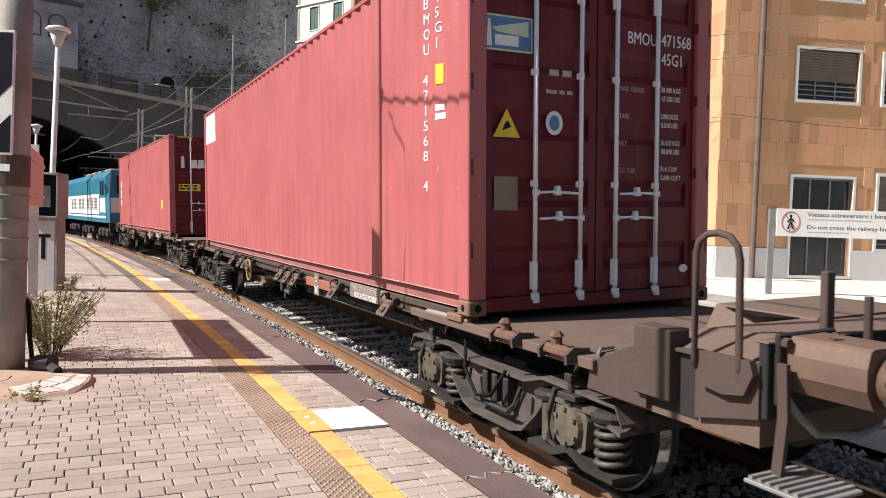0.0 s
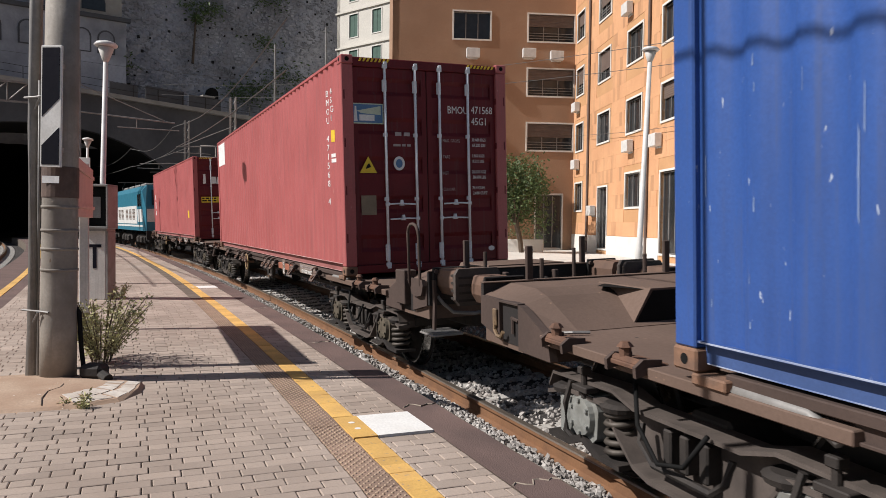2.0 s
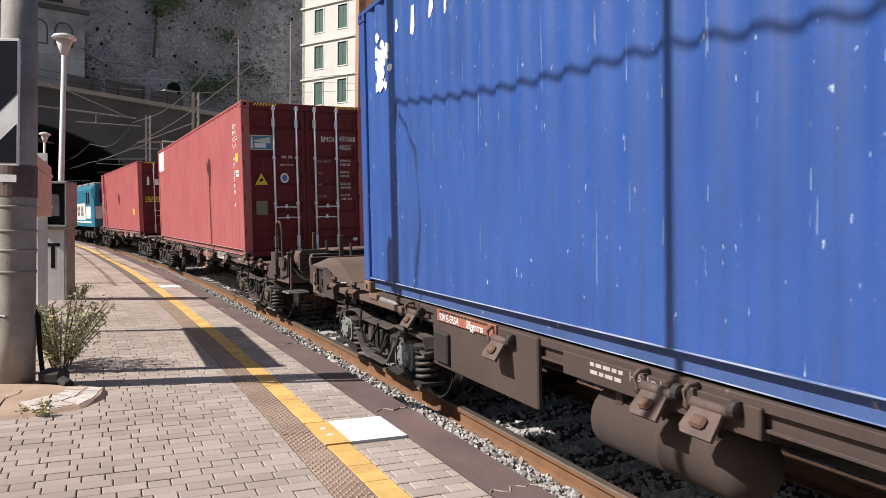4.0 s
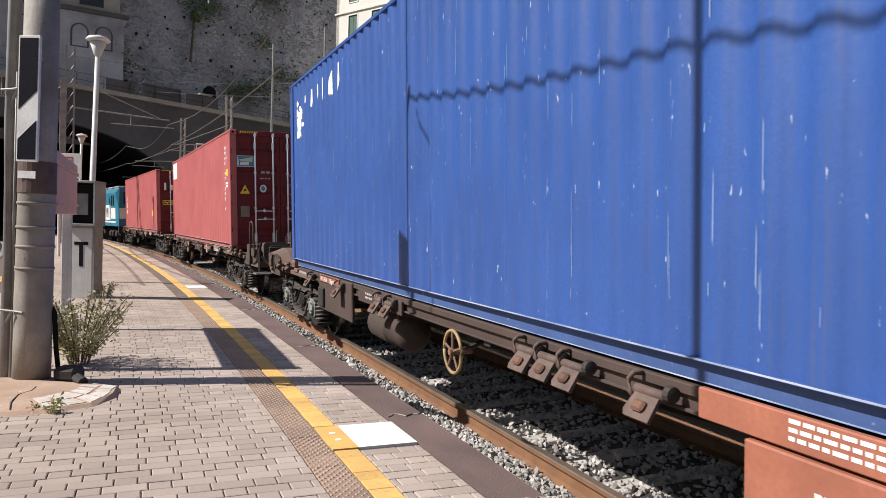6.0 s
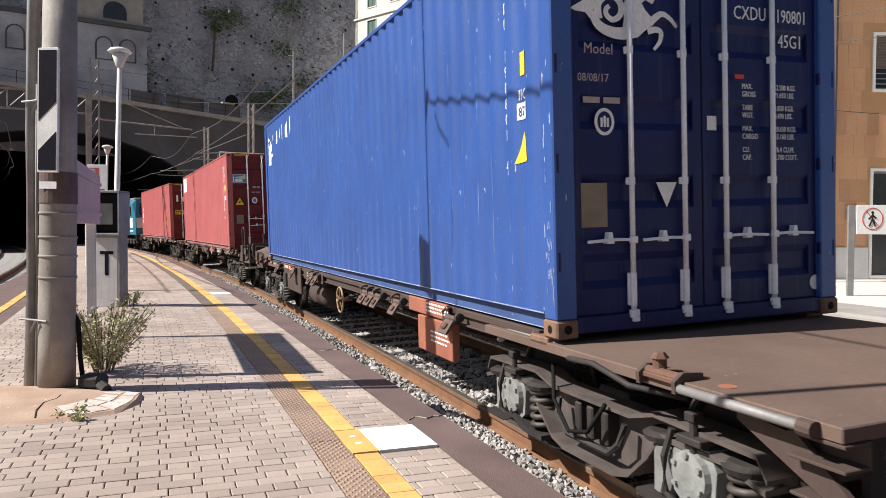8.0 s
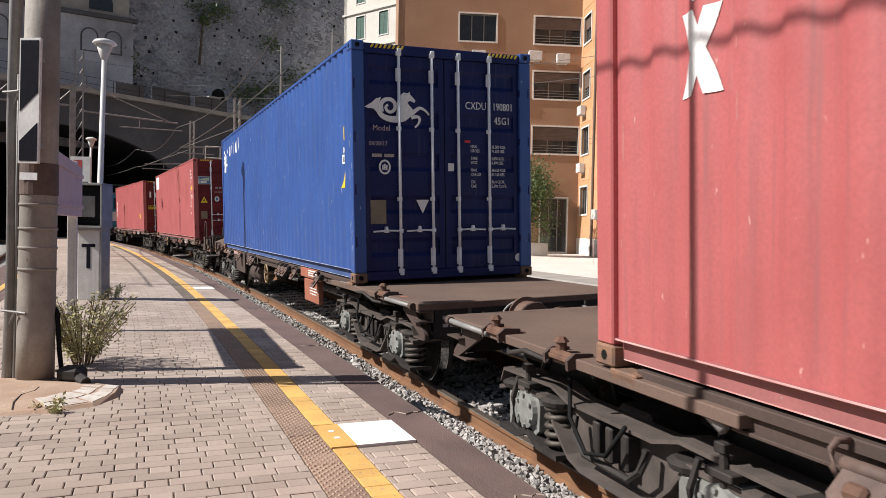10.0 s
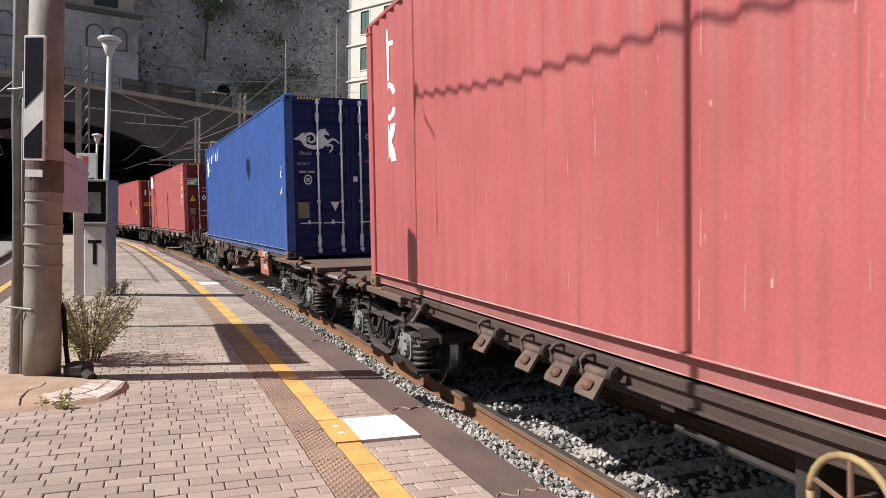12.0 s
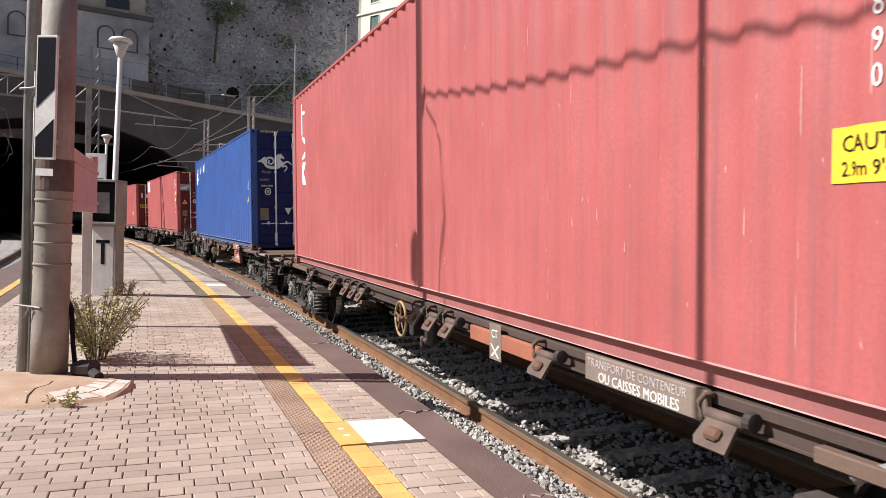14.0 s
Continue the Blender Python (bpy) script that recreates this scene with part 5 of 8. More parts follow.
        box(bm, x - 0.19, x + 0.19, min(Y(0.0), Y(-0.03)), max(Y(0.0), Y(-0.03)), z - 0.17, z + 0.15, 0.008)
        part("buffer_flange", bm, BEAM_SHADE, bf)
        for p in (-0.16, 0.16):
            for q in (-0.13, 0.11):
                bm = B()
                rod(bm, (x + p, Y(0.0), z + q), (x + p, Y(-0.06), z + q), 0.024, 6)
                part("bolt", bm, DECK, bf)
        bm = B()   # head: rounded upright plate with a ribbed back
        sec = [(-0.235, 0.12), (-0.20, 0.172), (0.20, 0.172), (0.235, 0.12), (0.235, -0.11), (0.19, -0.165), (-0.19, -0.165), (-0.235, -0.11)]
        loft(bm, [[(x + p, Y(-q), z + r) for p, r in sec] for q in (0.60, 0.645)])
        head = part("buffer_head", bm, FRAMEGREY, bf, "greasy grey buffer head")
        for k in range(4):
            bm = B()
            zz = z + 0.105 - 0.07 * k
            box(bm, min(x - sx * 0.0, x + sx * 0.225), max(x - sx * 0.0, x + sx * 0.225), min(Y(-0.52), Y(-0.60)), max(Y(-0.52), Y(-0.60)), zz - 0.011, zz + 0.011)
            part("rib", bm, GRIME, head)
        flat("painted_mark", Matrix.Translation((x - 0.03, Y(-0.20), z + 0.1375)), [(-0.03, 0), (0.03, 0), (0.03, 0.012), (0.006, 0.05), (-0.006, 0.05), (0.012, 0.012), (-0.03, 0.012)], BLACK, bf)
        bm = B()   # upright bar and thin stub on the beam
        box(bm, sx * 0.71 - 0.030, sx * 0.71 + 0.030, min(Y(0.02), Y(0.06)), max(Y(0.02), Y(0.06)), 0.18, 0.52, 0.006)
        part("stake", bm, DECK, w, "upright steel bar")
        bm = B()
        rod(bm, (sx * 0.54, Y(-0.05), 0.05), (sx * 0.54, Y(-0.05), 0.40), 0.020, 8)
        part("stub", bm, DECK, w)
    if d > 0:
        return
    bm = B()
    tube(bm, [(-1.19, Y(0.36), 0.05), (-1.215, Y(0.36), 0.10), (-1.225, Y(0.35), 0.60), (-1.225, Y(0.33), 0.66), (-1.222, Y(0.28), 0.695), (-1.218, Y(0.22), 0.70), (-1.214, Y(0.16), 0.685), (-1.210, Y(0.12), 0.64), (-1.205, Y(0.11), 0.58), (-1.200, Y(0.11), 0.10), (-1.18, Y(0.11), 0.05)], 0.017, 8)
    part("grab_rail", bm, DECK, w, "bent steel grab rail", True)
    bm = B()
    prism(bm, [(Y(0.40), 0.14), (Y(0.05), 0.14), (Y(0.03), 0.08), (Y(0.08), -0.02), (Y(0.20), -0.04), (Y(0.34), -0.02)], -1.205, -1.168, "x")
    part("rail_plate", bm, DECK, w, "brown plate at the foot of the rail")
    bm = B()   # tall block standing at the cheek
    box(bm, -1.205, -1.06, Y(0.54), Y(0.80), -0.16, 0.205, 0.008)
    part("corner_block", bm, DECK, w, "brown block beside the rail")
    bm = B()   # step hung below the corner
    prism(bm, [(Y(-0.03), 0.14), (Y(-0.08), 0.14), (Y(-0.09), -0.10), (Y(-0.06), -0.38), (Y(-0.01), -0.38), (Y(-0.04), -0.10)], -1.13, -1.105, "x")
    step = part("step", bm, DECK, w, "step hung below the corner")
    bm = B()
    box(bm, -1.25, -0.92, Y(0.03), Y(-0.30), -0.385, -0.365, 0.005)
    tread = part("tread", bm, GREYPIPE, step, "grated steel tread")
    for k in range(7):
        bm = B()
        box(bm, -1.235, -0.935, Y(0.015 - 0.045 * k), Y(-0.005 - 0.045 * k), -0.365, -0.351)
        part("ridge", bm, GREYPIPE, tread)
    bm = B()
    tube(bm, [(-1.08, Y(-0.05), -0.02), (-1.02, Y(-0.06), -0.10), (-0.92, Y(-0.08), -0.19), (-0.70, Y(-0.12), -0.21), (-0.45, Y(-0.12), -0.17)], 0.018, 8)
    part("uncoupling_lever", bm, GREYPIPE, w, "bent grey uncoupling lever", True)
    bm = B()   # coupling hook, screw and hoses
    tube(bm, [(0, Y(0), 0.03), (0, Y(-0.2), 0.03), (0, Y(-0.34), 0.10), (0, Y(-0.40), 0.03)], 0.045, 8)
    tube(bm, [(-0.05, Y(-0.22), 0.0), (-0.06, Y(-0.45), -0.14), (0.0, Y(-0.58), -0.04), (0.06, Y(-0.45), -0.14), (0.05, Y(-0.22), 0.0)], 0.028, 8)
    part("coupling", bm, GRIME, w)
    bm = B()
    tube(bm, [(-0.40, Y(0.02), -0.06), (-0.41, Y(-0.18), -0.10), (-0.40, Y(-0.26), -0.36), (-0.37, Y(-0.45), -0.46), (-0.34, Y(-0.6), -0.30)], 0.022, 8)
    part("air_hose", bm, GRIME, w, "", True)


def deck_latch(w, y, z=0.0):
    """A hinged container seat at the deck edge: two ears, a bar between them and a tongue."""
    bm = B()
    box(bm, -1.25, -1.05, y - 0.15, y + 0.15, z - 0.075, z - 0.045, 0.006)
    lat = part("deck_latch", bm, RUSTDARK, w, "rusty hinged seat at the deck edge")
    for s2 in (-1, 1):
        bm = B()
        prism(bm, [(-1.27, z - 0.11), (-1.10, z - 0.075), (-1.10, z - 0.02), (-1.22, z - 0.01), (-1.275, z - 0.05)], y + s2 * 0.14 - 0.014, y + s2 * 0.14 + 0.014, "y")
        part("ear", bm, DECK, lat)
    bm = B()
    rod(bm, (-1.215, y - 0.15, z - 0.042), (-1.215, y + 0.15, z - 0.042), 0.026, 8)
    part("bar", bm, RUSTDARK, lat)
    bm = B()
    rod(bm, (-1.20, y + 0.05, z - 0.03), (-1.20, y + 0.05, z + 0.03), 0.036, 8)
    rod(bm, (-1.20, y + 0.05, z + 0.03), (-1.20, y + 0.05, z + 0.06), 0.050, 6, 0.025)
    part("lock_head", bm, RUSTDARK, lat)


def inner_end(w, e, d, up=0.0):
    """The close-coupled end: a flat deck, its edge beam, drawbar pipe and brackets; up lifts it above the load's floor."""
    def Y(v):
        return e - d * v

    def span(a, b):
        return min(Y(a), Y(b)), max(Y(a), Y(b))
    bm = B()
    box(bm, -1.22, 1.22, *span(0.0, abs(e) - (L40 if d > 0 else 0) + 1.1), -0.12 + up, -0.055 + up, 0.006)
    part("end_deck", bm, DECKTOP, w, "flat dusty brown deck plate, lightened for the sun")
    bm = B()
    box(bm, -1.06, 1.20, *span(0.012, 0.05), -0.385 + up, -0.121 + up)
    beam = part("end_beam", bm, BEAM_SHADE, w, "end beam blackened for shade")
    bm = B()
    box(bm, -0.55, 0.55, *span(0.1, 2.3), -0.42, -0.125 + up, 0.02)
    part("centre_box", bm, BEAM_SHADE, w)
    for x in (-0.70, 0.62):
        bm = B()
        box(bm, x - 0.012, x + 0.012, *span(-0.03, 0.012), -0.37 + up, -0.122 + up)
        part("beam_rib", bm, FRAMEGREY, beam)
    bm = B()
    lathe(bm, [(Y(0.1), 0.17), (Y(-0.02), 0.17), (Y(-0.021), 0.205), (Y(-0.05), 0.205), (Y(-0.051), 0.165), (Y(-0.24), 0.165)], 24, "y", (-0.10, 0, -0.22))
    draw = part("drawbar", bm, BUFFERBROWN, w, "short brown drawbar to the next wagon")
    bm = B()
    tube(bm, [(-0.10 + 0.26 * math.cos(a * 0.2618), Y(-0.02), -0.22 + 0.17 * math.sin(a * 0.2618)) for a in range(13, -1, -1)], 0.014, 6)
    part("guard_hoop", bm, GREYPIPE, draw, "", True)
    # small open channel under the deck's corner
    for z0, z1, x0, x1 in ((-0.138, -0.122, -1.22, -1.075), (-0.235, -0.220, -1.22, -1.075), (-0.220, -0.138, -1.09, -1.075)):
        bm = B()
        box(bm, x0, x1, *span(-0.01, 0.26), z0 + up, z1 + up, 0.003)
        part("corner_channel", bm, DECK, w, "open steel channel at the corner")
    bm = B()
    prism(bm, [(Y(0.26), -0.16 + up), (Y(0.60), -0.13 + up), (Y(0.60), -0.17 + up), (Y(0.10), -0.40 + up), (Y(0.0), -0.40 + up), (Y(0.0), -0.36 + up)], -1.16, -1.13, "x")
    part("corner_gusset", bm, DECK, w, "sloping gusset under the channel")
    bm = B()
    box(bm, -1.17, -0.98, *span(0.0, 0.30), -0.412 + up, -0.395 + up, 0.004)
    part("gusset_foot", bm, DECK, w)
    bm = B()
    rod(bm, (-1.245, Y(0.12), -0.085 + up), (-1.245, Y(0.92), -0.085 + up), 0.024, 10)
    pipe = part("edge_pipe", bm, GREYPIPE, w, "bare pipe along the deck edge", True)
    bm = B()
    rod(bm, (-1.245, Y(0.10), -0.085 + up), (-1.245, Y(0.17), -0.085 + up), 0.036, 10)
    part("collar", bm, DECK, pipe)
    for x, drop in ((-0.55, 0.20), (0.60, 0.22)):
        bm = B()
        tube(bm, [(x, Y(0.05), -0.16), (x - 0.01, Y(-0.10), -0.16), (x - 0.02, Y(-0.15), -0.20 - drop * 0.5), (x + 0.03, Y(-0.16), -0.22 - drop), (x + 0.10, Y(-0.05), -0.24 - drop)], 0.018, 8)
        part("air_hose", bm, GREYPIPE, w, "", True)
    if d < 0:
        bars("beam_number", Matrix.Translation((-0.98, Y(0.008), -0.19)) @ REAR, 2, 0.22, 0.032, 0.045, CHALK, beam, 0.2, 8)
    deck_latch(w, Y(1.04), up)
    flat("orange_spot", Matrix.Translation((-1.10, Y(0.72), -0.0545 + up)), disc(0.045, 12), ORANGE, w, "orange painted spot")
    bm = B()
    tube(bm, [(-1.25, Y(1.9), -0.08), (-1.27, Y(1.6), -0.06), (-1.24, Y(1.3), -0.13), (-1.1, Y(1.0), -0.15)], 0.018, 6)
    part("pipe", bm, GRIME, w, "", True)


SILL_GEAR = ("side_sill", "folding_bracket", "hand_wheel", "side_panel", "number_board", "tool_box", "side_plate", "owner_board", "equipment_box", "transport_board", "lettered_board", "worn_plate", "brake_panel", "air_tank", "tank_strap")


def build_wagon(name, label, front, rear, boxes, style):
    w = thing(name, label, "freight wagon", "wagons of the train")
    e0, e1 = (-2.60 if rear == "outer" else -2.08), (L40 + 2.66 if front == "outer" else L40 + 2.40)
    bm = B()   # centre frame
    box(bm, -0.55, 0.55, e0 + 0.3, e1 - 0.3, -0.42, -0.08, 0.02)
    for y in (1.7, 3.4, 5.2, 7.0, 8.8, 10.5):
        prism(bm, [(-1.14, -0.06), (1.14, -0.06), (1.14, -0.16), (0.5, -0.38), (-0.5, -0.38), (-1.14, -0.16)], y - 0.05, y + 0.05, "y")
    part("centre_frame", bm, GRIME, w)
    for sx in (-1, 1):
        bm = B()
        x = sx * 1.13
        box(bm, x - 0.045, x + 0.045, 0.32, L40 - 0.32, -0.085, -0.03, 0.006)
        box(bm, x - 0.012, x + 0.012, 1.0, L40 - 1.0, -0.155, -0.08)
        box(bm, x - 0.040, x + 0.040, 1.0, L40 - 1.0, -0.168, -0.15, 0.004)
        part("side_sill", bm, DECK, w, "dusty brown side sill")
    # sloping end gussets over the bogies
    for y, d in ((1.0, 1), (L40 - 1.0, -1)):
        bm = B()
        tube(bm, [(-1.16, y - d * 0.05, -0.13), (-1.16, y - d * 0.2, -0.055), (-1.16, y - d * 0.9, -0.045)], 0.03, 6)
        part("gusset", bm, GREYPIPE, w, "", True)
    outer_end(w, e0, -1) if rear == "outer" else inner_end(w, e0, -1, 0.022)
    outer_end(w, e1, 1) if front == "outer" else inner_end(w, e1, 1, 0.035)
    for y, kind in ((e0 + 1.45, rear), (e0 + 2.05, rear), (e1 - 1.45, front), (e1 - 2.25, front)):
        if kind == "outer":
            deck_latch(w, y)
    if front == "inner":
        deck_latch(w, L40 + 0.38, 0.02)
    for y in (0.25, L40 - 0.25):
        for sx in (-1, 1):
            bm = B()
            box(bm, sx * 1.05, sx * 1.22, y - 0.12, y + 0.12, -0.06, -0.003, 0.008)
            part("container_seat", bm, RUST, w, "rusty container seat")
    wheels = build_bogie(w, -0.12, boxes) + build_bogie(w, L40 + 0.12, boxes)
    # side equipment towards the platform
    if style == "tank":
        for y in (10.75, 9.15, 4.42, 4.15, 3.88, 3.20, 1.74, 7.55, 7.2):
            bracket(w, y)
        hand_wheel(w, 5.50, HANDYELLOW)
        bm = B()
        box(bm, -1.20, -1.16, 8.72, 10.40, -0.50, -0.03, 0.01)
        panel = part("side_panel", bm, DECK, w)
        bm = B()
        box(bm, -1.215, -1.199, 9.25, 10.28, -0.115, -0.02, 0.004)
        plate = part("number_board", bm, ORANGE, w, "orange-red lettered board")
        words("board_words", "RIV E-ERSA", 0.085, on_side(10.22, -0.105, False, -1.2165), WHITE, plate, 0.9)
        words("board_words", "Sffggmrrss", 0.085, on_side(9.72, -0.105, False, -1.2165), WHITE, plate, 0.8)
        bars("number_bars", on_side(10.22, -0.042, False, -1.2170), 1, 0.85, 0.018, 0, GRIME, plate, 0.0, 6)
        bm = B()
        box(bm, -1.235, -1.19, 10.05, 10.32, -0.45, -0.2, 0.01)
        part("tool_box", bm, GRIME, w)
        bm = B()
        lathe(bm, [(7.10, 0.02), (7.13, 0.13), (7.20, 0.185), (7.62, 0.185), (7.622, 0.190), (7.66, 0.190), (7.662, 0.185), (8.20, 0.185), (8.27, 0.13), (8.30, 0.02)], 22, "y", (-0.98, 0, -0.42))
        part("air_tank", bm, DECK, w, "brown air tank", True)
        bm = B()
        box(bm, -1.20, -1.17, 6.95, 8.43, -0.20, -0.06, 0.006)
        beam = part("side_plate", bm, DECK, w)
        words("plate_words", "|- 35.74 m -|", 0.055, on_side(7.80, -0.105, False, -1.2015), CHALK, beam, 0.9)
        bars("plate_print", on_side(8.15, -0.10, False, -1.2015), 2, 0.30, 0.022, 0.022, CHALK, beam, 0.3, 31)
        for y in (7.3, 8.0):
            bm = B()
            box(bm, -1.12, -0.9, y - 0.03, y + 0.03, -0.30, -0.06, 0.004)
            part("tank_strap", bm, DECK, w)
        bm = B()
        box(bm, -1.225, -1.19, 1.88, 2.88, -0.15, -0.01, 0.006)
        board = part("owner_board", bm, ORANGE, w, "orange-red owner's board with white print")
        bars("board_print", on_side(2.38, -0.045, False, -1.227), 3, 0.55, 0.018, 0.016, WHITE, board, 0.2, 21)
        bm = B()
        box(bm, -1.235, -1.16, 1.74, 2.60, -0.49, -0.165, 0.008)
        bx = part("equipment_box", bm, ORANGE, w, "orange-red equipment box with white print")
        bars("box_print", on_side(2.25, -0.29, False, -1.237), 3, 0.48, 0.017, 0.024, WHITE, bx, 0.15, 22)
    else:
        for y in (10.46, 8.88, 8.19, 7.80, 7.46, 5.45, 5.05, 4.65, 3.06, 1.52):
            bracket(w, y)
        hand_wheel(w, 5.85 if style == "ct" else 7.4, HANDYELLOW, -0.23)
        bm = B()
        box(bm, -1.215, -1.18, 1.66, 2.66, -0.17, -0.02, 0.006)
        plate = part("transport_board", bm, BOARDTAN, w, "brown board lettered in white")
        words("board_words", "TRANSPORT DE CONTENEUR", 0.068, on_side(2.63, -0.085, False, -1.2165), CHALK, plate, 0.92)
        words("board_words", "OU CAISSES MOBILES", 0.080, on_side(2.52, -0.158, False, -1.2165), WHITE, plate, 0.9)
        bm = B()
        box(bm, -1.225, -1.185, 3.2, 4.3, -0.19, -0.08, 0.006)
        part("lettered_board", bm, ORANGE, w, "rust-red board")
        worn = flat("worn_plate", on_side(3.93, -0.275, False, -1.226), rect(0.19, 0.265), BOARDTAN, w, "faded tan plate with white letters")
        words("plate_words", "CT", 0.085, on_side(3.895, -0.115, False, -1.229), WHITE, worn, 0.95)
        for pts in ([(0.02, 0), (0.045, 0), (0.165, 0.09), (0.14, 0.09)], [(0.135, 0), (0.16, 0), (0.04, 0.09), (0.015, 0.09)]):
            flat("cross_stroke", on_side(3.925, -0.255, False, -1.2285 - 0.001 * (pts[0][0] > 0.1)), pts, WHITE, worn)
        bm = B()
        rod(bm, (-1.0, 6.3, -0.3), (-1.0, 7.1, -0.28), 0.025, 8)
        part("brake_rod", bm, GRIME, w)
        bm = B()
        box(bm, -1.05, -0.9, 6.2, 6.32, -0.42, -0.12, 0.01)
        part("brake_bracket", bm, GRIME, w)
        bm = B()
        box(bm, -1.12, -1.06, 5.42, 5.66, -0.42, -0.16, 0.01)
        panel = part("brake_panel", bm, GRIME, w, "dark hanging brake panel")
        bm = B()
        rod(bm, (-1.12, 5.44, -0.43), (-1.12, 5.72, -0.41), 0.022, 8)
        rod(bm, (-1.12, 5.72, -0.41), (-1.12, 5.72, -0.52), 0.018, 8)
        part("lever", bm, FRAMEGREY, panel)
    # the sill and what hangs on it reach up to the load's bottom rail
    for ob in w.children:
        if ob.name.split(".")[0] in SILL_GEAR:
            ob.matrix_basis = pose(0, 0, 0.05)
    return w, wheels


WAGONS = [
    build_wagon("container_wagon", "brown low-floor container wagon far up the track", "outer", "inner", AXLEBOX, "plain"),
    build_wagon("container_wagon", "dusty brown low-floor container wagon with buffers at its end", "inner", "outer", AXLEBOX, "plain"),
    build_wagon("container_wagon", "brown low-floor container wagon with orange boards and hand wheel", "outer", "inner", SILVERBOX, "tank"),
    build_wagon("container_wagon", "brown low-floor container wagon lettered in white", "inner", "outer", SILVERBOX, "ct"),
]


# ---- locomotive ----
def build_loco():
    lo = thing("locomotive", "teal and white electric locomotive with a lowered pantograph", "locomotive")
    hw, n = 1.45, 17.0
    bm = B()
    sec = [(-hw, 0.15), (hw, 0.15), (hw, 2.25), (hw - 0.25, 2.55), (-hw + 0.25, 2.55), (-hw, 2.25)]
    secn = [(-hw, 0.15), (hw, 0.15), (hw, 1.45), (hw - 0.2, 2.50), (-hw + 0.2, 2.50), (-hw, 1.45)]
    rings = [[bm.verts.new((x, y, z)) for x, z in sc] for y, sc in ((0.35, sec), (n - 0.35, sec))]
    for e, s2 in ((0, -1), (1, 1)):
        y = 0.0 if e == 0 else n
        cap = [bm.verts.new(v) for v in ((-hw + 0.1, y, 0.15), (hw - 0.1, y, 0.15), (hw - 0.1, y, 1.35), (hw - 0.3, y - s2 * 0.35, 2.5), (-hw + 0.3, y - s2 * 0.35, 2.5), (-hw + 0.1, y, 1.35))]
        r = rings[e]
        for k in range(6):
            try:
                bm.faces.new((r[k], r[(k + 1) % 6], cap[(k + 1) % 6], cap[k]))
            except ValueError:
                pass
        bm.faces.new(cap)
    a, b = rings
    for k in range(6):
        bm.faces.new((a[k], a[(k + 1) % 6], b[(k + 1) % 6], b[k]))
    part("body", bm, TEAL, lo)
    for sx in (-1, 1):
        bm = B()
        x = sx * hw
        box(bm, x - 0.01 * sx, x + 0.012 * sx, 2.3, n - 2.3, 0.52, 1.50)
        part("white_band", bm, LOCOWHITE, lo, "white side band")
        bm = B()
        box(bm, x - 0.01 * sx, x + 0.012 * sx, 0.4, n - 0.4, 0.36, 0.46)
        part("white_stripe", bm, LOCOWHITE, lo)
        for y in (3.4, 4.7, 6.0, 7.9, 9.2, 11.2, 12.5):
            bm = B()
            for k in range(8):
                box(bm, x, x + 0.028 * sx, y - 0.42, y + 0.42, 0.76 + k * 0.075, 0.80 + k * 0.075)
            part("louvre", bm, SHUTTER, lo)
        for y in (1.1, 1.75, n - 1.1):
            bm = B()
            box(bm, x - 0.01 * sx, x + 0.015 * sx, y - 0.22, y + 0.22, 1.45, 2.1, 0.005)
            part("cab_window", bm, GLASS, lo)
        bm = B()
        box(bm, x - 0.01 * sx, x + 0.011 * sx, 0.45, 2.1, 0.62, 1.30)
        part("cab_panel", bm, LOCOWHITE, lo)
    bm = B()
    for x in (-0.6, 0.6):
        v = [bm.verts.new(p) for p in ((x - 0.45, 0.012, 1.5), (x + 0.45, 0.012, 1.5), (x + 0.40, 0.25, 2.3), (x - 0.40, 0.25, 2.3))]
        for q in v:
            q.co.y -= 0.03
        bm.faces.new(v)
    part("windscreen", bm, GLASS, lo)
    bm = B()
    box(bm, -1.3, 1.3, -0.02, 0.02, 0.62, 1.30)
    part("nose_panel", bm, LOCOWHITE, lo)
    bm = B()
    for x in (-0.9, 0.9):
        rod(bm, (x, 0.02, -0.05), (x, -0.55, -0.05), 0.13, 14)
        rod(bm, (x, -0.5, -0.05), (x, -0.6, -0.05), 0.24, 14)
        rod(bm, (x * 0.9, -0.03, 0.5), (x * 0.9, 0.0, 0.5), 0.1, 12)
    box(bm, -1.35, 1.35, 0.0, 0.2, -0.35, 0.15)
    part("buffer_beam", bm, GRIME, lo)
    for y in (2.6, 8.5, 14.4):
        bm = B()
        for dy in (-1.1, 1.1):
            for sx in (-1, 1):
                lathe(bm, [(sx * 0.66, 0.05), (sx * 0.66, 0.55), (sx * 0.80, 0.52), (sx * 0.8, 0.05)], 22, "x", (0, y + dy, -0.45))
        box(bm, -1.15, 1.15, y - 1.9, y + 1.9, -0.45, -0.1, 0.03)
        for dy in (-1.1, 0, 1.1):
            box(bm, -1.3, 1.3, y + dy - 0.25, y + dy + 0.25, -0.55, -0.2, 0.05)
        part("bogie", bm, GRIME, lo)
    bm = B()
    for y in (4.2, 6.5, 8.8, 11.2):
        box(bm, -0.8, 0.8, y - 0.8, y + 0.8, 2.55, 2.78, 0.05)
    part("roof_gear", bm, GREYPIPE, lo)
    for y in (2.0, n - 2.0):
        bm = B()
        for x in (-0.5, 0.5):
            tube(bm, [(x, y - 0.6, 2.62), (x * 0.8, y + 0.7, 2.95), (x * 0.7, y - 0.4, 3.25)], 0.03, 6)
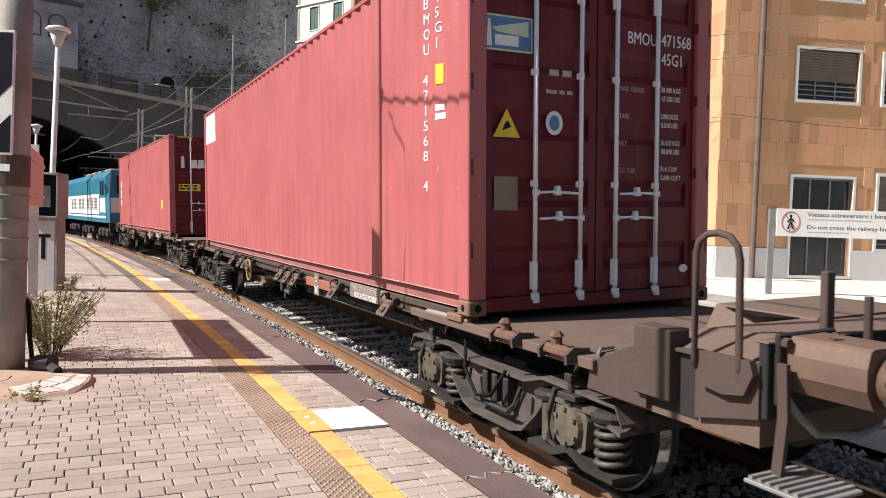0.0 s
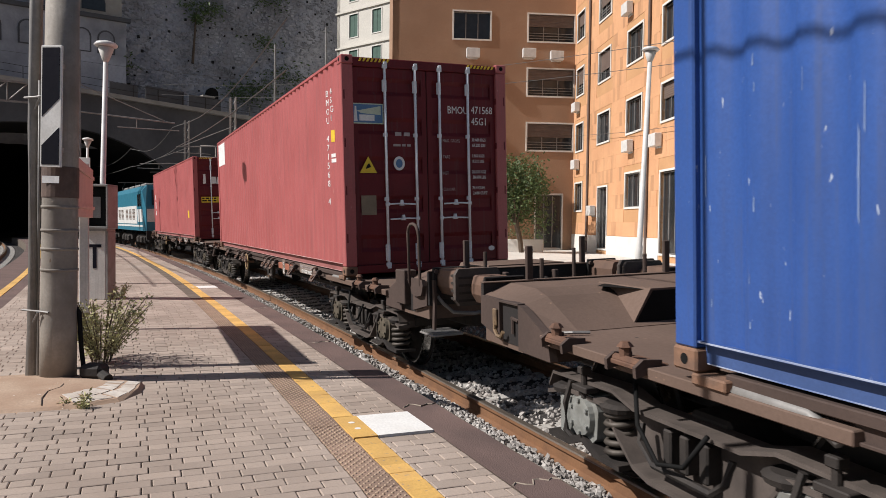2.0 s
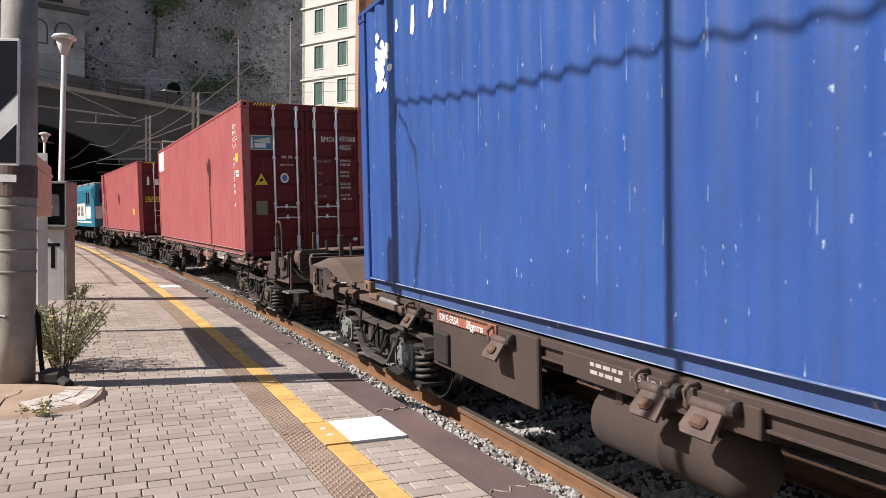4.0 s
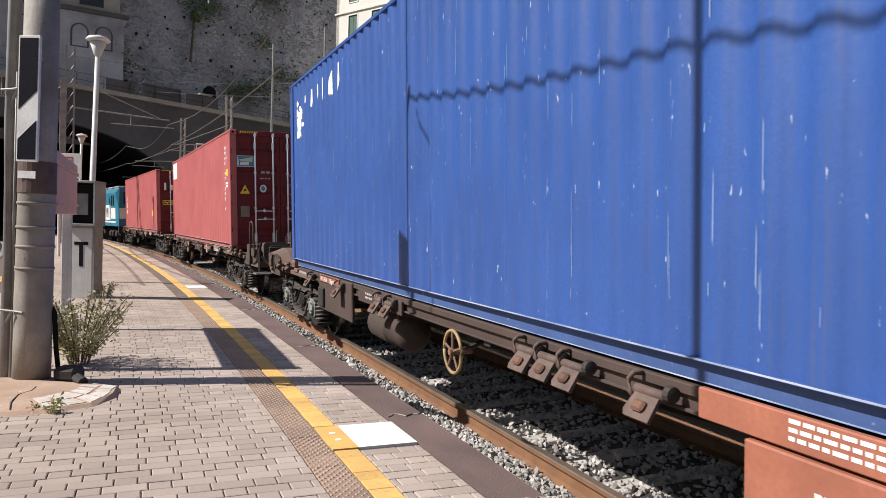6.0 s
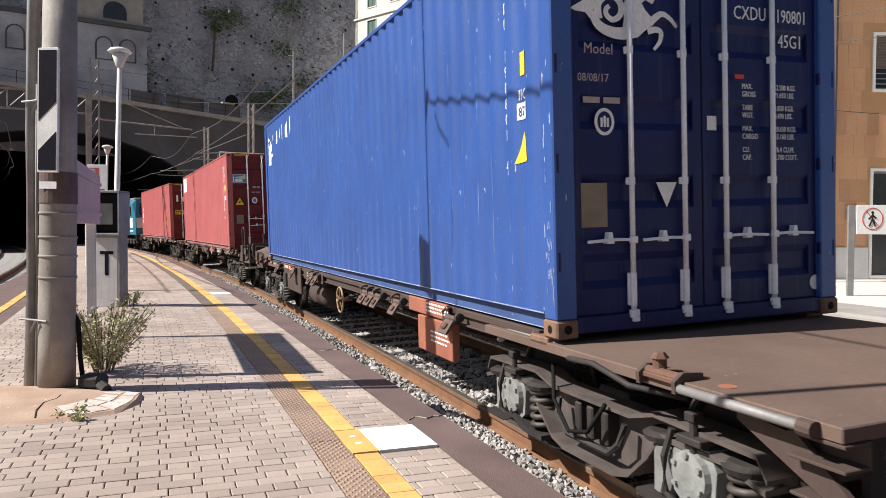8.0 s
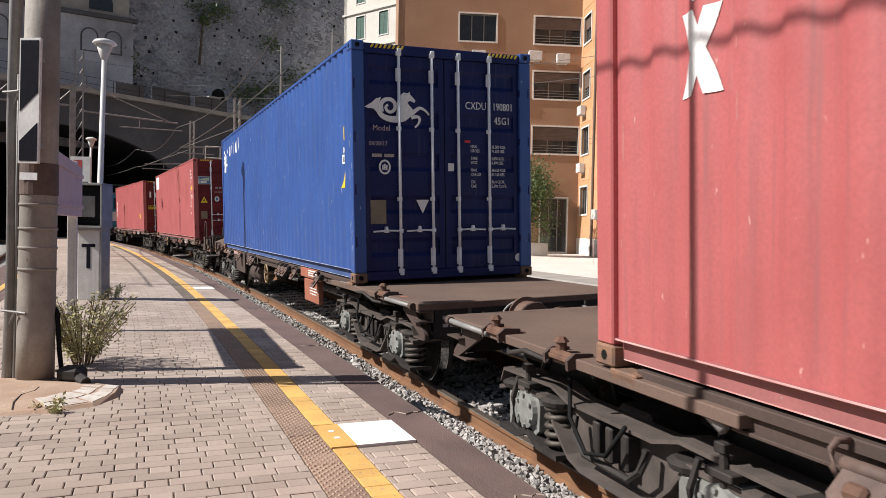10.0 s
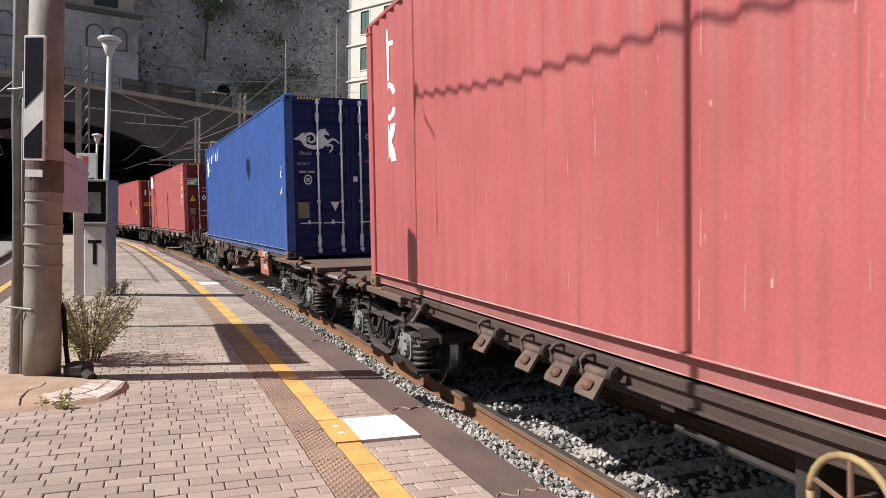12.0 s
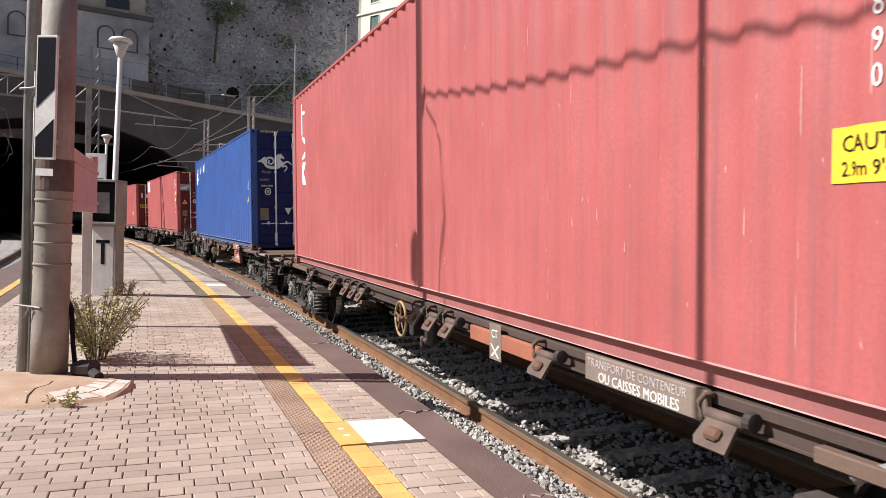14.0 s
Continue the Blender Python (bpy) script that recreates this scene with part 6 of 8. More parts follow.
        rod(bm, (-0.8, y - 0.4, 3.28), (0.8, y - 0.4, 3.28), 0.035, 6)
        for x in (-0.5, 0.5):
            for dy in (-0.6, 0.6):
                rod(bm, (x, y + dy, 2.5), (x, y + dy, 2.68), 0.06, 8)
        part("pantograph", bm, GRIME, lo)
    return lo


LOCO = build_loco()


# ---- things on the platform ----
def build_pole():
    base = spot(8.92, 4.43)
    p = thing("signal_pole", "weathered concrete pole with bands, pipe and striped marker board", "pole", at=Matrix.Translation(base) @ Matrix.Rotation(radians(1.0), 4, "Y"))
    bm = B()
    lathe(bm, [(0.0, 0.148), (0.5, 0.145), (1.2, 0.143), (2.4, 0.138), (3.4, 0.13), (3.42, 0.05)], 24, "z")
    part("shaft", bm, POLE, p, "grey stained concrete shaft", True)
    for z, r in ((0.98, 0.150), (1.16, 0.150), (1.32, 0.151), (1.52, 0.149)):
        bm = B()
        lathe(bm, [(z - 0.012, r - 0.01), (z - 0.010, r), (z + 0.010, r), (z + 0.012, r - 0.01)], 24, "z")
        part("band", bm, POLE, p, "", True)
    bm = B()
    lathe(bm, [(1.60, 0.1455), (1.605, 0.1475), (1.86, 0.1465), (1.865, 0.1445)], 24, "z")
    part("painted_band", bm, BRACKET, p, "dark brown painted band")
    bars("number_bars", Matrix.Translation((-0.075, -0.150, 1.72)) @ REAR, 1, 0.15, 0.06, 0.02, WHITE, p, 0.0, 5)
    # striped board facing along the platform
    m = Matrix.Rotation(radians(-6), 4, "Z")
    bm = B()
    box(bm, -0.035, 0.155, -0.215, -0.19, 1.85, 2.86, 0.004, m)
    sign = part("marker_board", bm, WHITEPOST, p, "black and white slanting striped board")
    bm = B()
    for pts in ([(-0.02, 2.27), (0.14, 2.42), (0.14, 2.84), (-0.02, 2.84)], [(-0.02, 1.87), (0.14, 1.87), (0.14, 2.18), (-0.02, 2.03)]):
        prism(bm, pts, -0.2185, -0.2155, "y")
    bmesh.ops.transform(bm, matrix=m, verts=bm.verts[:])
    part("black_stripes", bm, SIGNBLACK, sign)
    for z in (2.0, 2.7):
        bm = B()
        box(bm, -0.02, 0.10, -0.19, -0.12, z - 0.02, z + 0.02)
        part("clamp", bm, GREYPIPE, p)
    # conduit beside it, taller than the shaft
    bm = B()
    tube(bm, [(-0.25, 0.02, 0.0), (-0.25, 0.02, 2.2), (-0.24, 0.02, 4.2), (-0.20, 0.02, 6.6)], 0.052, 12)
    part("conduit", bm, GREYPIPE, p, "grey steel conduit", True)
    bm = B()
    tube(bm, [(-0.165, -0.03, 0.0), (-0.16, -0.04, 1.4), (-0.17, -0.03, 2.6)], 0.016, 8)
    part("thin_conduit", bm, GREYPIPE, p, "", True)
    for z in (0.62, 2.45):
        bm = B()
        tube(bm, [(-0.31, -0.03, z), (-0.2, -0.07, z), (-0.08, -0.13, z + 0.004), (0.0, -0.15, z)], 0.010, 6)
        tube(bm, [(-0.17, -0.1, z - 0.10), (-0.10, -0.14, z)], 0.010, 6)
        part("strap", bm, GREYPIPE, p)
    bm = B()   # crosspiece and small box above the view
    rod(bm, (-0.22, 0.0, 5.35), (0.12, 0.0, 5.35), 0.03, 8)
    box(bm, -0.16, 0.02, 0.12, 0.30, 3.75, 4.1, 0.01)
    rod(bm, (-0.2, 0.02, 3.9), (-0.1, 0.2, 3.9), 0.02, 6)
    part("cross_arm", bm, GREYPIPE, p)
    bm = B()
    tube(bm, [(0.03, 0.10, 0.75), (0.155, 0.05, 0.6), (0.17, 0.06, 0.3), (0.20, 0.05, 0.12), (0.27, 0.02, 0.05)], 0.02, 8)
    part("cable", bm, DARK, p, "", True)
    bm = B()
    tube(bm, [(0.13, -0.1, 5.2), (0.14, -0.45, 5.0), (0.15, -0.50, 4.4), (0.16, -0.42, 3.9), (0.16, -0.40, 3.6)], 0.012, 6)
    part("hanging_wire", bm, DARK, p, "", True)
    # broken foot
    bm = B()
    rnd = random.Random(2)
    pts = []
    for k in range(16):
        a = 6.2832 * k / 16
        r = rnd.uniform(0.72, 0.92)
        pts.append((-0.05 + 0.98 * r * math.cos(a), -0.47 + 0.80 * r * math.sin(a)))
    m = Matrix.Translation(base) @ Matrix.Rotation(turn_at(8.9) * 0.25, 4, "Z")
    lo = [bm.verts.new((x * 1.05, y * 1.05, 0.0)) for x, y in pts]
    hi = [bm.verts.new((x, y, 0.035 + rnd.uniform(-0.01, 0.01))) for x, y in pts]
    mid = [bm.verts.new((-0.05 + (x + 0.05) * 0.45, -0.3 + (y + 0.3) * 0.45, 0.062)) for x, y in pts]
    for a, b in ((lo, hi), (hi, mid)):
        for k in range(16):
            bm.faces.new((a[k], a[(k + 1) % 16], b[(k + 1) % 16], b[k]))
    bm.faces.new(mid)
    shell = ([v.co.copy() for v in hi], [v.co.copy() for v in mid])
    bmesh.ops.transform(bm, matrix=m, verts=bm.verts[:])
    pad = tagged(finish("concrete_pad", bm, PADCON), "cracked rust-stained concrete pad at the pole's foot", "concrete pad")
    # pale broken flakes on the pad
    lift = Vector((0, 0, 0.004))
    for k in (14, 15, 0):
        a, b = k, (k + 1) % 16
        p = [Vector(v) + lift for v in (shell[0][a], shell[0][b], shell[1][b], shell[1][a])]
        fa, fb = 0.6 + 0.6 * noise.noise((k * 0.7, 2, 0)), 0.6 + 0.6 * noise.noise((k * 0.7 + 0.7, 2, 0))
        for u0, u1 in ((0.02, 0.46), (0.54, 0.98)):   # flakes with cracks between them
            for v0, v1 in ((0.0, 0.42), (0.48, 1.0)):
                q = []
                for u, v in ((u0, v0), (u1, v0), (u1, v1), (u0, v1)):
                    u, v = u + rnd.uniform(-0.09, 0.09), v * (fa + (fb - fa) * u) + rnd.uniform(0.0, 0.07)
                    q.append(p[0].lerp(p[1], u).lerp(p[3].lerp(p[2], u), max(0.0, v)))
                bm = B()
                hi_q, lo_q = [bm.verts.new(m @ v) for v in q], [bm.verts.new(m @ (v - lift * 3)) for v in q]
                bm.faces.new(hi_q)
                for i in range(4):
                    bm.faces.new((lo_q[i], lo_q[(i + 1) % 4], hi_q[(i + 1) % 4], hi_q[i]))
                part("broken_flake", bm, FLAKE, pad, "whitish broken concrete flake")
    bm = B()
    tube(bm, [base + Vector(v) for v in ((0.26, -0.36, 0.064), (0.30, -0.48, 0.062), (0.28, -0.62, 0.060), (0.34, -0.80, 0.050), (0.43, -0.95, 0.036))], 0.004, 5)
    part("crack", bm, JOINT, pad)
    bm = B()
    tube(bm, [base + Vector((0.27, 0.05, 0.05)), base + Vector((0.38, -0.02, 0.09)), base + Vector((0.5, -0.1, 0.05))], 0.045, 8)
    box(bm, 0.22, 0.42, -0.08, 0.10, 0.04, 0.16, 0.03, Matrix.Translation(base))
    tagged(finish("junction_lump", bm, GRIME), "dark cable joint lying at the pole's foot", "cable joint")


def build_second_mast():
    base = spot(5.12, 4.55)
    p = thing("mast", "slim grey steel mast on the platform", "mast", at=Matrix.Translation(base))
    bm = B()
    lathe(bm, [(0.0, 0.035), (6.3, 0.028), (6.32, 0.01)], 14, "z")
    part("shaft", bm, GREYPIPE, p, "", True)
    bm = B()
    box(bm, -0.12, 0.12, -0.12, 0.12, 0.0, 0.02, 0.004)
    part("base_plate", bm, GREYPIPE, p)
    bm = B()
    a, b = spot(8.92, 4.47, 5.50), spot(5.12, 4.55, 5.28)
    c = spot(-4, 4.6, 5.2)
    pts = [a.lerp(b, k / 14) - Vector((0, 0, 0.05 * math.sin(math.pi * k / 14))) for k in range(15)]
    pts += [b.lerp(c, k / 10) - Vector((0, 0, 0.2 * math.sin(math.pi * k / 10))) for k in range(1, 11)]
    tube(bm, pts, 0.015, 6)
    tagged(finish("overhead_cable", bm, WIRE), "black cable slung between the platform masts", "cable")


def build_board():
    far, near = Vector((-5.03, 9.15)), Vector((-3.90, 6.68))
    ang = math.atan2(-(far - near).x, (far - near).y)
    ln = (far - near).length
    b = thing("name_board", "station name board on two grey posts, seen edge-on", "sign", at=Matrix.Translation((near.x, near.y, 0)) @ Matrix.Rotation(ang, 4, "Z"))
    for y in (0.03, ln - 0.03):
        bm = B()
        box(bm, -0.055, 0.055, y - 0.055, y + 0.055, 0.0, 2.13, 0.006)
        part("post", bm, PALEBOX, b, "pale grey square post")
    bm = B()
    box(bm, 0.057, 0.095, -0.05, ln + 0.12, 1.44, 2.06, 0.006)
    part("panel", bm, SIGNGREY, b, "pinkish grey sign panel")
    bm = B()
    for z in (1.56, 1.94):
        box(bm, 0.096, 0.112, -0.05, ln + 0.12, z - 0.02, z + 0.02)
    part("stiffener", bm, SIGNGREY, b)


def build_phone_post():
    c = thing("call_point", "pale grey telephone cabinet with a dark hooded box on top", "telephone post", at=spot_pose(16.2, 4.37, 0.0, -22) @ Matrix.Diagonal((1.12, 1.12, 1.0, 1)))
    bm = B()
    box(bm, -0.17, 0.17, -0.02, 0.28, 0.0, 1.24, 0.012)
    part("cabinet", bm, PALEBOX, c)
    bm = B()
    box(bm, 0.172, 0.205, -0.02, 0.28, 0.02, 1.22, 0.006)
    part("side_plate", bm, GREYPIPE, c)
    bm = B()
    box(bm, -0.105, 0.105, -0.024, -0.021, 0.93, 0.985)
    box(bm, -0.03, 0.03, -0.024, -0.021, 0.56, 0.93)
    part("letter_t", bm, SIGNBLACK, c, "black capital T")
    bm = B()
    for x0, x1, z0, z1 in ((-0.25, -0.22, 1.28, 2.03), (0.22, 0.25, 1.28, 2.03), (-0.25, 0.25, 2.0, 2.04), (-0.25, 0.25, 1.26, 1.30)):
        box(bm, x0, x1, -0.13, 0.26, z0, z1, 0.006)
    box(bm, -0.22, 0.22, 0.22, 0.26, 1.3, 2.0)
    part("hood", bm, GREYPIPE, c, "grey metal hood")
    bm = B()
    box(bm, -0.20, 0.20, -0.02, 0.21, 1.32, 1.98, 0.01)
    part("dark_front", bm, DARK, c)
    bm = B()
    box(bm, -0.10, 0.10, -0.035, -0.021, 1.45, 1.82, 0.006)
    part("panel", bm, GREYPIPE, c)
    bm = B()
    box(bm, -0.22, 0.22, -0.10, 0.24, 1.22, 1.265, 0.006)
    part("shelf", bm, GREYPIPE, c)


def build_lamp(at, height, name="street_lamp", label="white platform lamp post with a flat disc head", lean=1.5, rad=0.065):
    l = thing(name, label, "lamp post", "platform lamps", at=Matrix.Translation(at) @ Matrix.Rotation(radians(lean), 4, "Y"))
    bm = B()
    lathe(bm, [(0.0, rad * 1.3), (0.9, rad * 1.2), (0.95, rad), (height - 0.45, rad * 0.75), (height - 0.44, 0.01)], 14, "z")
    part("post", bm, WHITEPOST, l, "", True)
    bm = B()
    lathe(bm, [(height - 0.46, 0.05), (height - 0.40, 0.08), (height - 0.15, 0.17), (height - 0.13, 0.02)], 18, "z")
    part("diffuser", bm, PALEBOX, l, "grey conical diffuser", True)
    bm = B()
    lathe(bm, [(height - 0.13, 0.22), (height - 0.10, 0.25), (height - 0.04, 0.20), (height, 0.06), (height + 0.01, 0.01)], 22, "z")
    part("cap", bm, WHITEPOST, l, "flat white disc cap", True)
    return l


def leaf_cloud(V, F, centre, n, spread, size, rnd, flat_z=1.0):
    for _ in range(n):
        d = Vector((rnd.gauss(0, 1), rnd.gauss(0, 1), rnd.gauss(0, flat_z)))
        p = Vector(centre) + d * spread * 0.5
        q = Euler((rnd.uniform(0, 6.28), rnd.uniform(0, 6.28), rnd.uniform(0, 6.28))).to_matrix()
        s = size * rnd.uniform(0.6, 1.3)
        o = len(V)
        for v in ((0, -s, 0), (s * 0.38, 0, 0.1 * s), (0, s, 0), (-s * 0.38, 0, 0.1 * s)):
            V.append(p + q @ Vector(v))
        F.append((o, o + 1, o + 2, o + 3))


def build_weed(at, height, n, name, label):
    rnd = random.Random(13)
    w = thing(name, label, "bush", at=Matrix.Translation(at))
    V, F = [], []
    bm = B()
    for k in range(n):
        a, out = rnd.uniform(0, 6.28), rnd.uniform(0.1, 0.48) * min(1.0, height / 0.7)
        h = height * rnd.uniform(0.5, 1.05) * (1 - out * 0.5)
        pts = [Vector((0.08 * math.cos(a), 0.08 * math.sin(a), 0)) + Vector((out * math.cos(a) * f ** 1.4, out * math.sin(a) * f ** 1.4, h * f)) for f in (0, 0.3, 0.6, 0.85, 1.0)]
        tube(bm, pts, 0.004, 4)
        for f in range(26):
            u = rnd.uniform(0.15, 1.0)
            i = min(3, int(u * 4))
            leaf_cloud(V, F, pts[i].lerp(pts[i + 1], u * 4 - i), 2, 0.05, 0.021, rnd)
    tagged(part("stem_clump", bm, BARK, w), kind="stuff")
    mesh_of("leaves", V, F, WEED, w)


build_pole()
build_second_mast()
build_board()
build_phone_post()
LAMP_1 = build_lamp((-8.35, 15.85, 0), 5.33)
build_lamp(spot(40.0, 4.4), 5.2)
build_lamp(spot(56.0, 4.4), 5.2)
build_weed(spot(9.75, 4.12), 0.78, 60, "weed_bush", "dusty green-yellow weed growing by the pole")
build_weed(spot(16.4, 3.98), 0.28, 9, "small_weed", "small dry weed at the cabinet's foot")
build_weed(spot(7.85, 4.2), 0.06, 4, "crack_weed", "tiny weed in the pad's crack")


# ---- buildings across the line ----
CORNER = Vector((8.86, 23.4))
A1 = Vector((-0.144, 0.9896))   # along the lit facade, away
A2 = Vector((0.9896, 0.144))    # along the shaded facade, to the right
GZ = -0.05


def wall_with_holes(name, label, o, ax, length, z0, z1, holes, thick, material, outward):
    """A thick wall from o along ax with rectangular openings (a0, a1, z0, z1)."""
    bm = B()
    us = sorted({0.0, length, *(h[0] for h in holes), *(h[1] for h in holes)})
    zs = sorted({z0, z1, *(h[2] for h in holes), *(h[3] for h in holes)})

    def solid(i, j):
        if not (0 <= i < len(us) - 1 and 0 <= j < len(zs) - 1):
            return False
        u, z = (us[i] + us[i + 1]) / 2, (zs[j] + zs[j + 1]) / 2
        return not any(h[0] < u < h[1] and h[2] < z < h[3] for h in holes)

    def P(u, z, d):
        p = o + ax * u - outward * d
        return (p.x, p.y, z)

    def face(*pts):
        bm.faces.new([bm.verts.new(p) for p in pts])

    for i in range(len(us) - 1):
        for j in range(len(zs) - 1):
            if not solid(i, j):
                continue
            a, b, c, d = us[i], us[i + 1], zs[j], zs[j + 1]
            face(P(a, c, 0), P(b, c, 0), P(b, d, 0), P(a, d, 0))
            face(P(a, c, thick), P(a, d, thick), P(b, d, thick), P(b, c, thick))
            if not solid(i - 1, j):
                face(P(a, c, 0), P(a, d, 0), P(a, d, thick), P(a, c, thick))
            if not solid(i + 1, j):
                face(P(b, c, 0), P(b, c, thick), P(b, d, thick), P(b, d, 0))
            if not solid(i, j - 1):
                face(P(a, c, 0), P(a, c, thick), P(b, c, thick), P(b, c, 0))
            if not solid(i, j + 1):
                face(P(a, d, 0), P(b, d, 0), P(b, d, thick), P(a, d, thick))
    bmesh.ops.remove_doubles(bm, verts=bm.verts[:], dist=0.001)
    return bm


def window_at(parent, o, ax, outward, u0, u1, z0, z1, kind, rnd):
    """A window in an opening: white surround, frame bars, glass, shutter."""
    m = Matrix(((ax.x, -outward.x, 0, o.x), (ax.y, -outward.y, 0, o.y), (0, 0, 1, 0), (0, 0, 0, 1)))
    bm = B()
    t = 0.09
    for x0, x1, y0, y1 in ((u0 - t, u0, z0 - t, z1 + t), (u1, u1 + t, z0 - t, z1 + t), (u0, u1, z1, z1 + t), (u0, u1, z0 - t, z0)):
        box(bm, x0, x1, -0.05, 0.2, y0, y1)
    bmesh.ops.transform(bm, matrix=m, verts=bm.verts[:])
    win = part("window" if kind != "door" else "entrance", bm, WHITEWALL, parent)
    bm = B()
    box(bm, u0, u1, 0.16, 0.17, z0, z1)
    bmesh.ops.transform(bm, matrix=m, verts=bm.verts[:])
    part("pane", bm, GLASS, win)
    bm = B()
    n = 3 if u1 - u0 > 1.4 else 2
    for k in range(n + 1):
        x = u0 + (u1 - u0) * k / n
        box(bm, x - 0.025, x + 0.025, 0.12, 0.16, z0, z1)
    box(bm, u0, u1, 0.12, 0.16, z0, z0 + 0.05)
    box(bm, u0, u1, 0.12, 0.16, z1 - 0.05, z1)
    if kind == "rail":
        for k in range(3):
            box(bm, u0, u1, 0.03, 0.05, z0 + 0.15 + 0.16 * k, z0 + 0.18 + 0.16 * k)
    bmesh.ops.transform(bm, matrix=m, verts=bm.verts[:])
    part("window_frame", bm, GREYPIPE, win)
    if kind in ("rail", "shut"):
        f = rnd.uniform(0.35, 0.62)
        bm = B()
        zz, prof = z1, []
        while zz > z1 - (z1 - z0) * f:
            prof += [(0.085, zz), (0.075, zz - 0.045), (0.085, zz - 0.085)]
            zz -= 0.09
        prism(bm, prof + [(0.11, zz), (0.11, z1)], u0 + 0.01, u1 - 0.01, "x")
        bmesh.ops.transform(bm, matrix=m, verts=bm.verts[:])
        part("roller_shutter", bm, SHUTTER, win)
    if kind == "green":
        bm = B()
        for x0, x1 in ((u0, (u0 + u1) / 2 - 0.02), ((u0 + u1) / 2 + 0.02, u1)):
            box(bm, x0, x1, 0.05, 0.08, z0, z1)
        bmesh.ops.transform(bm, matrix=m, verts=bm.verts[:])
        part("shutter", bm, GREENSHUT, win)
    return win


def air_con(parent, o, ax, outward, u, z):
    m = Matrix(((ax.x, -outward.x, 0, o.x), (ax.y, -outward.y, 0, o.y), (0, 0, 1, 0), (0, 0, 0, 1)))
    bm = B()
    box(bm, u - 0.4, u + 0.4, -0.38, -0.06, z, z + 0.55, 0.02)
    box(bm, u - 0.3, u + 0.3, -0.06, -0.002, z - 0.06, z)
    bmesh.ops.transform(bm, matrix=m, verts=bm.verts[:])
    return part("air_conditioner", bm, WHITEPOST, parent, "white air-conditioning unit")


def cladding(parent, o, ax, outward, length, z0, z1, holes, tw, th, seed):
    """Facing tiles: thin slabs proud of the wall, each its own island."""
    rnd = random.Random(seed)
    V, F = [], []
    z, r = z0, 0
    while z < z1 - 0.05:
        u = -(rnd.random() * tw)
        while u < length:
            a, b = max(0.0, u) + 0.0025, min(length, u + tw) - 0.0025
            c, d = z + 0.0025, min(z1, z + th) - 0.0025
            u += tw
            if b - a < 0.05 or any(h[0] - 0.1 < b and h[1] + 0.1 > a and h[2] - 0.1 < d and h[3] + 0.1 > c for h in holes):
                continue
            e = 0.012 + rnd.uniform(0, 0.004)
            q = len(V)
            for dd in (0.0, e):
                for uu, zz in ((a, c), (b, c), (b, d), (a, d)):
                    p = o + ax * uu + outward * dd
                    V.append((p.x, p.y, zz))
            F.append((q + 4, q + 5, q + 6, q + 7))
            for k in range(4):
                F.append((q + k, q + (k + 1) % 4, q + 4 + (k + 1) % 4, q + 4 + k))
        z += th
        r += 1
    ob = mesh_of("facing_tiles", V, F, OCHRE, parent)
    tagged(ob, kind="stuff")


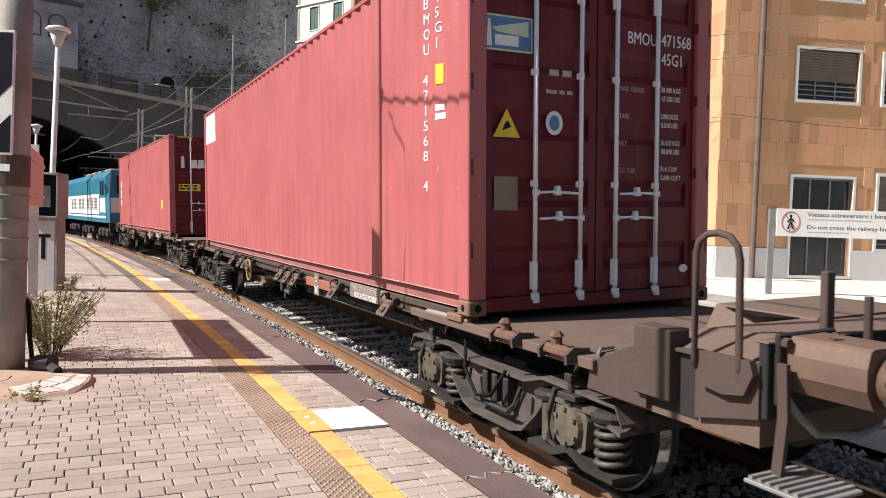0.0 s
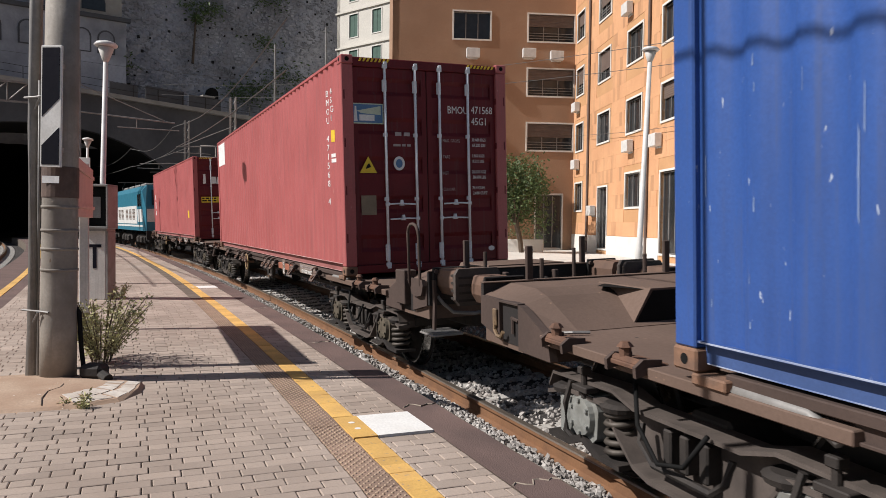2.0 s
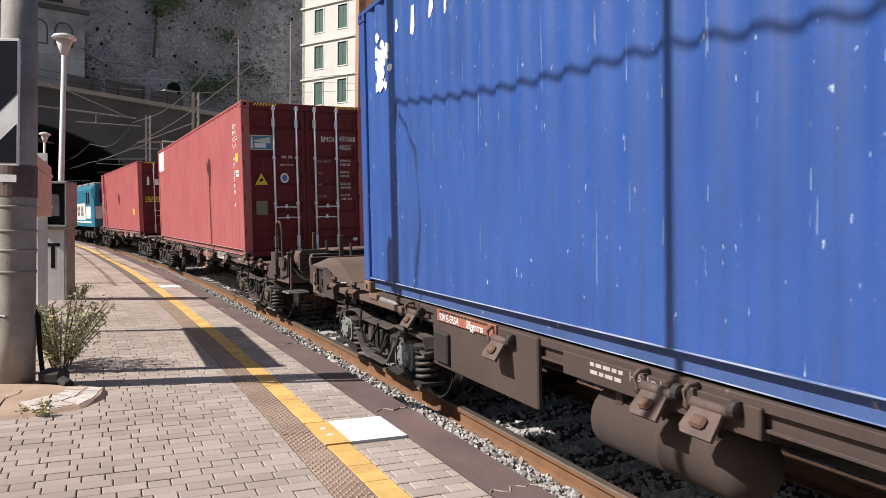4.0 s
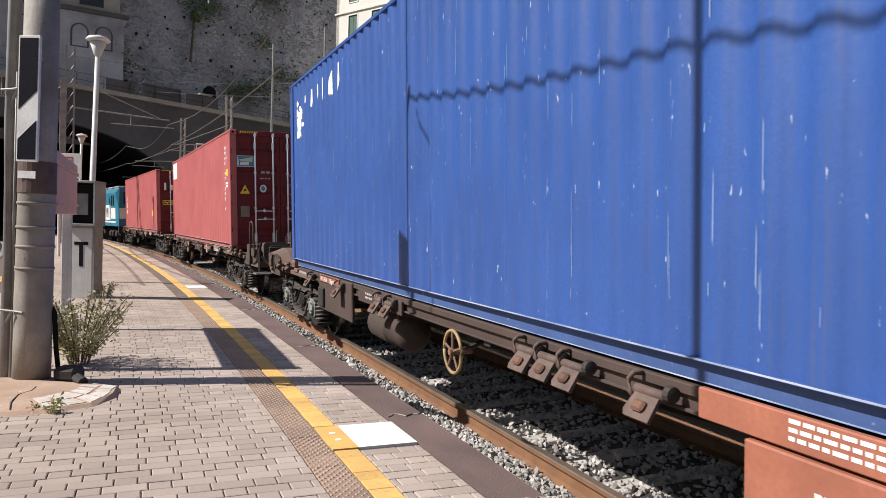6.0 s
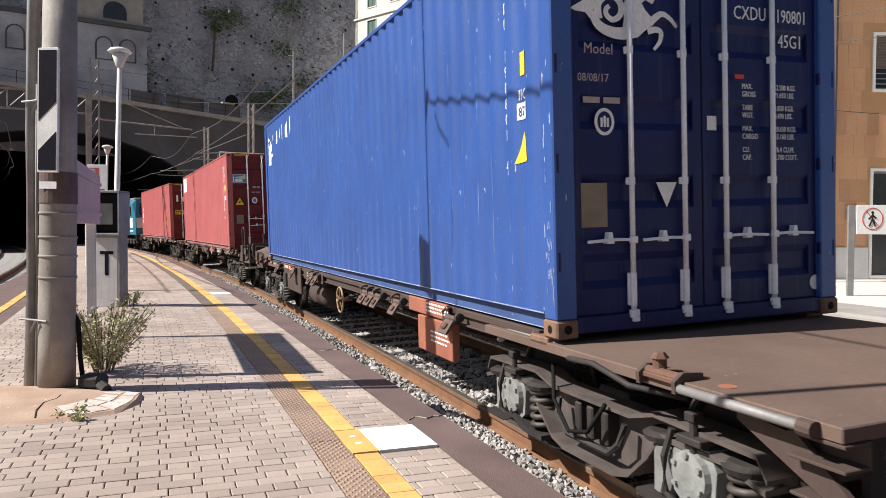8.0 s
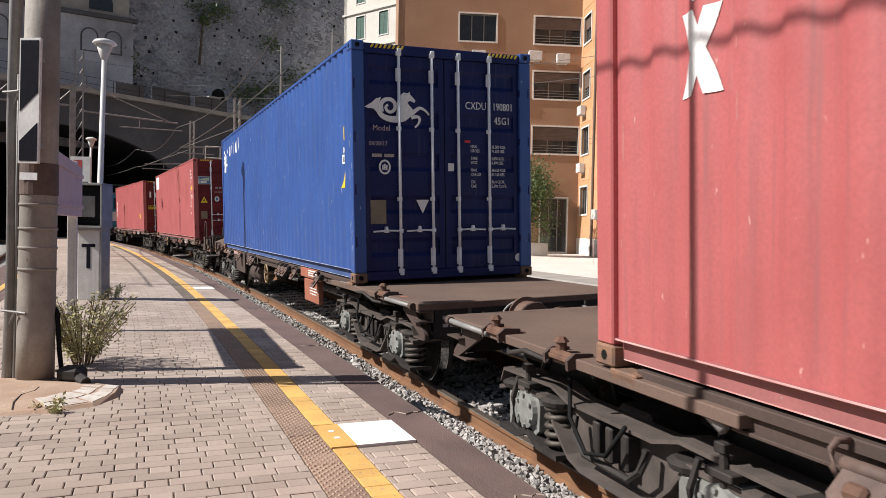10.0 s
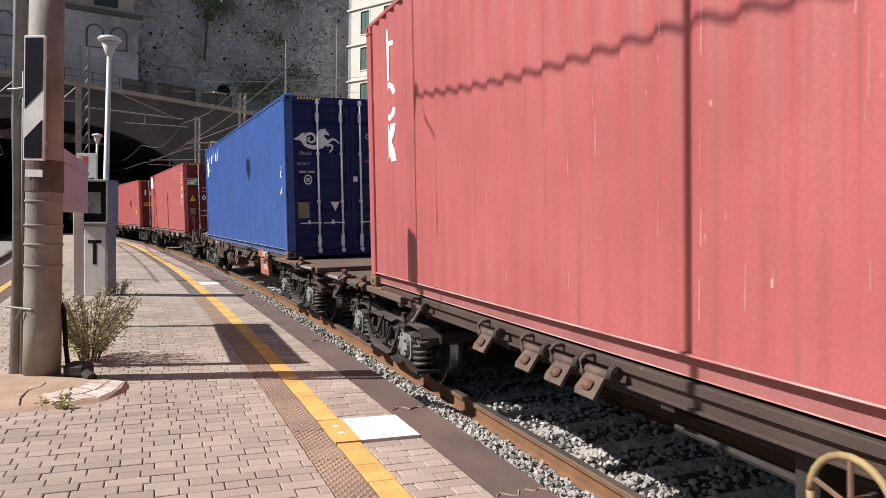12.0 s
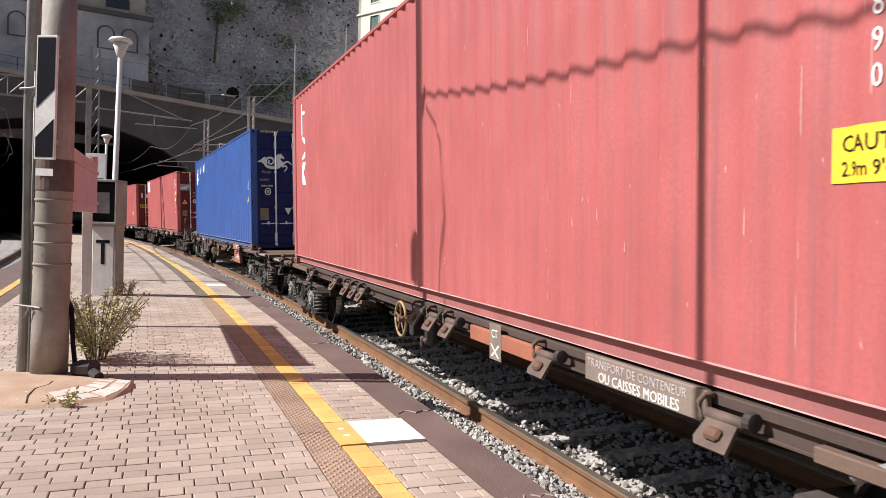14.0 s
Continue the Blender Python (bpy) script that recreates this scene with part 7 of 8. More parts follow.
def build_block():
    rnd = random.Random(6)
    b = thing("apartment_building", "ochre-tiled apartment block with white plinth and window surrounds", "building")
    top = 19.5
    n1, n2 = -A2, -A1     # outward of the lit facade, of the shaded facade
    h1 = []
    kinds1 = []
    for k, c in enumerate((7.55, 11.9, 16.5, 21.1)):
        w = 1.0 if k < 3 else 0.75
        for j in range(5):
            zb = 5.9 + 3.28 * (j - 1)
            if j == 0:
                hole = (c - 0.95, c + 0.95, GZ + 0.35, 3.75) if k == 0 else (c - 0.8, c + 0.8, GZ + 0.3, 3.5) if k == 2 else (c - w, c + w, 2.35, 3.95)
                kinds1.append("door" if k in (0, 2) else "plain")
            else:
                hole = (c - w, c + w, zb, zb + 1.55)
                kinds1.append("rail" if rnd.random() < 0.4 else "plain" if rnd.random() < 0.6 else "shut")
            h1.append(hole)
    part("lit_wall", wall_with_holes("", "", CORNER, A1, 22.4, GZ, top, h1, 0.4, None, n1), OCHRE_WALL, b)
    for h, kd in zip(h1, kinds1):
        window_at(b, CORNER, A1, n1, *h, kd, rnd)
    cladding(b, CORNER, A1, n1, 22.4, 0.95, top, h1, 0.34, 0.68, 1)
    h2, kinds2 = [], []
    for c in (3.66, 6.75, 10.2, 13.6):
        for j in range(5):
            zb = 5.75 + 3.28 * (j - 1)
            h2.append((c - 1.08, c + 1.08, GZ + 0.12, 3.25) if j == 0 and c < 5 else (c - 1.08, c + 1.08, 1.0 if j == 0 else zb, 3.4 if j == 0 else zb + 1.62))
            kinds2.append("door" if j == 0 and c < 5 else "rail")
    part("shaded_wall", wall_with_holes("", "", CORNER, A2, 16.0, GZ, top, h2, 0.4, None, n2), OCHRE_WALL, b)
    for h, kd in zip(h2, kinds2):
        window_at(b, CORNER, A2, n2, *h, kd, rnd)
    cladding(b, CORNER, A2, n2, 16.0, 0.95, top, h2, 0.34, 0.68, 2)
    # plinth
    for ax, n, ln, holes in ((A1, n1, 22.4, h1), (A2, n2, 16.0, h2)):
        m = Matrix(((ax.x, -n.x, 0, CORNER.x), (ax.y, -n.y, 0, CORNER.y), (0, 0, 1, 0), (0, 0, 0, 1)))
        cuts = sorted((h[0] - 0.1, h[1] + 0.1) for h in holes if h[2] < 0.9)
        u = 0.0
        for a, z in cuts + [(ln, ln)]:
            if a > u:
                bm = B()
                box(bm, u, a, -0.05, 0.02, GZ, 0.93, 0.01)
                bmesh.ops.transform(bm, matrix=m, verts=bm.verts[:])
                part("plinth", bm, WHITEWALL, b, "white plinth")
            u = z
    # wing closing the court
    W0 = CORNER + A1 * 22.4
    h3, k3 = [], []
    for c in (1.5, 6.35):
        for j in range(5):
            zb = 5.9 + 3.28 * (j - 1)
            if c > 3 and j < 1:
                continue
            if j == 0:
                h3.append((0.7, 2.3, GZ + 0.1, 3.3))
                k3.append("door")
            else:
                h3.append((c - (1.4 if c < 3 else 1.1), c + (1.4 if c < 3 else 1.1), zb + 0.1, zb + 1.7))
                k3.append("rail" if c < 3 else "plain")
    part("wing_wall", wall_with_holes("", "", W0, -A2, 11.1, GZ, top, h3, 0.4, None, n2), BROWNWALL, b, "brown-ochre rendered wing")
    for h, kd in zip(h3, k3):
        window_at(b, W0, -A2, n2, *h, kd, rnd)
    part("wing_side", wall_with_holes("", "", W0 - A2 * 11.1, A1, 10, GZ, top, [], 0.4, None, n1), BROWNWALL, b)
    bm = B()
    m = Matrix(((A2.x, A1.x, 0, CORNER.x), (A2.y, A1.y, 0, CORNER.y), (0, 0, 1, 0), (0, 0, 0, 1)))
    box(bm, -0.3, 16.0, -0.3, 32, top, top + 0.5)
    box(bm, -11.6, 0.0, 22.1, 32.4, top, top + 0.5)
    bmesh.ops.transform(bm, matrix=m, verts=bm.verts[:])
    part("roof", bm, OCHRE_WALL, b)
    bm = B()
    box(bm, -11.2, -5.2, 20.9, 22.4, 7.35, 7.6, 0.02)
    bmesh.ops.transform(bm, matrix=m, verts=bm.verts[:])
    part("canopy", bm, CONCRETE, b, "concrete ledge over the court")
    bm = B()
    for ax, u in ((A2, 1.25), (A1, 9.95), (A1, 19.1)):
        n = n2 if ax is A2 else n1
        p = CORNER + ax * u + n * 0.09
        rod(bm, (p.x, p.y, GZ), (p.x, p.y, top), 0.09 if ax is A2 else 0.07, 10)
        bmesh.ops.recalc_face_normals(bm, faces=bm.faces[:])
        part("drain_pipe", bm, SHUTTER, b, "brown drain pipe")
        bm = B()
    bm.free()
    for u, z in ((8.75, 4.85), (12.2, 4.95), (21.4, 8.2), (21.3, 4.8), (17.9, 2.0), (12.6, 11.5)):
        air_con(b, CORNER, A1, n1, u, z)
    for u, z in ((2.9, 11.5), (1.2, 11.4), (6.3, 11.4)):
        air_con(b, W0, -A2, n2, u, z)
    bm = B()
    p = CORNER + A1 * 4.2 + n1 * 0.12
    box(bm, -0.3, 0.3, -0.09, 0.09, 4.75, 4.98, 0.03, Matrix.Translation((p.x, p.y, 0)) @ Matrix.Rotation(radians(98), 4, "Z"))
    part("wall_lamp", bm, PALEBOX, b)
    bm = B()
    box(bm, 1.75, 2.1, -0.12, 0.0, 1.75, 2.2, 0.01, Matrix(((A2.x, A1.x, 0, CORNER.x), (A2.y, A1.y, 0, CORNER.y), (0, 0, 1, 0), (0, 0, 0, 1))))
    part("meter_box", bm, PALEBOX, b)


build_block()


def build_white_house():
    b = thing("apartment_building", "cream-white apartment house with green shutters", "building")
    o = Vector((-14.6, 74.0))
    ax, n = Vector((0.80, -0.60)), Vector((-0.60, -0.80))
    rnd = random.Random(1)
    hs = [(c - 0.6, c + 0.6, 2.2 + 3.5 * j, 4.4 + 3.5 * j) for c in (2.4, 5.6, 8.8) for j in range(8)]
    part("front_wall", wall_with_holes("", "", o, ax, 14.0, -0.6, 30, hs, 0.4, None, n), CREAM, b)
    for h in hs:
        window_at(b, o, ax, n, *h, "green", rnd)
    s2 = Vector((-n.x, -n.y))
    part("side_wall", wall_with_holes("", "", o, s2, 12.0, -0.6, 30, [], 0.4, None, -ax), CREAM, b)
    for z in [1.2 + 3.5 * k for k in range(8)]:
        bm = B()
        m = Matrix(((ax.x, s2.x, 0, o.x), (ax.y, s2.y, 0, o.y), (0, 0, 1, 0), (0, 0, 0, 1)))
        box(bm, -0.12, 14, -0.14, 0.0, z, z + 0.16)
        bmesh.ops.transform(bm, matrix=m, verts=bm.verts[:])
        part("cornice", bm, CREAM, b)
    bm = B()
    box(bm, -0.5, 14.5, -0.5, 12.5, 30, 30.6, 0, Matrix(((ax.x, s2.x, 0, o.x), (ax.y, s2.y, 0, o.y), (0, 0, 1, 0), (0, 0, 0, 1))))
    part("roof", bm, CONCRETE, b)


build_white_house()


def build_far_side():
    # far pavement, its kerb and the low wall in the court
    bm = B()
    V = [spot(s, -9.3, GZ) for s in range(-30, 61, 3)]
    lo = [bm.verts.new((v.x, v.y, GZ)) for v in V]
    hi = [bm.verts.new((v.x + 60, v.y + 8, GZ)) for v in V]
    dn = [bm.verts.new((v.x, v.y, -0.62)) for v in V]
    for i in range(len(V) - 1):
        bm.faces.new((lo[i], lo[i + 1], hi[i + 1], hi[i]))
        bm.faces.new((dn[i], dn[i + 1], lo[i + 1], lo[i]))
    tagged(finish("pavement", bm, PAVING), "bright sunlit paving across the line", "pavement", kind="structure")
    bed = ribbon(-30, 60, 1.0, ((-2.6, -0.50), (-3.4, -0.40), (-7.85, -0.40)), "side_bed", GRAVEL)
    tagged(bed, "pale gravel bed between the track and the far kerb", "gravel", kind="structure")
    k = ribbon(-30, 60, 1.0, ((-7.78, -0.62), (-7.78, GZ - 0.04), (-7.80, GZ + 0.015), (-8.55, GZ + 0.015), (-8.56, GZ - 0.03), (-8.60, GZ - 0.03), (-8.61, GZ + 0.012), (-9.32, GZ + 0.012)), "kerb", CONCRETE)
    tagged(k, "pale concrete kerb of the far platform", "kerb", kind="structure")
    # sign across the line
    s = thing("warning_sign", "white bilingual do-not-cross sign on grey posts", "sign", at=Matrix.Translation((8.03, 17.65, GZ)) @ Matrix.Rotation(radians(-4), 4, "Z"))
    for x in (0.0, 4.0):
        bm = B()
        box(bm, x - 0.07, x + 0.07, -0.04, 0.04, 0.0, 2.05, 0.006)
        part("post", bm, GREYPIPE, s, "grey steel post")
    bm = B()
    box(bm, 0.09, 3.9, -0.075, -0.045, 1.40, 2.06, 0.006)
    pn = part("panel", bm, WHITEWALL, s, "white enamel panel")
    m = Matrix.Translation((0, -0.0765, 0)) @ REAR
    words("line_one", "Vietato attraversare i binari", 0.145, m @ Matrix.Translation((0.80, 1.89, 0)), BLACK, pn, 1.2)
    words("line_two", "Do not cross the railway lines", 0.145, m @ Matrix.Translation((0.80, 1.59, 0)), BLACK, pn, 1.12)
    bars("small_print", m @ Matrix.Translation((0.82, 1.80, 0)), 1, 1.5, 0.03, 0, CHALK, pn, 0, 4)
    bars("small_print", m @ Matrix.Translation((0.82, 1.50, 0)), 1, 1.0, 0.03, 0, CHALK, pn, 0, 5)
    bm = B()
    c = [(0.42 + 0.21 * math.cos(k * 0.19635), -0.078, 1.75 + 0.24 * math.sin(k * 0.19635)) for k in range(33)]
    tube(bm, c, 0.010, 5)
    tube(bm, [(0.28, -0.079, 1.93), (0.56, -0.079, 1.57)], 0.009, 5)
    part("red_ring", bm, MESHRED, pn, "red ring with a bar")
    bm = B()
    rod(bm, (0.42, -0.079, 1.89), (0.42, -0.077, 1.89), 0.032, 10)
    for a, z in (((0.42, 1.86), (0.42, 1.73)), ((0.42, 1.83), (0.34, 1.74)), ((0.42, 1.83), (0.5, 1.76)), ((0.42, 1.74), (0.35, 1.58)), ((0.42, 1.74), (0.48, 1.58))):
        rod(bm, (a[0], -0.078, a[1]), (z[0], -0.078, z[1]), 0.017, 6)
    part("walker_symbol", bm, BLACK, pn)
    build_lamp((4.50, 21.2, GZ), 6.55, "street_lamp", "white lamp post with a flat head before the ochre block", 2.0, 0.085)
    pole = thing("slim_pole", "slim rusty brown pole with a small cap by the ochre facade", "pole", at=Matrix.Translation((7.88, 28.9, GZ)))
    bm = B()
    lathe(bm, [(0.0, 0.05), (3.55, 0.045), (3.56, 0.09), (3.68, 0.09), (3.70, 0.02)], 10, "z")
    part("shaft", bm, SHUTTER, pole, "", True)
    # court wall and railing, steps
    w = thing("low_wall", "low pale wall with an iron railing in the court", "wall")
    bm = B()
    box(bm, -7.5, 3.5, 41.0, 41.3, GZ, 0.65, 0.02)
    part("wall_body", bm, WHITEWALL, w)
    bm = B()
    for k in range(34):
        rod(bm, (-7.3 + k * 0.2, 40.2, GZ), (-7.3 + k * 0.2, 40.2, 1.15), 0.015, 5)
    box(bm, -7.4, -0.6, 40.17, 40.23, 1.12, 1.17)
    part("railing", bm, GREYPIPE, w)
    # tree in the court
    rnd = random.Random(21)
    t = thing("tree", "broad green tree in the court", "tree", at=Matrix.Translation((1.9, 40.0, GZ)) @ Matrix.Scale(0.86, 4))
    bm = B()
    tube(bm, [(0.4, 0, 0), (0.3, 0, 0.8), (0.1, 0, 1.6), (0.0, 0, 2.4)], 0.16, 8)
    limbs = []
    for k in range(11):
        a = k * 0.571 * 2
        e = Vector((1.5 * math.cos(a) * rnd.uniform(0.5, 1.1), 1.3 * math.sin(a), rnd.uniform(2.6, 5.2)))
        tube(bm, [(0.05, 0, 1.6), Vector((0, 0, 2.0)).lerp(e, 0.5) + Vector((0, 0, 0.2)), e], 0.05, 5)
        limbs.append(e)
    part("trunk", bm, BARK, t)
    V, F = [], []
    for e in limbs + [Vector((rnd.uniform(-1.5, 1.5), rnd.uniform(-1.2, 1.2), rnd.uniform(2.0, 5.5))) for _ in range(26)]:
        leaf_cloud(V, F, e, 230, 0.95, 0.12, rnd, 0.8)
    mesh_of("crown", V, F, LEAF, t)
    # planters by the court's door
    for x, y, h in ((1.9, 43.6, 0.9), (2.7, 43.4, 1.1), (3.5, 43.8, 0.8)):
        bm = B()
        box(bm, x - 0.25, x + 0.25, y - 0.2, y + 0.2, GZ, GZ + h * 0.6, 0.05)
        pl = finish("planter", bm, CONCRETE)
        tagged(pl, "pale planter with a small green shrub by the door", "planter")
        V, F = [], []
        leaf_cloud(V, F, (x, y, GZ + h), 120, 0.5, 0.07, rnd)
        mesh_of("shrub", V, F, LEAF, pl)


build_far_side()


# ---- tunnel portal, cliff and overhead line ----
PORT_S = 69.0
PO, PH = along(PORT_S), turn_at(PORT_S)
PX, PN = Vector((math.cos(PH), math.sin(PH))), Vector((math.sin(PH), -math.cos(PH)))   # to the right; towards the camera


def face_pose(o, ax, n):
    return Matrix(((ax.x, -n.x, 0, o.x), (ax.y, -n.y, 0, o.y), (0, 0, 1, 0), (0, 0, 0, 1)))


def tilt(bm, m):
    """The road on top falls to the right."""
    for v in bm.verts:
        if v.co.z > 10.5:
            v.co.z -= 0.066 * (v.co.x + 2)
    bmesh.ops.transform(bm, matrix=m, verts=bm.verts[:])


def build_portal():
    m = face_pose(PO, PX, PN)
    b = thing("tunnel_portal", "dark concrete tunnel portal under a railed road", "tunnel")
    # spandrel wall: one wide opening with a flat arch
    bm = B()
    L, R, top = -42.0, 34.0, 11.6
    xs = [L] + [-16 + 22.0 * k / 28 for k in range(29)] + [R]
    def arch(x):
        u = (x + 5.0) / 11.0
        return -0.6 if abs(u) >= 1 else 3.0 + 6.0 * math.sqrt(max(0.0, 1 - u * u))
    for a, z in zip(xs, xs[1:]):
        la, lz = arch(a), arch(z)
        if a < -16 + 1e-6 and a == L:
            la = lz = -0.6
        if z == R:
            la = lz = -0.6
        for y in (0.0, 0.8):
            bm.faces.new([bm.verts.new(v) for v in ((a, y, la), (z, y, lz), (z, y, top), (a, y, top))])
        bm.faces.new([bm.verts.new(v) for v in ((a, 0, la), (z, 0, lz), (z, 0.8, lz), (a, 0.8, la))])
    tilt(bm, m)
    part("spandrel", bm, RENDER_GREY, b)
    bm = B()   # lining and end sheet, near black for the shade inside
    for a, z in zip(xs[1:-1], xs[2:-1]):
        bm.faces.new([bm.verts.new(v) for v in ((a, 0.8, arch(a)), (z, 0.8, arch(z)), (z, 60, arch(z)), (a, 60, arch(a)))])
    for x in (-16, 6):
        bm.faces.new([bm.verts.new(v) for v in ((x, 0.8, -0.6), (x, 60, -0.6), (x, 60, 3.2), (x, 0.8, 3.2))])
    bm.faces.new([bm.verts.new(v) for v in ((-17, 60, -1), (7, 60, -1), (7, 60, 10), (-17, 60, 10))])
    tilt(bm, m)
    part("lining", bm, HOLLOW_SHADE, b)
    bm = B()
    box(bm, L, R, -0.5, 9.0, top, top + 0.35)
    tilt(bm, m)
    part("coping", bm, CONCRETE, b, "pale concrete coping")
    bm = B()
    for k in range(int((R - L) / 2)):
        box(bm, L + 2 * k, L + 2 * k + 0.05, -0.4, -0.35, top + 0.35, top + 1.3)
    for z in (0.8, 1.35):
        box(bm, L, R, -0.39, -0.36, top + z - 0.05, top + z - 0.02)
    tilt(bm, m)
    part("railing", bm, GRIME, b)
    for x0, x1, h in ((3.0, 6.2, 1.1), (6.6, 9.4, 1.0), (0.2, 2.4, 0.9)):
        bm = B()
        box(bm, x0, x1, -0.3, -0.25, top + 0.4, top + 0.4 + h)
        tilt(bm, m)
        part("parapet_panel", bm, RENDER_GREY, b, "grey parapet panel")
    bm = B()
    box(bm, 8.3, 9.2, 1.0, 2.2, top + 0.3, top + 1.7)
    box(bm, 8.2, 9.3, 0.9, 2.3, top + 1.7, top + 1.82)
    tilt(bm, m)
    part("kiosk", bm, CONCRETE, b)


def build_cliff():
    o = PO - PN * 9.0
    m = face_pose(o, PX, PN)
    bm = B()
    nx, nz = 120, 40
    L, R = -60.0, 31.0
    grid = []
    for i in range(nx + 1):
        col = []
        for j in range(nz + 1):
            x, z = L + (R - L) * i / nx, 8 + 23 * j / nz
            d = noise.fractal((x * 0.12, z * 0.12, 0), 1.0, 2.0, 4) * 0.9 + noise.noise((x * 0.9, z * 0.9, 4)) * 0.28
            col.append(bm.verts.new((x, d + 0.10 * (z - 8), z)))
        grid.append(col)
    for i in range(nx):
        for j in range(nz):
            bm.faces.new((grid[i][j], grid[i + 1][j], grid[i + 1][j + 1], grid[i][j + 1]))
    bmesh.ops.transform(bm, matrix=m, verts=bm.verts[:])
    tagged(finish("cliff_wall", bm, ROCK), "tall dark rough stone retaining wall above the tunnel", "stone wall", kind="structure")
    # squared stones standing proud
    rnd = random.Random(31)
    V, F = [], []
    for k in range(17000):
        x, z = rnd.uniform(-40, 30.5), rnd.uniform(12, 30.5)
        w, h = rnd.uniform(0.06, 0.20), rnd.uniform(0.045, 0.11)
        d = noise.fractal((x * 0.12, z * 0.12, 0), 1.0, 2.0, 4) * 0.9 + noise.noise((x * 0.9, z * 0.9, 4)) * 0.28 + 0.10 * (z - 8)
        q = len(V)
        for y in (d + 0.25, d - rnd.uniform(0.03, 0.12)):
            for sx, sz in ((-1, -1), (1, -1), (1, 1), (-1, 1)):
                V.append(m @ Vector((x + sx * w * rnd.uniform(0.8, 1.1), y, z + sz * h * rnd.uniform(0.8, 1.1))))
        F.append((q + 4, q + 5, q + 6, q + 7))
        for e in range(4):
            F.append((q + e, q + (e + 1) % 4, q + 4 + (e + 1) % 4, q + 4 + e))
    st = mesh_of("wall_stones", V, F, WALLSTONE)
    tagged(st, "rough dark stones of the retaining wall", "stone wall", kind="stuff")
    # black blocks paint the shade of scaffold holes left in the masonry
    bm = B()
    for x in range(4, 30, 2):
        for z in range(14, 31, 2):
            if rnd.random() < 0.25:
                continue
            px, pz = x + rnd.uniform(-0.95, 0.95), z + rnd.uniform(-0.9, 0.9)
            d = noise.fractal((px * 0.12, pz * 0.12, 0), 1.0, 2.0, 4) * 0.9 + noise.noise((px * 0.9, pz * 0.9, 4)) * 0.28 + 0.10 * (pz - 8)
            r = rnd.uniform(0.06, 0.125)
            box(bm, px - r, px + r, d - 0.16, d + 0.2, pz - r, pz + r * 1.2, 0.03)
    bmesh.ops.transform(bm, matrix=m, verts=bm.verts[:])
    tagged(finish("scaffold_holes", bm, HOLLOW_SHADE), "small black blocks for the shade in stone wall holes", "stone wall", kind="stuff")
    # old building with arched windows at the wall's end, a paler house above it
    h = thing("old_stone_building", "old grey stone building with arched windows above the tunnel", "building")
    bm = B()
    box(bm, -40, 3.2, -1.2, 2.0, 11.9, 20.0)
    bmesh.ops.transform(bm, matrix=m, verts=bm.verts[:])
    part("wall", bm, WALLSTONE, h)
    bm = B()
    box(bm, -40, 3.6, -1.5, -1.1, 19.7, 20.1, 0.05)
    bmesh.ops.transform(bm, matrix=m, verts=bm.verts[:])
    part("string_course", bm, RENDER_GREY, h)
    for x in (-16.0, -13.2, -10.4, -7.5, -4.8, -0.5, 1.5):
        bm = B()
        pts = [(x - 0.75, 16.6), (x + 0.75, 16.6)] + [(x + 0.75 * math.cos(a * 0.3927), 18.0 + 0.75 * math.sin(a * 0.3927)) for a in range(9)]
        prism(bm, pts, -1.26, -1.21, "y")
        bmesh.ops.transform(bm, matrix=m, verts=bm.verts[:])
        w = part("window", bm, RENDER_GREY, h)
        bm = B()
        pts = [(x - 0.6, 16.7), (x + 0.6, 16.7)] + [(x + 0.6 * math.cos(a * 0.3927), 18.0 + 0.6 * math.sin(a * 0.3927)) for a in range(9)]
        prism(bm, pts, -1.30, -1.265, "y")
        bmesh.ops.transform(bm, matrix=m, verts=bm.verts[:])
        part("pane", bm, WALLSTONE, w, "bricked-up stone panel")
    # cream house given concrete grey, its shade put into the colour
    bm = B()
    box(bm, -3.2, 2.9, -0.9, 3.0, 20.1, 26.0)
    bmesh.ops.transform(bm, matrix=m, verts=bm.verts[:])
    part("upper_house", bm, CONCRETE, h, "pale rendered house above, greyed for shade")
    for x in (0.5,):
        bm = B()
        prism(bm, [(x - 1.0, 20.5), (x + 1.0, 20.5)] + [(x + 1.0 * math.cos(a * 0.3927), 21.2 + 0.9 * math.sin(a * 0.3927)) for a in range(9)], -0.97, -0.905, "y")
        bmesh.ops.transform(bm, matrix=m, verts=bm.verts[:])
        part("window", bm, GLASS, h)
    # plants hanging on the wall
    for x, z, n, sp in ((10.4, 23.2, 420, 2.2), (10.3, 21.8, 140, 0.9), (18.0, 25.2, 320, 2.4), (3.0, 16.0, 300, 2.0), (16.9, 15.8, 420, 2.4), (14.6, 14.6, 360, 2.2), (20.5, 16.6, 360, 2.6), (17.5, 20.5, 160, 2.2)):
        d = -0.3 + 0.10 * (z - 8)
        V, F = [], []
        for _ in range(5):
            leaf_cloud(V, F, (rnd.uniform(-1, 1) * sp * 0.5, d + rnd.uniform(-0.4, 0.0), rnd.uniform(-0.5, 0.5) * sp * 0.6), n // 5, sp * 0.7, 0.20, rnd, 0.7)
        V = [m @ Vector((v[0] + x, v[1], v[2] + z)) for v in V]
        tagged(mesh_of("wall_shrub", V, F, LEAF), "dark green shrub rooted in the stone wall", "shrub", "shrubs on the stone wall")
    bm = B()
    rod(bm, (9.85, 0.6, 17.2), (10.3, 0.9, 22.4), 0.14, 7, 0.08)
    bmesh.ops.transform(bm, matrix=m, verts=bm.verts[:])
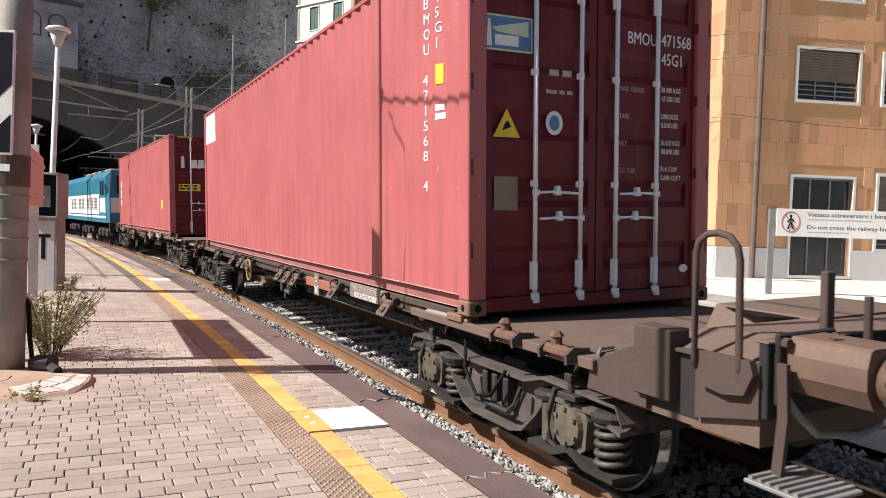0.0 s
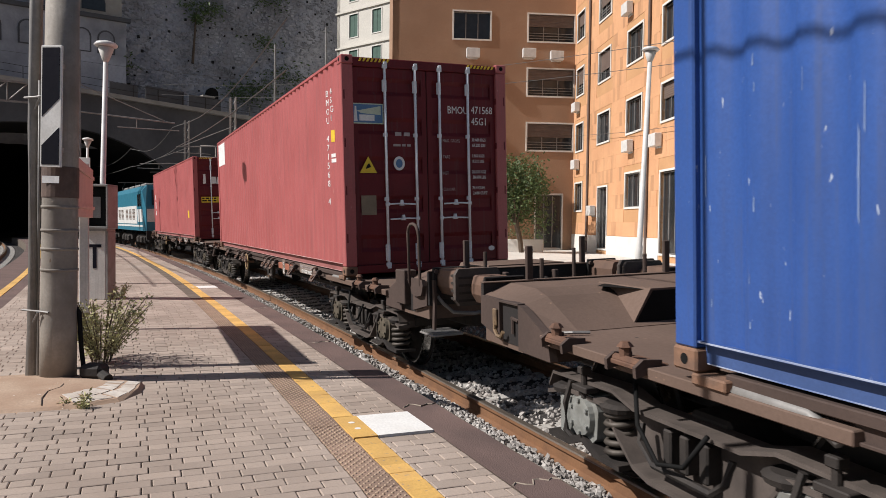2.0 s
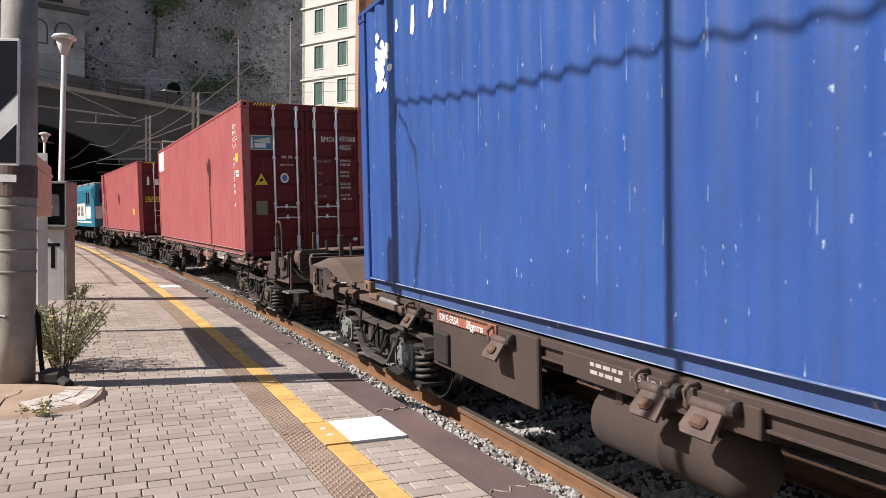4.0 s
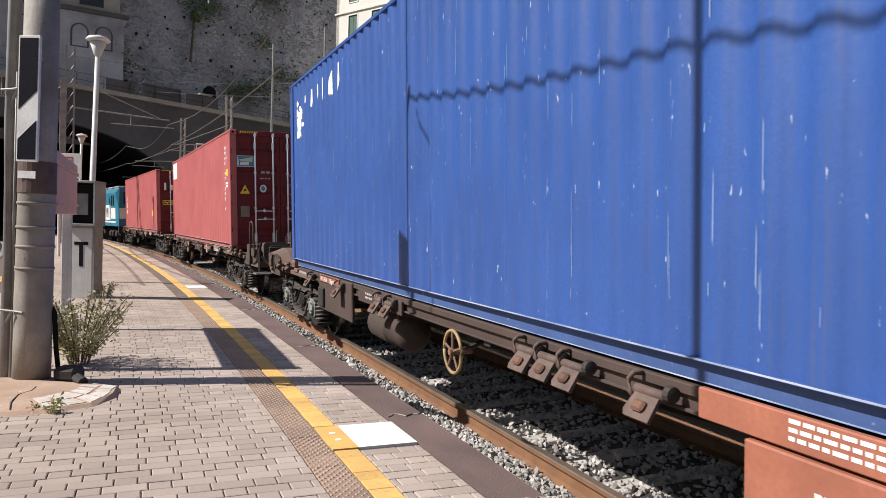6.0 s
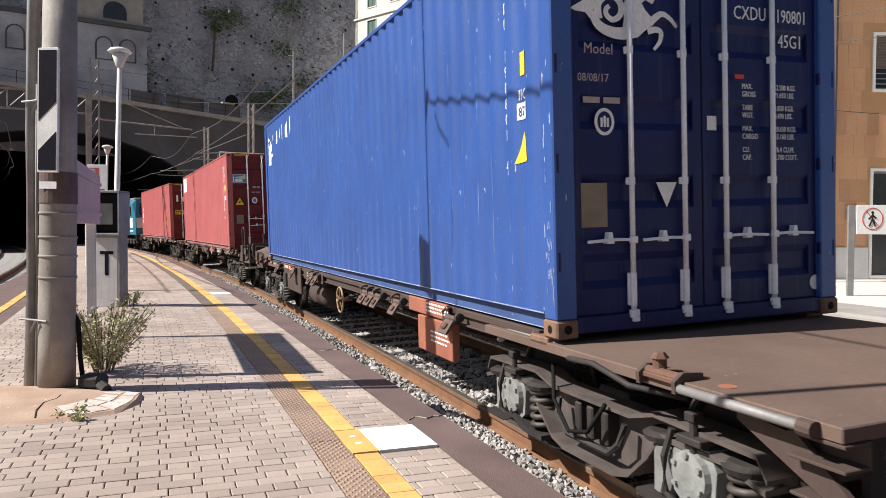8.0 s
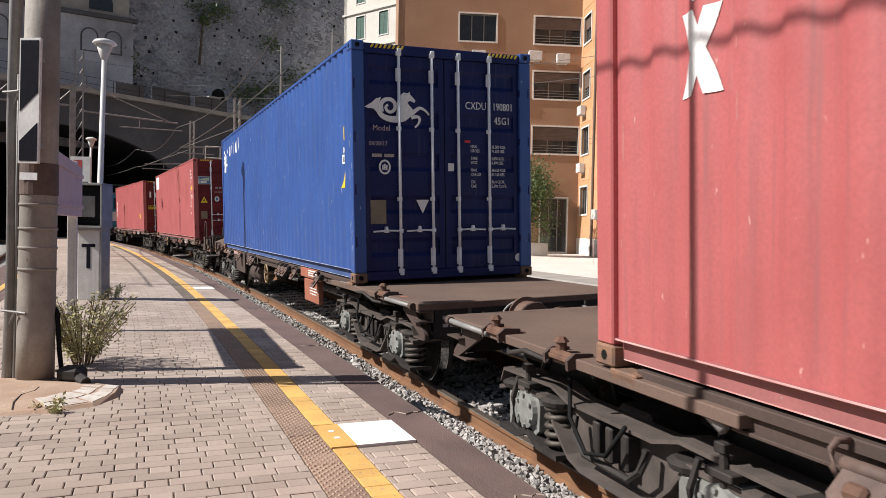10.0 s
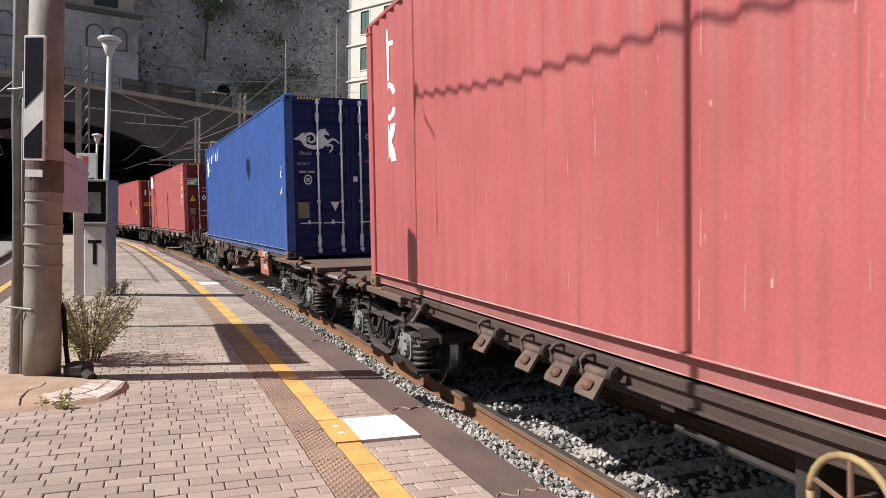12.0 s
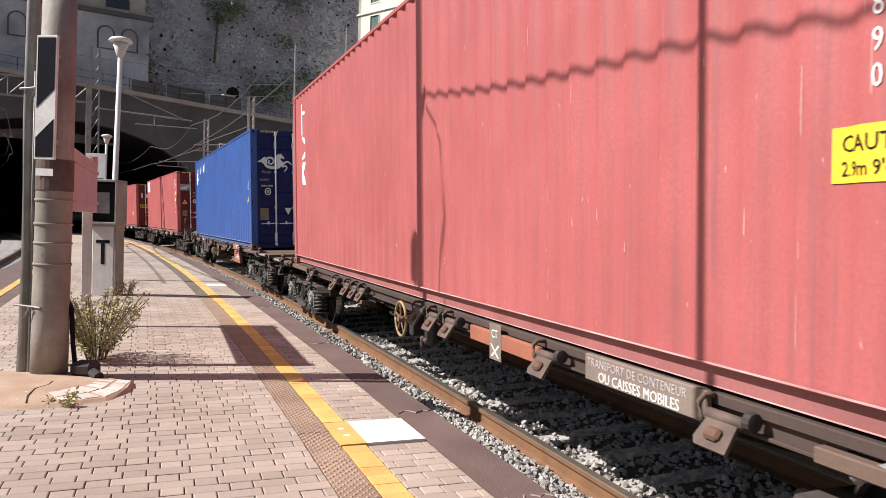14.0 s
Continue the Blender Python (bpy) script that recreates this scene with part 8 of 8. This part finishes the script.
    tagged(finish("bare_stem", bm, BARK), "dark bare stem hanging down the stone wall", "stem")
    # solid black arch paints the shade of a doorway in the wall
    bm = B()
    prism(bm, [(10.9, 11.9), (12.1, 11.9)] + [(11.5 + 0.6 * math.cos(a * 0.3927), 13.4 + 0.6 * math.sin(a * 0.3927)) for a in range(9)], -0.9, -0.5, "y")
    bmesh.ops.transform(bm, matrix=face_pose(PO - PN * 8.2, PX, PN) @ Matrix.Translation((-0.4, 0, 0.6)), verts=bm.verts[:])
    tagged(finish("wall_niche", bm, DARK), "black arched block for the shade in a stone wall doorway", "doorway")




def build_overhead():
    """Catenary masts, gantries and wires."""
    def mast(s, lat, h, arm):
        ob = thing("catenary_mast", "grey lattice catenary mast with a bracket arm", "mast", "catenary masts", at=spot_pose(s, lat, -0.3))
        for x, y in ((-0.14, -0.14), (0.14, -0.14), (0.14, 0.14), (-0.14, 0.14)):
            bm = B()
            box(bm, x - 0.03, x + 0.03, y - 0.03, y + 0.03, 0, h)
            part("leg", bm, GREYPIPE, ob)
        bm = B()
        for k in range(int(h / 0.5)):
            z = k * 0.5
            rod(bm, (-0.14, -0.14, z), (0.14, -0.14, z + 0.5), 0.015, 5)
            rod(bm, (0.14, 0.14, z), (0.14, -0.14, z + 0.5), 0.015, 5)
        part("lacing", bm, GREYPIPE, ob)
        bm = B()
        rod(bm, (0, 0, 5.9), (arm, 0, 5.7), 0.03, 6)
        rod(bm, (0, 0, 7.0), (arm * 0.9, 0, 5.75), 0.02, 6)
        rod(bm, (arm * 0.6, 0, 5.8), (arm * 0.6, 0, 5.4), 0.02, 6)
        rod(bm, (arm * 0.4, 0, 5.4), (arm * 1.05, 0, 5.4), 0.02, 6)
        part("bracket_arm", bm, GREYPIPE, ob)
    mast(44.0, -3.2, 8.6, -3.0)
    mast(58.0, -3.6, 9.0, -3.2)
    mast(34.0, 4.9, 8.2, 3.6)
    g = thing("gantry", "lattice steel gantry across the tracks", "gantry", at=spot_pose(46.0, 4.9, -0.3))
    for z in (7.7, 8.7):
        bm = B()
        box(bm, -8.5, 0.2, -0.04, 0.04, z - 0.05, z + 0.05)
        part("chord", bm, GREYPIPE, g)
    bm = B()
    for k in range(9):
        x = -8.5 + k * 0.96
        rod(bm, (x, 0, 7.7), (x + 0.96, 0, 8.7), 0.03, 5)
        rod(bm, (x, 0, 7.7), (x, 0, 8.7), 0.03, 5)
    part("lacing", bm, GREYPIPE, g)
    for x in (0.0, -8.5):
        bm = B()
        box(bm, x - 0.12, x + 0.12, -0.12, 0.12, 0, 8.8)
        part("post", bm, GREYPIPE, g)
    c = thing("signal_cage", "small railed signal platform beside the line", "signal platform", at=spot_pose(50.0, -2.9, -0.3))
    bm = B()
    box(bm, -0.12, 0.12, -0.12, 0.12, 0, 5.0)
    part("post", bm, GREYPIPE, c)
    bm = B()
    for x in (-0.3, 0.6, 1.5, 2.4, 3.3):
        rod(bm, (x, -0.5, 5.0), (x, -0.5, 6.4), 0.03, 5)
    for z in (5.0, 5.7, 6.4):
        rod(bm, (-0.3, -0.5, z), (3.3, -0.5, z), 0.03, 5)
    part("cage", bm, PALEBOX, c)
    for lat, name in ((0.0, "contact_wire"), (8.55, "contact_wire")):
        for z, r, sag in ((5.15, 0.012, 0.05), (6.4, 0.012, 0.6)):
            bm = B()
            pts = []
            for s0, s1 in ((20, 44), (44, 58), (58, 76)):
                for k in range(8):
                    f = k / 8
                    pts.append(spot(s0 + (s1 - s0) * f, lat + 0.2 * math.sin(s0), z - sag * math.sin(math.pi * f)))
            tube(bm, pts, r * 1.5, 5)
            tagged(finish(name, bm, WIRE), "thin dark overhead line wire", "wire", "overhead wires")
    # slack wires before the buildings and the cliff
    for a, z, sag in (((-22.0, 50.0, 10.8), (13.0, 17.0, 7.0), 0.9), ((-22.0, 50.0, 10.1), (13.0, 17.0, 6.3), 0.9), ((5.55, 44.0, 6.75), (8.74, 23.25, 5.02), 0.15), ((-34.0, 50.0, 13.2), (2.0, 60.0, 12.4), 0.8), ((9.0, 23.1, 5.1), (17.0, 24.1, 4.9), 0.12)):
        bm = B()
        a, z = Vector(a), Vector(z)
        tube(bm, [a.lerp(z, k / 16) - Vector((0, 0, sag * math.sin(math.pi * k / 16))) for k in range(17)], 0.010, 5)
        tagged(finish("slack_wire", bm, WIRE), "slack dark cable strung across the line", "wire", "overhead wires")
    for x, y, h in ((-17.5, 62.0, 17.0), (-14.0, 66.0, 19.5)):
        p = thing("wooden_pole", "slim grey pole on the road above", "pole", at=Matrix.Translation((x, y, -0.6)))
        bm = B()
        lathe(bm, [(0, 0.14), (h, 0.09), (h + 0.01, 0.01)], 10, "z")
        part("shaft", bm, GREYPIPE, p)
        bm = B()
        rod(bm, (-0.5, 0, h - 0.4), (0.5, 0, h - 0.4), 0.04, 6)
        part("cross_arm", bm, GREYPIPE, p)


build_portal()
build_cliff()
build_overhead()
for sx, s, lat, h in ((0, 29.0, 5.0, 3.4), (0, 31.5, 5.2, 3.3)):
    pp = thing("sign_post", "slim pale post on the platform", "post", at=spot_pose(s, lat))
    bm = B()
    rod(bm, (0, 0, 0), (0, 0, h), 0.05, 8)
    part("shaft", bm, WHITEPOST, pp)
sg = thing("small_sign", "small white platform sign with a red square", "sign", at=spot_pose(27.0, 4.8, 0, -24))
bm = B()
rod(bm, (0, 0, 0), (0, 0, 3.3), 0.04, 8)
part("post", bm, GREYPIPE, sg)
bm = B()
box(bm, -0.3, 0.3, -0.06, -0.03, 2.55, 3.3, 0.005)
part("panel", bm, WHITEPOST, sg)
bm = B()
box(bm, -0.22, 0.05, -0.065, -0.061, 2.9, 3.2)
part("red_square", bm, MESHRED, sg)
build_paving()


# ---- what moves ----
def motions():
    ticks = [0.25 * k for k in range(57)]
    for c, w, (off, lift) in zip(CONTAINERS, [a for a, _ in WAGONS], UNITS):
        rows = [(t, unit_pose(smooth_run(t) + off, lift)) for t in ticks]
        walk(c, rows)
        walk(w, rows)
    walk(LOCO, [(t, unit_pose(smooth_run(t) + LOCO_OFF, 0.0, 17.0)) for t in ticks])
    fine = [0.2 * k for k in range(71)]
    for _, wheels in WAGONS:
        for ws in wheels:
            y = ws.matrix_basis.translation.y
            walk(ws, [(t, pose(0, y, 0, -math.degrees((smooth_run(t) - smooth_run(0)) / WHEEL_R))) for t in fine])


motions()
